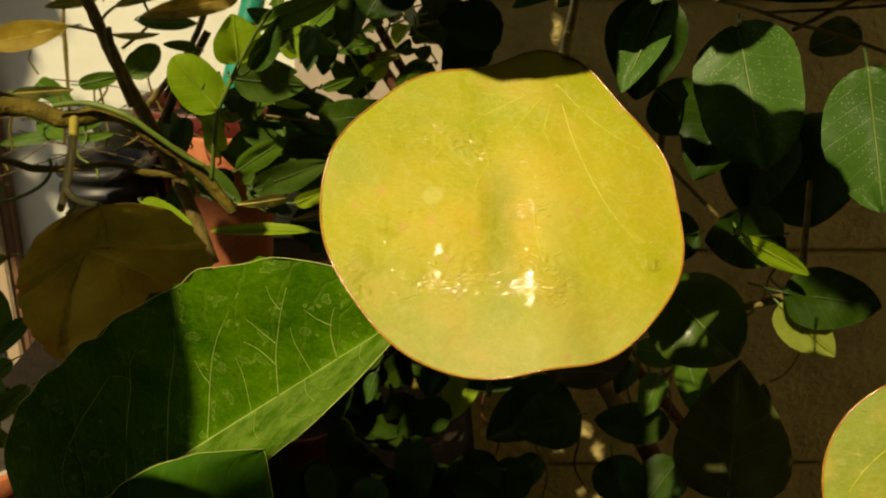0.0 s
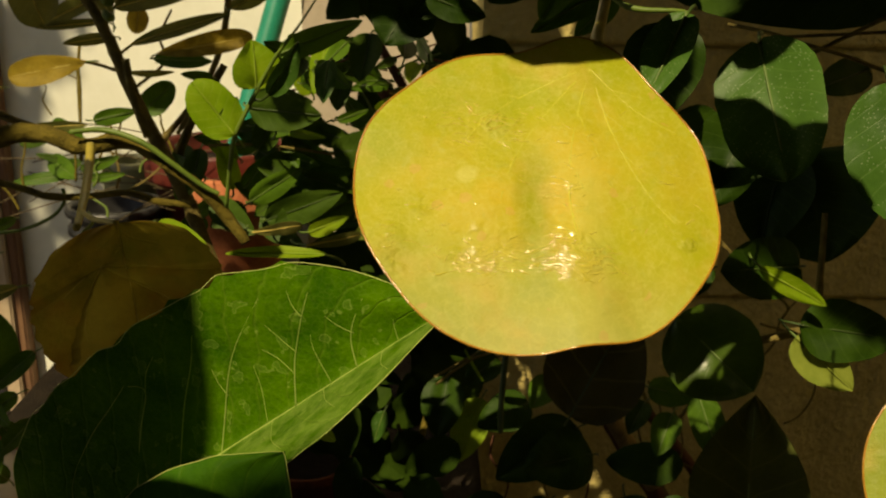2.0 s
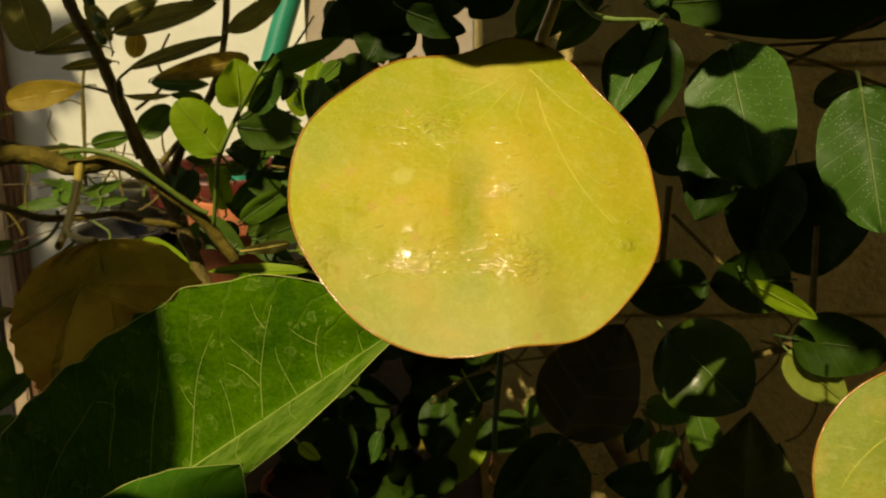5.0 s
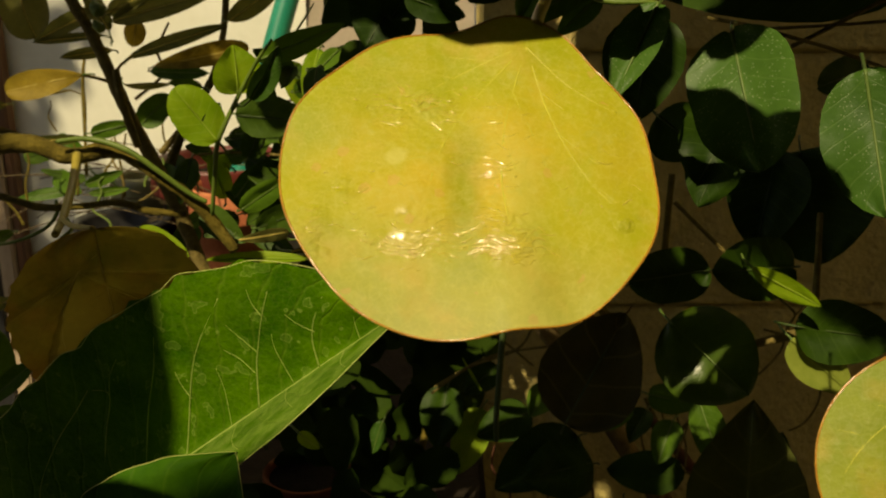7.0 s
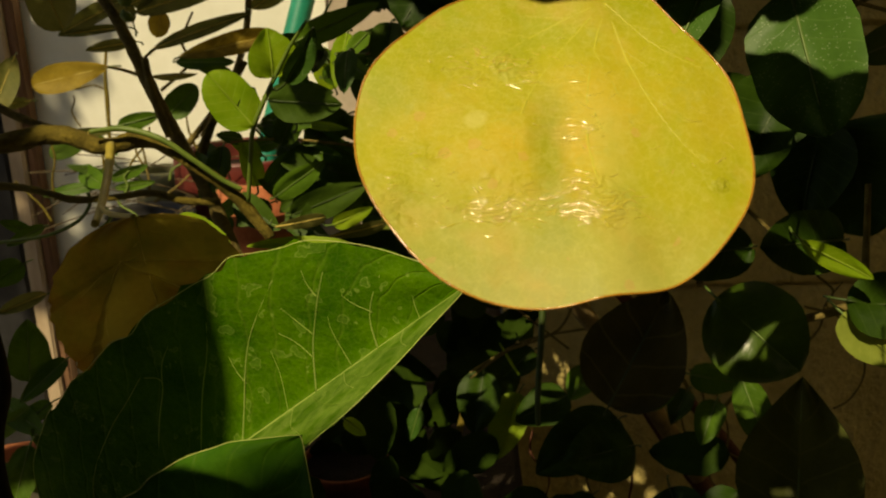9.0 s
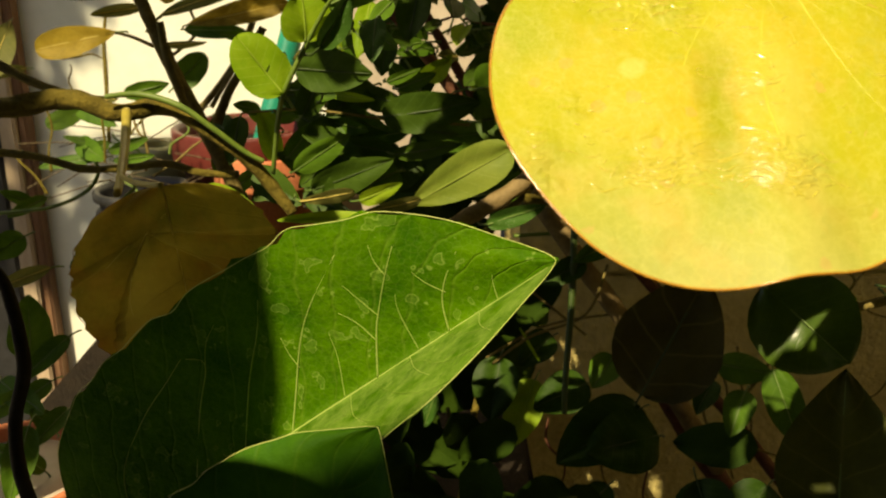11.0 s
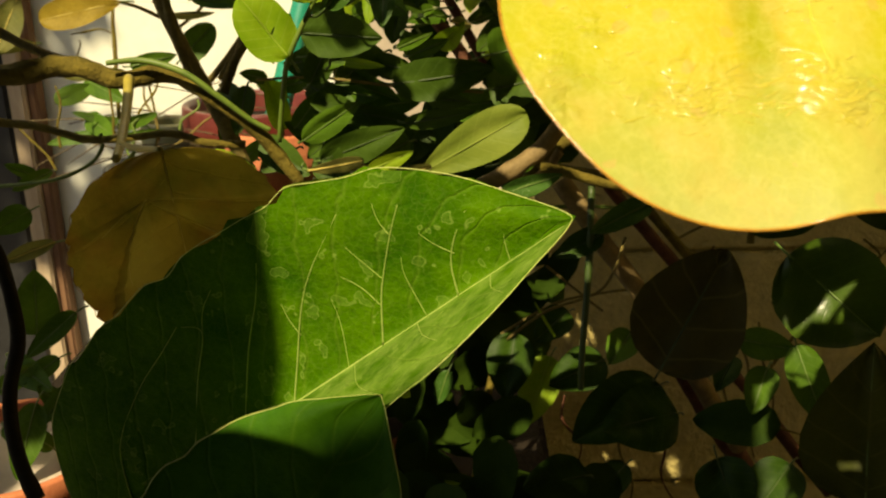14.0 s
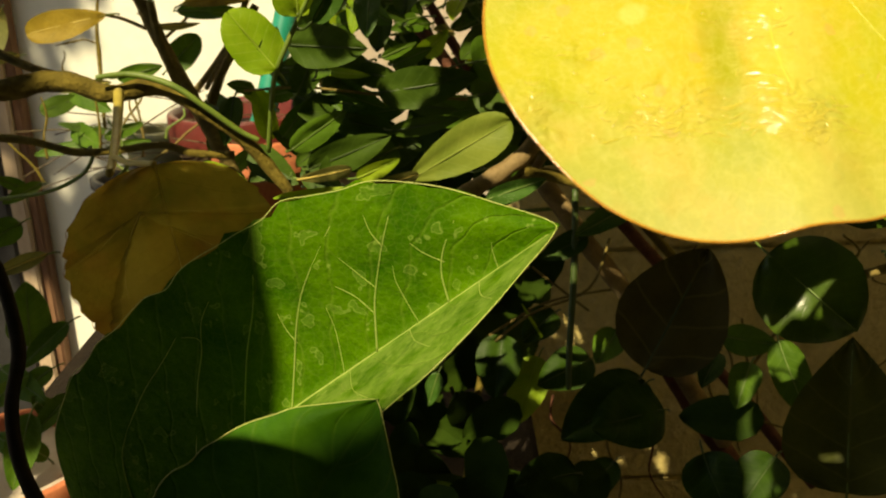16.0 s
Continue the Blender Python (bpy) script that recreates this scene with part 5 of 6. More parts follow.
limb(thorny_shrub, "twig", [(-10.98, 43.00, 3.71), (-8.41, 43.00, 3.78), (-5.14, 43.00, 3.36), (-1.65, 43.00, 3.09)], [0.00058, 0.00058, 0.00058, 0.00058], M_DARKBARK, 0.05)
limb(thorny_shrub, "branch", [(-5.79, 54.00, 10.62), (-4.03, 54.00, 8.25), (-2.85, 54.00, 6.77), (-1.68, 54.00, 4.99)], [0.00326, 0.00327, 0.00357, 0.00357], M_REDBARK, 0.1)
limb(thorny_shrub, "branch", [(-4.04, 55.00, 10.83), (-2.85, 55.00, 8.73), (-1.65, 55.00, 6.61), (-0.75, 55.00, 5.10)], [0.00242, 0.00272, 0.00273, 0.00273], M_REDBARK, 0.1)
limb(thorny_shrub, "twig", [(1.03, 51.00, -6.49), (1.59, 51.00, -7.49), (2.02, 51.00, -8.21)], [0.00042, 0.00085, 0.00057], M_LIME, 0.05)
limb(broadleaf_shrub, "twig", [(21.39, 60.79, -3.97), (22.36, 60.79, -4.91), (21.95, 60.79, -5.84), (22.84, 60.79, -6.65)], [0.00085, 0.00085, 0.00068, 0.00051], M_BARK, 0.1)
limb(broadleaf_shrub, "twig", [(4.69, 55.92, -11.55), (5.58, 55.92, -11.50), (6.40, 55.92, -11.45), (7.31, 55.92, -11.40)], [0.00078, 0.00078, 0.00063, 0.00047], M_REDBARK, 0.1)
limb(broadleaf_shrub, "twig", [(6.37, 57.11, -13.75), (6.24, 57.11, -15.63), (6.98, 57.11, -17.53), (6.70, 57.11, -19.15)], [0.00080, 0.00080, 0.00064, 0.00048], M_DARKBARK, 0.1)
limb(broadleaf_shrub, "twig", [(12.26, 55.15, -13.11), (13.81, 55.15, -13.55), (14.78, 55.15, -13.98), (15.93, 55.15, -14.35)], [0.00077, 0.00077, 0.00062, 0.00046], M_BARK, 0.1)
limb(broadleaf_shrub, "twig", [(12.52, 52.19, -7.71), (12.71, 52.19, -9.64), (13.27, 52.19, -11.57), (13.08, 52.19, -13.24)], [0.00072, 0.00072, 0.00058, 0.00044], M_DARKBARK, 0.1)
limb(broadleaf_shrub, "twig", [(11.03, 53.52, -10.20), (11.23, 53.52, -11.91), (12.26, 53.52, -13.62), (12.75, 53.52, -15.09)], [0.00075, 0.00075, 0.00060, 0.00045], M_DARKBARK, 0.1)
limb(broadleaf_shrub, "twig", [(20.20, 61.23, -8.85), (21.63, 61.23, -7.30), (22.06, 61.23, -5.75), (23.14, 61.23, -4.42)], [0.00086, 0.00086, 0.00068, 0.00051], M_DARKBARK, 0.1)
limb(broadleaf_shrub, "twig", [(5.16, 55.18, -14.34), (6.06, 55.18, -14.23), (7.56, 55.18, -14.12), (8.18, 55.18, -14.03)], [0.00077, 0.00077, 0.00062, 0.00046], M_REDBARK, 0.1)
limb(broadleaf_shrub, "twig", [(7.54, 53.15, -8.22), (8.82, 53.15, -6.69), (9.59, 53.15, -5.17), (10.49, 53.15, -3.87)], [0.00074, 0.00074, 0.00059, 0.00044], M_REDBARK, 0.1)
limb(broadleaf_shrub, "twig", [(9.18, 56.51, -3.72), (10.70, 56.51, -2.95), (12.55, 56.51, -2.18), (14.53, 56.51, -1.52)], [0.00079, 0.00078, 0.00063, 0.00047], M_DARKBARK, 0.1)
limb(broadleaf_shrub, "twig", [(17.64, 52.62, -5.13), (19.24, 52.62, -5.59), (19.71, 52.62, -6.04), (21.12, 52.62, -6.43)], [0.00073, 0.00073, 0.00058, 0.00044], M_DARKBARK, 0.1)
limb(broadleaf_shrub, "twig", [(11.44, 52.85, -8.42), (12.12, 52.85, -9.79), (12.28, 52.85, -11.17), (12.93, 52.85, -12.35)], [0.00073, 0.00074, 0.00059, 0.00044], M_DARKBARK, 0.1)
limb(broadleaf_shrub, "twig", [(2.95, 55.02, -12.04), (2.80, 55.02, -13.35), (3.79, 55.02, -14.67), (3.62, 55.02, -15.80)], [0.00077, 0.00077, 0.00062, 0.00046], M_REDBARK, 0.1)
limb(broadleaf_shrub, "twig", [(8.22, 58.69, -13.69), (9.17, 58.69, -15.68), (8.95, 58.69, -17.67), (9.91, 58.69, -19.39)], [0.00083, 0.00083, 0.00066, 0.00050], M_REDBARK, 0.1)
limb(broadleaf_shrub, "twig", [(13.00, 55.25, -13.93), (13.39, 55.25, -12.91), (13.79, 55.25, -11.90), (14.11, 55.25, -11.03)], [0.00077, 0.00077, 0.00062, 0.00046], M_DARKBARK, 0.1)
limb(broadleaf_shrub, "twig", [(13.29, 52.59, -6.79), (14.86, 52.59, -6.50), (15.98, 52.59, -6.20), (17.31, 52.59, -5.94)], [0.00073, 0.00073, 0.00058, 0.00044], M_DARKBARK, 0.1)
limb(young_tree, "twig", [(-25.88, 78.24, 2.50), (-24.08, 78.24, 3.61), (-22.80, 78.24, 4.73), (-21.35, 78.24, 5.68)], [0.00116, 0.00093, 0.00093, 0.00070], M_DARKBARK, 0.1)
limb(young_tree, "twig", [(-25.96, 67.70, 3.00), (-25.95, 67.70, 4.31), (-26.07, 67.70, 5.61), (-26.21, 67.70, 6.73)], [0.00101, 0.00080, 0.00080, 0.00060], M_BARK, 0.1)
limb(young_tree, "twig", [(-32.64, 74.10, 1.02), (-33.30, 74.10, 2.15), (-34.41, 74.10, 3.27), (-35.37, 74.10, 4.24)], [0.00110, 0.00088, 0.00088, 0.00066], M_BARK, 0.1)
limb(young_tree, "twig", [(-26.77, 79.94, 3.51), (-26.98, 79.94, 5.45), (-27.34, 79.94, 7.39), (-27.76, 79.94, 9.06)], [0.00119, 0.00095, 0.00095, 0.00071], M_BARK, 0.1)
limb(young_tree, "twig", [(-28.80, 79.82, 4.37), (-28.19, 79.82, 5.93), (-26.92, 79.82, 7.48), (-26.61, 79.82, 8.82)], [0.00119, 0.00095, 0.00095, 0.00071], M_BARK, 0.1)
limb(young_tree, "twig", [(-19.98, 72.52, 4.58), (-20.59, 72.52, 6.05), (-21.23, 72.52, 7.53), (-21.38, 72.52, 8.80)], [0.00108, 0.00086, 0.00086, 0.00065], M_BARK, 0.1)
limb(young_tree, "twig", [(-26.69, 78.34, 4.00), (-27.32, 78.34, 4.69), (-28.80, 78.34, 5.39), (-29.13, 78.34, 5.99)], [0.00116, 0.00093, 0.00093, 0.00070], M_SHOOT, 0.1)
limb(young_tree, "twig", [(-25.08, 71.85, 0.51), (-25.24, 71.85, 1.29), (-26.41, 71.85, 2.07), (-26.43, 71.85, 2.73)], [0.00107, 0.00085, 0.00085, 0.00064], M_SHOOT, 0.1)
limb(young_tree, "twig", [(-24.75, 78.87, 4.25), (-24.54, 78.87, 5.09), (-23.26, 78.87, 5.94), (-23.28, 78.87, 6.66)], [0.00117, 0.00094, 0.00094, 0.00070], M_SHOOT, 0.1)
limb(young_tree, "twig", [(-26.83, 79.26, 2.91), (-26.65, 79.26, 4.78), (-27.60, 79.26, 6.65), (-27.59, 79.26, 8.26)], [0.00118, 0.00094, 0.00094, 0.00071], M_DARKBARK, 0.1)
limb(young_tree, "twig", [(-27.43, 75.49, 2.90), (-27.08, 75.49, 3.68), (-27.33, 75.49, 4.46), (-26.65, 75.49, 5.12)], [0.00112, 0.00090, 0.00090, 0.00067], M_SHOOT, 0.1)
limb(young_tree, "twig", [(-31.25, 71.67, 2.54), (-31.43, 71.67, 4.11), (-31.16, 71.67, 5.67), (-31.50, 71.67, 7.02)], [0.00107, 0.00085, 0.00085, 0.00064], M_BARK, 0.1)
limb(thorny_shrub, "twig", [(-5.69, 52.64, 9.74), (-4.76, 52.64, 9.09), (-3.36, 52.64, 8.72)], [0.00072, 0.00072, 0.00043], M_REDBARK, 0.1)
limb(thorny_shrub, "twig", [(-5.14, 54.05, 8.18), (-4.40, 54.05, 8.62), (-3.29, 54.05, 9.65)], [0.00074, 0.00074, 0.00044], M_REDBARK, 0.1)
limb(thorny_shrub, "twig", [(-9.26, 52.03, 8.41), (-7.77, 52.03, 8.81), (-5.53, 52.03, 9.93)], [0.00071, 0.00071, 0.00043], M_SHOOT, 0.1)
limb(thorny_shrub, "twig", [(-1.98, 54.60, 10.14), (-1.11, 54.60, 9.12), (0.21, 54.60, 7.23)], [0.00075, 0.00075, 0.00045], M_SHOOT, 0.1)
limb(thorny_shrub, "twig", [(-9.65, 57.96, 8.23), (-8.88, 57.96, 8.48), (-7.72, 57.96, 9.57)], [0.00080, 0.00080, 0.00048], M_REDBARK, 0.1)
limb(thorny_shrub, "twig", [(-8.17, 53.26, 9.47), (-7.80, 53.26, 8.75), (-7.24, 53.26, 7.35)], [0.00073, 0.00073, 0.00044], M_REDBARK, 0.1)
limb(thorny_shrub, "twig", [(-6.26, 56.19, 8.06), (-4.65, 56.19, 8.19), (-2.24, 56.19, 8.96)], [0.00078, 0.00077, 0.00046], M_SHOOT, 0.1)
limb(thorny_shrub, "twig", [(-2.94, 56.19, 9.37), (-1.90, 56.19, 9.86), (-0.36, 56.19, 10.35)], [0.00077, 0.00077, 0.00046], M_SHOOT, 0.1)
limb(thorny_shrub, "twig", [(-8.61, 55.53, 7.75), (-7.44, 55.53, 8.87), (-5.69, 55.53, 9.91)], [0.00077, 0.00077, 0.00046], M_REDBARK, 0.1)
limb(thorny_shrub, "twig", [(-7.91, 56.71, 10.20), (-6.06, 56.71, 9.98), (-3.27, 56.71, 10.18)], [0.00078, 0.00078, 0.00047], M_SHOOT, 0.1)
limb(thorny_shrub, "twig", [(-1.65, 54.48, 9.92), (-0.23, 54.48, 9.57), (1.91, 54.48, 9.72)], [0.00075, 0.00075, 0.00045], M_REDBARK, 0.1)
limb(thorny_shrub, "twig", [(-4.86, 54.78, 7.76), (-4.40, 54.78, 7.02), (-3.72, 54.78, 5.33)], [0.00075, 0.00075, 0.00045], M_SHOOT, 0.1)
limb(thorny_shrub, "twig", [(-3.27, 54.72, 9.70), (-2.19, 54.72, 10.07), (-0.57, 54.72, 10.64)], [0.00075, 0.00075, 0.00045], M_REDBARK, 0.1)
limb(thorny_shrub, "twig", [(-1.89, 56.00, 9.47), (-0.56, 56.00, 9.62), (1.43, 56.00, 10.05)], [0.00077, 0.00077, 0.00046], M_SHOOT, 0.1)
limb(thorny_shrub, "twig", [(-2.11, 57.37, 7.14), (-0.94, 57.37, 7.01), (0.81, 57.37, 6.13)], [0.00079, 0.00079, 0.00048], M_SHOOT, 0.1)
limb(thorny_shrub, "twig", [(-9.27, 54.29, 10.43), (-8.49, 54.29, 11.42), (-7.31, 54.29, 13.27)], [0.00075, 0.00075, 0.00045], M_SHOOT, 0.1)
leaf(broadleaf_shrub, (5.50, 24.20, 5.78), (4.25, 23.60, 3.31), 1.35, "ovate", M_SPECK, 12, (30, 8), 0.03, 150, "pointed green leaf with white dots, half in sun")
leaf(broadleaf_shrub, (7.10, 23.50, 4.95), (7.30, 22.00, 1.45), 2.65, "round", M_SPECK, 8, 10, 0.05, 151, "broad dusty green leaf with pale dots")
leaf(broadleaf_shrub, (10.05, 22.80, 3.85), (10.30, 22.20, 0.36), 2.45, "oval", M_SPECK, -5, 10, 0.05, 152, "oval dusty green leaf with pale dots")
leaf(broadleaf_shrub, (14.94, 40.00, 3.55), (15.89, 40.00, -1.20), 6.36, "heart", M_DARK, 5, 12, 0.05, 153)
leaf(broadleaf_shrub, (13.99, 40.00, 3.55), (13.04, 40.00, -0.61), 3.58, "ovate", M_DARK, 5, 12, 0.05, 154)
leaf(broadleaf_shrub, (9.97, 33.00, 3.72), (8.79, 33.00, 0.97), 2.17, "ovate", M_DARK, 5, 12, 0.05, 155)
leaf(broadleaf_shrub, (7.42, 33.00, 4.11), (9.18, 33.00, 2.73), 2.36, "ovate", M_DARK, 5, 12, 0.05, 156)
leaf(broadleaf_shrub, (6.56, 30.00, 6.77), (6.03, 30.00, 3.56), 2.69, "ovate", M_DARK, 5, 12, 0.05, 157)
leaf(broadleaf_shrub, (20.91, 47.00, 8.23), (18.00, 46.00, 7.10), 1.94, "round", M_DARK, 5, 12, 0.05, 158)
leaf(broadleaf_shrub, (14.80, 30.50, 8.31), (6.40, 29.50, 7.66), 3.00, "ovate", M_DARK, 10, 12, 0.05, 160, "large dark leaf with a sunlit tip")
leaf(broadleaf_shrub, (6.86, 29.00, 8.44), (6.34, 29.00, 7.32), 1.05, "ovate", M_SPECK, 10, 12, 0.05, 161)
leaf(broadleaf_shrub, (3.53, 30.00, 8.37), (2.37, 30.00, 6.77), 1.14, "slim", M_MID, 20, 12, 0.05, 162, "green leaf edge in sun above")
leaf(broadleaf_shrub, (5.22, 31.00, 8.32), (2.19, 30.00, 6.57), 1.15, "ovate", M_MID, 15, 14, 0.16, 163, "arched mid-green leaf behind the stalk")
leaf(broadleaf_shrub, (5.62, 34.00, 8.48), (4.10, 34.00, 7.06), 1.03, "ovate", M_MID, 10, 12, 0.05, 164)
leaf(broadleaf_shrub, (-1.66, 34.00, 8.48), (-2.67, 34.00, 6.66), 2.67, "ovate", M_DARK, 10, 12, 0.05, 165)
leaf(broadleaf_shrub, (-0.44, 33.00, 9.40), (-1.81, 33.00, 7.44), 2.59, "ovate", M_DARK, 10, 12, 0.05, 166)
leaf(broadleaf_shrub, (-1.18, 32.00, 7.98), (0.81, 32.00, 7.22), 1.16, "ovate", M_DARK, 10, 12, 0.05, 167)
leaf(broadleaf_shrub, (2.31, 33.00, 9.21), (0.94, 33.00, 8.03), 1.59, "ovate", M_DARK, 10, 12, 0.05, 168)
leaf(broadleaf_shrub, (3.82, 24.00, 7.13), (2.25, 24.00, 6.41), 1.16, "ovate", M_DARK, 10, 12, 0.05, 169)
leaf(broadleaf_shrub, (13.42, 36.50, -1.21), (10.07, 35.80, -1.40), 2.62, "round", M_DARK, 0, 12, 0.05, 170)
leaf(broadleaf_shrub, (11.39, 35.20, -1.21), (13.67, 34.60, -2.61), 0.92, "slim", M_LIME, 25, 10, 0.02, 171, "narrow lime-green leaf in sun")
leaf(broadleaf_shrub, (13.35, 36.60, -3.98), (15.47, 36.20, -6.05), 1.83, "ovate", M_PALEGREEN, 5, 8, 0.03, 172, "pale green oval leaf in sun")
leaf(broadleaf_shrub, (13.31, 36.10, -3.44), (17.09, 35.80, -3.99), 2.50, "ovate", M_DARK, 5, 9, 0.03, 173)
leaf(broadleaf_shrub, (8.77, 37.00, -3.30), (11.53, 36.00, -6.05), 3.90, "oval", M_GLOSSY, 5, 8, 0.03, 174, "dark green rounded leaf with a sunlit patch")
leaf(broadleaf_shrub, (9.0, 29.0, 3.7), (7.6, 28.6, 1.5), 2.6, "oval", M_DARK, 5, 12, 0.05, 197)
leaf(broadleaf_shrub, (12.05, 38.20, -12.51), (12.75, 39.20, -6.70), 4.90, "drop", M_SHADE, 0, 10, 0.04, 175, "pointed leaf coloured for deep shade, with a small sunlit fleck")
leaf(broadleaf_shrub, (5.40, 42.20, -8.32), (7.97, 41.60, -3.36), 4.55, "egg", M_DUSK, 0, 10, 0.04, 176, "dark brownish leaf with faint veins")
leaf(broadleaf_shrub, (11.69, 42.00, -1.52), (8.00, 41.00, -1.97), 2.47, "round", M_DARK, 0, 12, 0.05, 177)
limb(broadleaf_shrub, "stem", [(8.07, 29.00, 6.51), (8.96, 28.00, 6.07), (9.76, 27.00, 5.53), (11.46, 28.00, 5.35), (13.59, 29.00, 4.91)], [0.00060, 0.00058, 0.00056, 0.00058, 0.00060], M_DARKBARK, 0.05)
limb(broadleaf_shrub, "stem", [(9.29, 28.00, 5.95), (11.12, 28.00, 6.05), (13.29, 28.00, 6.19)], [0.00050, 0.00050, 0.00050], M_DARKBARK, 0.05)
limb(broadleaf_shrub, "stem", [(10.21, 28.00, 5.45), (11.12, 28.00, 5.90), (13.29, 28.00, 6.98)], [0.00067, 0.00067, 0.00067], M_DARKBARK, 0.05)
limb(broadleaf_shrub, "stem", [(10.67, 44.00, 1.55), (11.98, 44.00, 0.24), (13.29, 44.00, -1.06)], [0.00105, 0.00105, 0.00105], M_DARKBARK, 0.05)
limb(broadleaf_shrub, "stem", [(11.98, 50.00, 3.25), (11.68, 50.00, 0.28), (11.39, 50.00, -3.59)], [0.00178, 0.00178, 0.00178], M_BARK, 0.05)
limb(broadleaf_shrub, "stem", [(12.39, 38.00, -4.31), (13.74, 38.00, -3.97), (14.65, 38.00, -3.63), (14.87, 38.00, -1.37), (14.99, 38.00, 0.89)], [0.00158, 0.00204, 0.00181, 0.00136, 0.00113], M_DARKBARK, 0.05)
limb(broadleaf_shrub, "stem", [(3.52, 26.00, 7.10), (4.21, 25.50, 6.21), (5.43, 24.80, 5.96), (5.50, 24.30, 5.80)], [0.00108, 0.00091, 0.00052, 0.00036], M_SHOOT, 0.05)
limb(broadleaf_shrub, "stem", [(9.11, 60.00, -9.43), (10.46, 60.00, -11.64), (12.25, 61.00, -14.44), (14.27, 62.00, -17.33), (16.18, 63.00, -20.70)], [0.00606, 0.00607, 0.00653, 0.00701, 0.00750], M_REDBARK, 0.12, "thick reddish-brown stem")
limb(broadleaf_shrub, "stem", [(12.59, 58.00, -11.12), (14.55, 58.00, -13.42), (16.52, 58.00, -16.07), (18.49, 58.00, -18.39)], [0.00325, 0.00358, 0.00391, 0.00425], M_REDBARK, 0.1)
limb(broadleaf_shrub, "stem", [(12.25, 58.00, -9.81), (13.89, 58.00, -12.11), (16.44, 58.00, -9.18)], [0.00130, 0.00130, 0.00097], M_BARK, 0.1)
limb(broadleaf_shrub, "tendril", [(19.57, 50.00, -6.27), (19.72, 50.00, -8.35), (18.98, 50.00, -9.69), (18.09, 50.00, -10.19)], [0.00060, 0.00060, 0.00060, 0.00060], M_DARKBARK, 0.05)
leaf(broadleaf_shrub, (5.65, 50.00, -7.88), (4.45, 49.00, -9.21), 1.73, "ovate", M_MID, 10, 12, 0.05, 178)
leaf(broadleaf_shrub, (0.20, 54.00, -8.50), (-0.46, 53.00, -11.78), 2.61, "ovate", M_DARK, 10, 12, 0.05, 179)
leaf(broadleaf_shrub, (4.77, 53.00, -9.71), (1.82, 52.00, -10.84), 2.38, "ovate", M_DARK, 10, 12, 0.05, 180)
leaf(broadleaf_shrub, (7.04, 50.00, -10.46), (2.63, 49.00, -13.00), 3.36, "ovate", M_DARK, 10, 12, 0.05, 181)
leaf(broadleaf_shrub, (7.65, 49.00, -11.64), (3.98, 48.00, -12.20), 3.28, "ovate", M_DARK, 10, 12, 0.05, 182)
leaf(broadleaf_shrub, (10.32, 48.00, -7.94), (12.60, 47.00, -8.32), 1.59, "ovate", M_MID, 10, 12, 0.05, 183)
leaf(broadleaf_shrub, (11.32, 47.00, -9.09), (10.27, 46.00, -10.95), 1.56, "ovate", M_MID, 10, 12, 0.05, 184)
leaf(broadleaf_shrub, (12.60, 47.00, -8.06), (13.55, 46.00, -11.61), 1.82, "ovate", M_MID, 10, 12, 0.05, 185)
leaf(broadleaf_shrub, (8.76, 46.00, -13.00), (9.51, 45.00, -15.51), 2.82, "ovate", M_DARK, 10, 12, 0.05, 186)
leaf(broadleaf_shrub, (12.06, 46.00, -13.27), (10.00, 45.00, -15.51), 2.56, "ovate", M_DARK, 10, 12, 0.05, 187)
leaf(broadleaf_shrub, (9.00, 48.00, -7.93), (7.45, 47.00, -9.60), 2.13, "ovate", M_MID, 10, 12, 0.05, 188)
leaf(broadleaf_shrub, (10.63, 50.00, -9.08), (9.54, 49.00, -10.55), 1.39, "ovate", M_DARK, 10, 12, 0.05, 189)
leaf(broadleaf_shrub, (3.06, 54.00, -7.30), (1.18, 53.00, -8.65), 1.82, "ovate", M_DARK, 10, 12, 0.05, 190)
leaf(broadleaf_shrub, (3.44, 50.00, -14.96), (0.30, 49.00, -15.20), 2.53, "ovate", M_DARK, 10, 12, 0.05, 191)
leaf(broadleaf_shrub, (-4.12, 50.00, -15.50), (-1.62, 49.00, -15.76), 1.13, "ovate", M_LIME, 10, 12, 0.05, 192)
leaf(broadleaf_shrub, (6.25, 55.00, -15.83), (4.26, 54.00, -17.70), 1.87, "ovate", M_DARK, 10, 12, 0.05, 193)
leaf(broadleaf_shrub, (2.24, 55.60, -10.00), (0.76, 55.00, -13.69), 2.27, "ovate", M_LIME, 10, 10, 0.03, 194, "lime leaf with sunlit flecks")
leaf(broadleaf_shrub, (-3.31, 52.00, -10.05), (-4.00, 52.00, -11.93), 0.95, "ovate", M_SPECK, 10, 12, 0.05, 195)
leaf(broadleaf_shrub, (-4.95, 33.00, -6.81), (-4.24, 33.00, -7.38), 0.52, "ovate", M_LIME, 10, 12, 0.05, 196)


# ---- pots and loose things ----
def lathe(profile, middle, sides=36):
    """A turned body from (radius, height) pairs about an upright line."""
    bm = bmesh.new()
    rings = [[bm.verts.new((middle[0] + r * math.cos(2 * math.pi * k / sides), middle[1] + r * math.sin(2 * math.pi * k / sides), middle[2] + z)) for k in range(sides)] for r, z in profile]
    for a, b in zip(rings, rings[1:]):
        for k in range(sides):
            bm.faces.new((a[k], a[(k + 1) % sides], b[(k + 1) % sides], b[k]))
    bm.faces.new(rings[0][::-1])
    bm.faces.new(rings[-1])
    return bm


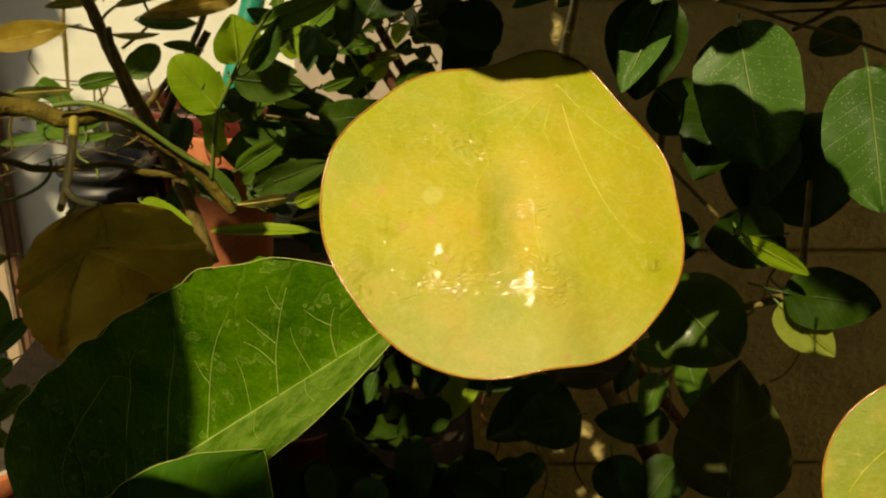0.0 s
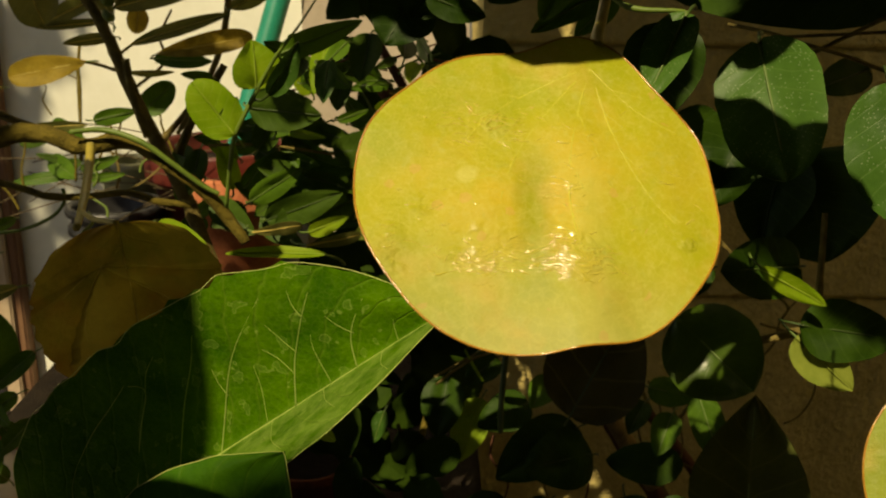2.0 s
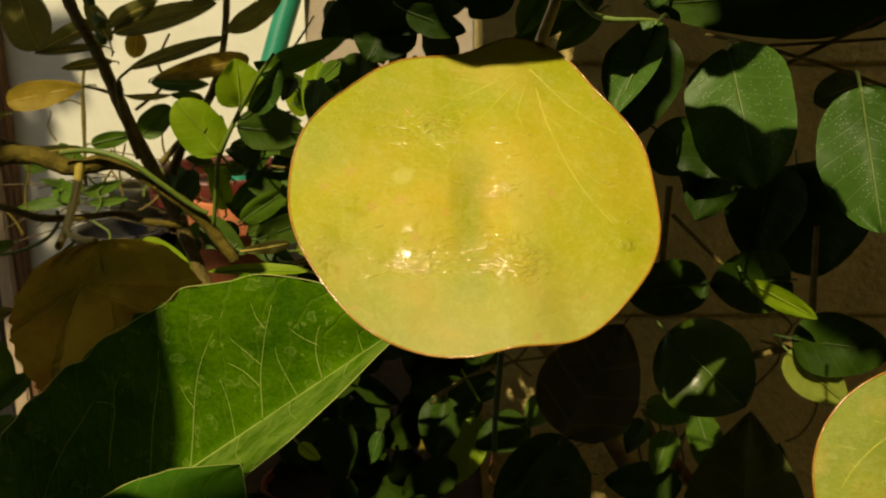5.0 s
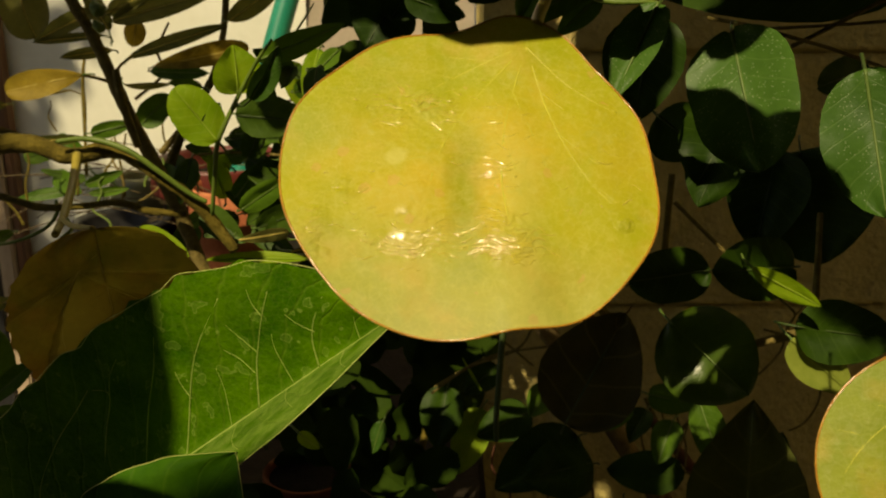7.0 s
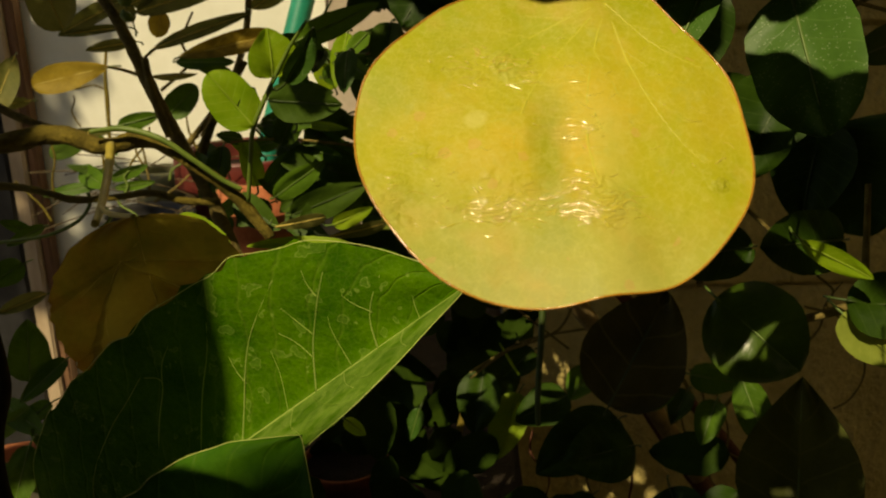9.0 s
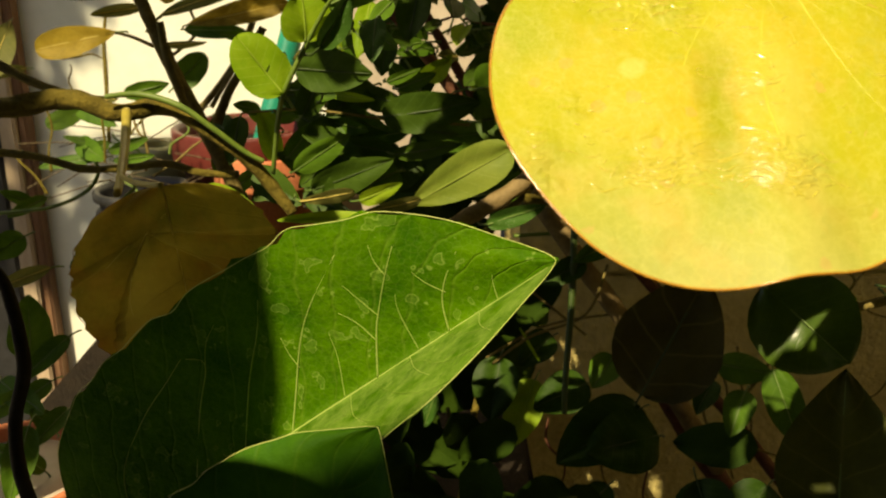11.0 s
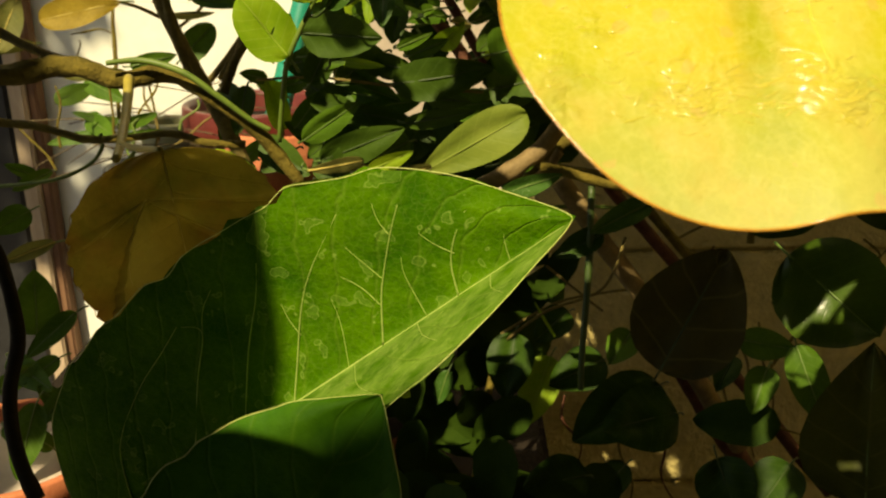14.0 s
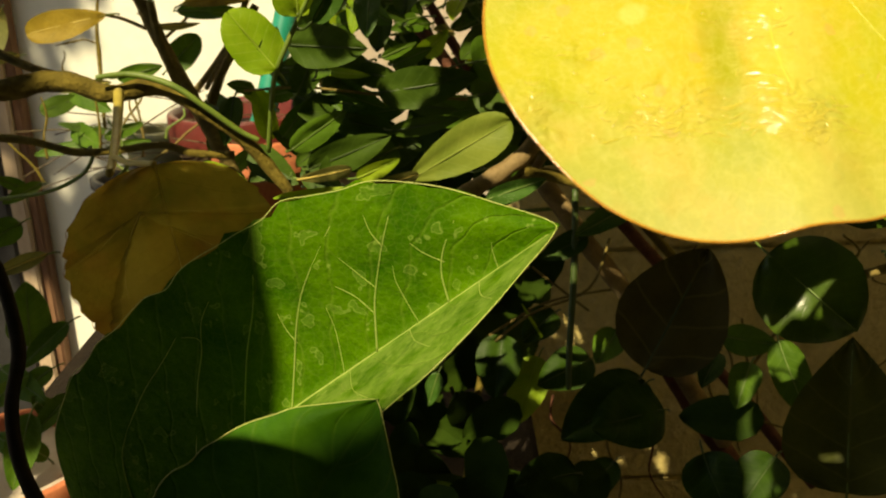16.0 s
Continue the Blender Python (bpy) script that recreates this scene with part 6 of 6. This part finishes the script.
def flower_pot(place, radius, height, material, label, soil=None):
    soil = soil or M_SOIL_SHADE
    x, y, z = place
    top = thing("flower_pot", (x, y, z), label, "flower pot", "flower pots")
    r, h = radius, height
    wall_run = [(r * 0.68, 0), (r * 0.70, 0.004), (r * 0.88, h * 0.80), (r * 0.90, h * 0.80), (r * 0.99, h * 0.805), (r, h * 0.82), (r * 1.0, h * 0.985), (r * 0.985, h), (r * 0.92, h), (r * 0.90, h * 0.97), (r * 0.84, h * 0.80), (r * 0.83, h * 0.78)]
    part("body", lathe(wall_run, (x, y, z)), material, top)
    part("soil", lathe([(0.0005, h * 0.86), (r * 0.5, h * 0.87), (r * 0.875, h * 0.865), (r * 0.876, h * 0.85)], (x, y, z)), soil, top, "dark potting soil" if soil is M_SOIL_SHADE else "pale dry litter")
    return top


flower_pot((-0.212, 0.906, 0.272), 0.07, 0.149, M_REDPLASTIC, "dark red plastic flower pot behind the shrub")
flower_pot((-0.179, 0.821, 0.272), 0.046, 0.143, M_TERRA, "sunlit orange terracotta pot half hidden by leaves")
flower_pot((-0.262, 0.462, 0.262), 0.052, 0.062, M_TERRA, "low orange terracotta pot among leaves", M_BEIGE)
flower_pot((-0.083, 0.522, 0.272), 0.028, 0.030, M_SHADETERRA, "brown-orange terracotta bowl low in the shade")

black_pot = thing("black_pot", (-0.30, 0.86, 0.272), "small black plastic nursery pot with ridged rim", "flower pot", "flower pots")
part("body", lathe([(0.030, 0.0), (0.032, 0.003), (0.040, 0.075), (0.044, 0.076), (0.044, 0.082), (0.040, 0.084), (0.040, 0.092), (0.045, 0.094), (0.045, 0.101), (0.041, 0.102), (0.038, 0.096), (0.034, 0.05), (0.002, 0.05)], (-0.30, 0.86, 0.272)), M_BLACK, black_pot)
part("soil", lathe([(0.0005, 0.082), (0.02, 0.083), (0.0375, 0.081), (0.0376, 0.078)], (-0.30, 0.86, 0.272)), M_SOIL_SHADE, black_pot, "dark potting soil")


pale_jar = thing("plastic_jar", (-0.307, 0.94, 0.272), "pale yellow translucent plastic jar standing by the pots", "jar")
part("body", lathe([(0.026, 0), (0.029, 0.003), (0.029, 0.118), (0.027, 0.124), (0.024, 0.126), (0.023, 0.122), (0.025, 0.02), (0.002, 0.015)], (-0.307, 0.94, 0.272)), M_PALE, pale_jar)

tagged(part("wooden_post", box((-0.487, 0.992, 0.0), (-0.470, 1.019, 2.1), 0.002), M_WOODP, None, smooth=False), "pale wooden door post beside a dark doorway", "post", "door posts")
tagged(part("wooden_post", box((-0.471, 0.999, 0.0), (-0.460, 1.019, 2.1), 0.002), M_WOODB, None, smooth=False), "narrow brown wooden strip beside a door post", "post", "door posts")
# black slab before the wall: the doorway's darkness as a colour
tagged(part("dark_doorway", box((-1.296, 1.002, 0.0), (-0.496, 1.018, 2.0)), M_BLACK, None, smooth=False), "black slab standing in for a dark doorway", "door", kind="structure")
teal_pole = thing("garden_stake", (-0.212, 0.887, 0.0), "teal plastic-coated plant stake leaning behind the leaves", "stake")
part("rod", tube([(-0.212, 0.887, 0.357), (-0.199, 0.899, 0.396), (-0.161, 0.938, 0.533), (-0.143, 0.955, 0.593), (-0.122, 0.978, 0.672)], [0.011] * 5, 12), M_TEAL, teal_pole)

straw = bmesh.new()
rng = random.Random(4)
for k in range(22):
    x, z = rng.uniform(-0.36, -0.20), rng.uniform(-0.02, 0.05)
    a = Vector((x, 0.84 + rng.uniform(-0.05, 0.05), 0.40 + z))
    way = Vector((rng.uniform(0.03, 0.11), rng.uniform(-0.02, 0.02), rng.uniform(-0.02, 0.045)))
    tube([a - way * 0.5, a, a + way * 0.5 + Vector((0, 0, -0.004))], [0.0005, 0.0006, 0.0004], 4, into=straw)
tagged(part("dry_straw", straw, M_STRAW, None), "loose dry straw and thin twigs by the pots", "straw", kind="stuff")

# ---- foliage behind, and unseen shading leaves above ----
rng = random.Random(11)
SUNLIT = []  # places that the sun reaches: centimetres as for at(), and how wide the opening over them is


def free(x, y, z, r):
    SUNLIT.append((at(x, y, z), r / 100))


# sun on the large leaves before the eye
for spot in ((0.5, 13.8, 0.6, 4.0), (6.6, 13.3, -3.2, 2.4), (-2.2, 20.5, -1.9, 1.5), (-3.4, 21.5, -2.2, 1.7), (-1.2, 19.8, -1.6, 1.2), (-4.6, 22.5, -2.6, 1.6), 
             (-1.9, 19.3, -3.1, 1.4), (-3.2, 20.9, -3.4, 1.2), (-4.5, 22.0, -3.7, 1.1),
             (-5.3, 21.9, -1.8, 0.5), (-5.7, 22.2, -3.2, 0.6), (-5.9, 22.6, -4.4, 0.6), (-5.9, 22.9, -5.3, 0.5), (-4.9, 22.2, -4.9, 0.7),
             (-4.3, 18.9, -5.2, 0.8), (-4.8, 18.9, -6.4, 0.9), (-5.6, 18.9, -6.2, 0.6), (-5.6, 18.9, -7.4, 0.8), (-4.7, 18.9, -7.6, 0.8), (1.8, 16.0, 3.8, 0.4)):
    free(*spot)
# sun on the branch, brown leaf and shoots
for spot in ((-8.8, 35.4, 4.2, 2.0), (-7.4, 34.6, 5.6, 1.7), (-2.6, 36.7, 0.3, 1.3), (-1.1, 36.4, 1.1, 1.3), (1.6, 55.5, -11.5, 0.3), (-10.5, 39.8, 2.2, 1.5), (-13.0, 39.5, 3.0, 1.2), 
             (-4.0, 43.0, 3.2, 1.0), (-7.0, 43.5, 2.0, 0.8), (0.5, 43.0, 4.0, 0.8), (-8.6, 34.0, -1.0, 1.2), (-21.0, 53.5, 8.5, 1.6), (-5.6, 33.0, -0.7, 1.0), 
             (2.5, 41.0, 0.8, 1.0), (-0.6, 42.3, 0.1, 0.7), (0.7, 42.3, 1.0, 0.6), (-8.3, 50.0, 7.6, 1.3), (-6.7, 50.0, 6.2, 1.0), (-3.6, 50.0, 7.6, 0.8), (-16.5, 39.5, 3.2, 0.6)):
    free(*spot)
# sun on the leaves before the cement wall
for spot in ((4.8, 24.0, 4.8, 1.6), (7.6, 22.8, 4.0, 1.3), (10.6, 22.6, 2.0, 1.7), (12.3, 35.0, -1.9, 0.6), (13.9, 36.4, -4.7, 0.6),
             (10.1, 36.4, -5.2, 0.4), (10.2, 36.4, -4.9, 0.7), (7.3, 29.6, 7.7, 0.7), (12.1, 38.6, -10.0, 0.3), (12.1, 38.6, -10.4, 0.2), (6.0, 55.0, -6.0, 0.3)):
    free(*spot)


for x in (-0.33, -0.28, -0.23, -0.17, -0.11):
    for z in (0.30, 0.38, 0.46, 0.52, 0.58, 0.64):
        if x > -0.25 or z > 0.42:
            SUNLIT.append((Vector((x, 1.02, z)), 0.04))
SUNLIT.append((Vector((-0.165, 0.77, 0.39)), 0.02))
SUNLIT.append((Vector((-0.225, 0.37, 0.35)), 0.045))


def shaded(places, r):
    """Whether a leaf of that radius at a place would stand between the sun and one of the sunlit places."""
    for p, opening in SUNLIT:
        d = places - p
        s = d.dot(SUN)
        if s > 0 and (d - SUN * s).length < opening + r:
            return True
    return False


def loose_leaf(bm, place, length, width, way, face, seed):
    along = way.normalized()
    face = (face - along * face.dot(along)).normalized()
    fr = (place - along * length / 2, along, along.cross(face), face, length)
    blade(fr, "ovate", width * 100, 14, 0.06, 0.1, seed, 6, 4, into=bm)


back, screen = bmesh.new(), bmesh.new()
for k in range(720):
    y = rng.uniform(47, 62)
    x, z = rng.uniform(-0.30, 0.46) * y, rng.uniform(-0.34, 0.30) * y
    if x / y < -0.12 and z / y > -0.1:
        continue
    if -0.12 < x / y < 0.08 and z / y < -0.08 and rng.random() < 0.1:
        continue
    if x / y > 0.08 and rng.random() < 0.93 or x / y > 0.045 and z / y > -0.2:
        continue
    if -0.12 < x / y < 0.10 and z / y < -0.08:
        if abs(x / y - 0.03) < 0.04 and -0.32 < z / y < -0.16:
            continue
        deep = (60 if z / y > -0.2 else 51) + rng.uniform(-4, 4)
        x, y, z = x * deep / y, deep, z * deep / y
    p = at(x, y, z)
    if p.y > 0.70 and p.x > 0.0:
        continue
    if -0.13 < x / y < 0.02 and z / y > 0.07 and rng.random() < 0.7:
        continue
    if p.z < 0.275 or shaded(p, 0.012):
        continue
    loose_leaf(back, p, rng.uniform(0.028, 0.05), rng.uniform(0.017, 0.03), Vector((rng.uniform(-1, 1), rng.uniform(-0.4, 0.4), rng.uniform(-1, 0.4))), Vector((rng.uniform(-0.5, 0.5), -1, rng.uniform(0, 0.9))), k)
tagged(part("shrub_foliage", back, M_DEEPSHADE, None), "dense leaves deep inside the shrub, darkened for the shade there", "foliage", kind="stuff")
# leaves out of view, added only to keep sun and sky off what lies below
for k in range(2600):
    p = at(rng.uniform(-10, 12), rng.uniform(44, 64), rng.uniform(-22, -4)) + SUN * rng.uniform(0.42, 0.8)
    q = (BASE.inverted() @ p) * 100
    r = rng.uniform(0.018, 0.028)
    if q.z < 0.36 * max(q.y, 0) + 5 or q.length < 12 or shaded(p, r):
        continue
    loose_leaf(screen, p, r * 2.2, r * 1.5, Vector((rng.uniform(-1, 1), rng.uniform(-1, 1), rng.uniform(-0.6, 0.2))), SUN + Vector((rng.uniform(-0.4, 0.4), rng.uniform(-0.4, 0.4), 0)), k)
placed = 0
for k in range(9000):
    if placed > 1500:
        break
    tx, ty, tz = rng.uniform(-26, 42), rng.uniform(16, 68), rng.uniform(-20, 18)
    p = at(tx, ty, tz) + SUN * rng.uniform(0.16, 0.5)
    q = (BASE.inverted() @ p) * 100
    if q.z < 0.36 * max(q.y, 0) + 5 or q.length < 9:
        continue
    r = rng.uniform(0.016, 0.026)
    if shaded(p, r * 1.0):
        continue
    loose_leaf(screen, p, r * 2.2, r * 1.5, Vector((rng.uniform(-1, 1), rng.uniform(-1, 1), rng.uniform(-0.6, 0.2))), SUN + Vector((rng.uniform(-0.5, 0.5), rng.uniform(-0.5, 0.5), 0)), k)
    placed += 1
for k in range(26000):
    p = Vector((rng.uniform(-0.9, 1.0), rng.uniform(-0.8, 1.0), EYE + rng.uniform(-0.35, 0.75)))
    q = (BASE.inverted() @ p) * 100
    r = rng.uniform(0.025, 0.045)
    if p.x < -0.34 or p.x > 0.42 or (p.x > 0.22 and p.y > 0.0) or ((p.x - 0.04) / 0.5) ** 2 + ((p.y + 0.2) / 0.62) ** 2 + ((p.z - EYE - 0.1) / 0.68) ** 2 > 1 or (p.z < EYE + 0.24 and p.y > -0.22) or (p.x < -0.16 and p.y > 0.22) or p.y > 0.3:
        continue
    if q.z < 0.36 * max(q.y, 0) + 7 and q.y > -18 or shaded(p, r * 1.0):
        continue
    loose_leaf(screen, p, r * 2.2, r * 1.5, Vector((rng.uniform(-1, 1), rng.uniform(-1, 1), rng.uniform(-0.6, 0.2))), Vector((rng.uniform(-0.5, 0.5), rng.uniform(-0.5, 0.5), 1)), k)
for k in range(24000):
    p = Vector((rng.uniform(-0.6, 0.6), rng.uniform(-0.5, 0.0), EYE + rng.uniform(-0.35, 0.55)))
    q = (BASE.inverted() @ p) * 100
    r = rng.uniform(0.028, 0.045)
    if q.length < 20 or q.y > -3 or (p - Vector((0, 0, EYE))).length > 0.62 or shaded(p, r):
        continue
    loose_leaf(screen, p, r * 2.2, r * 1.5, Vector((rng.uniform(-1, 1), rng.uniform(-1, 1), rng.uniform(-0.6, 0.2))), -p + Vector((0, 0.2, EYE + rng.uniform(-0.2, 0.2))), k)
for k in range(220):
    p = Vector((rng.uniform(0.0, 0.5), 0.72, rng.uniform(0.52, 0.85))) + SUN * rng.uniform(0.5, 0.9)
    q = (BASE.inverted() @ p) * 100
    if q.z < 0.36 * max(q.y, 0) + 5 or q.length < 12 or shaded(p, 0.025):
        continue
    loose_leaf(screen, p, 0.06, 0.042, Vector((rng.uniform(-1, 1), rng.uniform(-1, 1), rng.uniform(-0.6, 0.2))), SUN, k)
for k in range(1350):
    # unseen leaves added to shade the wall's left and its foot
    z = rng.uniform(0.20, 0.85)
    edge = -0.46 if z > 0.548 else -0.345 if z > 0.53 else -0.345 - 0.69 * (0.53 - z) if z > 0.43 else -0.42 if z > 0.385 else -0.21
    p = Vector((rng.uniform(-0.66, edge - 0.012), 1.02, z)) + SUN * rng.uniform(1.6, 1.9)
    loose_leaf(screen, p, 0.028, 0.022, Vector((rng.uniform(-1, 1), rng.uniform(-1, 1), rng.uniform(-0.6, 0.2))), SUN, k)
# single unseen leaves added to throw set shadows on the leaves below: where the shadow lies, how far up the sun's line
# the leaf is, its length, width and lie
ACROSS, UPRIGHT = at(1, 0, 0) - at(0, 0, 0), at(0, 0, 1) - at(0, 0, 0)
SLANT, BLUNT_EDGE = at(-6.0, 21.79, -1.07) - at(-6.5, 23.2, -5.44), at(-3.96, 18.95, -4.24) - at(-7.48, 18.95, -5.27)
for x, y, z, d, long, wide, lie in (
    (7.15, 23.0, 4.95, 0.15, 0.019, 0.009, ACROSS),
    (6.0, 23.0, 1.95, 0.15, 0.042, 0.036, ACROSS),
    (7.9, 22.5, 1.0, 0.15, 0.036, 0.028, ACROSS),
    (8.25, 36.9, -4.4, 0.28, 0.034, 0.010, UPRIGHT),
    (8.88, 36.9, -3.67, 0.20, 0.024, 0.016, UPRIGHT),
    (10.07, 36.6, -3.91, 0.20, 0.036, 0.012, ACROSS),
    (12.2, 38.3, -12.4, 0.34, 0.050, 0.022, ACROSS),
    (10.0, 38.3, -11.2, 0.33, 0.026, 0.022, ACROSS),
    (-7.4, 18.9, -6.4, 0.24, 0.060, 0.030, BLUNT_EDGE),
    (-8.0, 23.1, -3.2, 0.55, 0.12, 0.040, SLANT),
    (-11.2, 24.2, -4.0, 0.56, 0.12, 0.050, SLANT),
    (1.15, 15.1, 3.35, 0.10, 0.028, 0.016, ACROSS),
):
    loose_leaf(screen, at(x, y, z) + SUN * d, long, wide, lie, SUN, x)
for i in range(7):
    for k in range(6):
        # small unseen leaves added high up as a screen that lets a part of the sun through
        x = -6.9 + 0.75 * i
        p = at(x + 0.12 * math.sin(7 * k + i), 18.9, -5.0 + 0.29 * (x + 3.96) - 0.75 * k + 0.12 * math.sin(5 * i + k)) + SUN * (1.66 + 0.02 * ((3 * i + 5 * k) % 7))
        loose_leaf(screen, p, 0.0112, 0.0102, ACROSS, SUN, i + k)
for x in (-2.2, -0.2, 1.8, 3.8, 5.8, 7.8):
    for z in (-2.5, -4.5, -6.5, -8.5, -10.5, -12.5):
        for y, d in ((50.0, 0.40), (51.0, 0.44), (50.0, 0.48)):
            if not shaded(at(x, y, z) + SUN * d, 0.014):
                loose_leaf(screen, at(x, y, z) + SUN * d, 0.032, 0.026, ACROSS, SUN, x)
                break
for i in range(13):
    for k in range(14):
        p = at(-3.0 + 0.9 * i, 50.0, -2.0 - 0.9 * k) + SUN * (0.41 + 0.01 * ((i * 5 + k * 3) % 7))
        if not shaded(p, 0.004):
            loose_leaf(screen, p, 0.020, 0.018, ACROSS, SUN, i + k)
# unseen limbs added to carry the shading leaves
for k, (x, y, lean) in enumerate(((0.38, 0.32, -0.18), (0.42, 0.40, -0.10), (-0.42, -0.30, 0.04), (0.34, -0.34, -0.14), (0.02, -0.48, 0.02))):
    run = [Vector((x, y, 0.0)), Vector((x + lean * 0.15, y - 0.03, 0.3)), Vector((x + lean * 0.6, y - 0.10 * (y > 0), EYE + 0.28)), Vector((x + lean * 1.3, y - 0.25 * (y > 0), EYE + 0.55))]
    part("limb", tube(run, [0.011, 0.009, 0.007, 0.003], 8, 0.15, k), M_BARK, broadleaf_shrub)
tagged(part("shrub_crown", screen, M_SCREEN, None), "unseen leaves added above and behind the eye to block sun and sky", "foliage", kind="stuff")
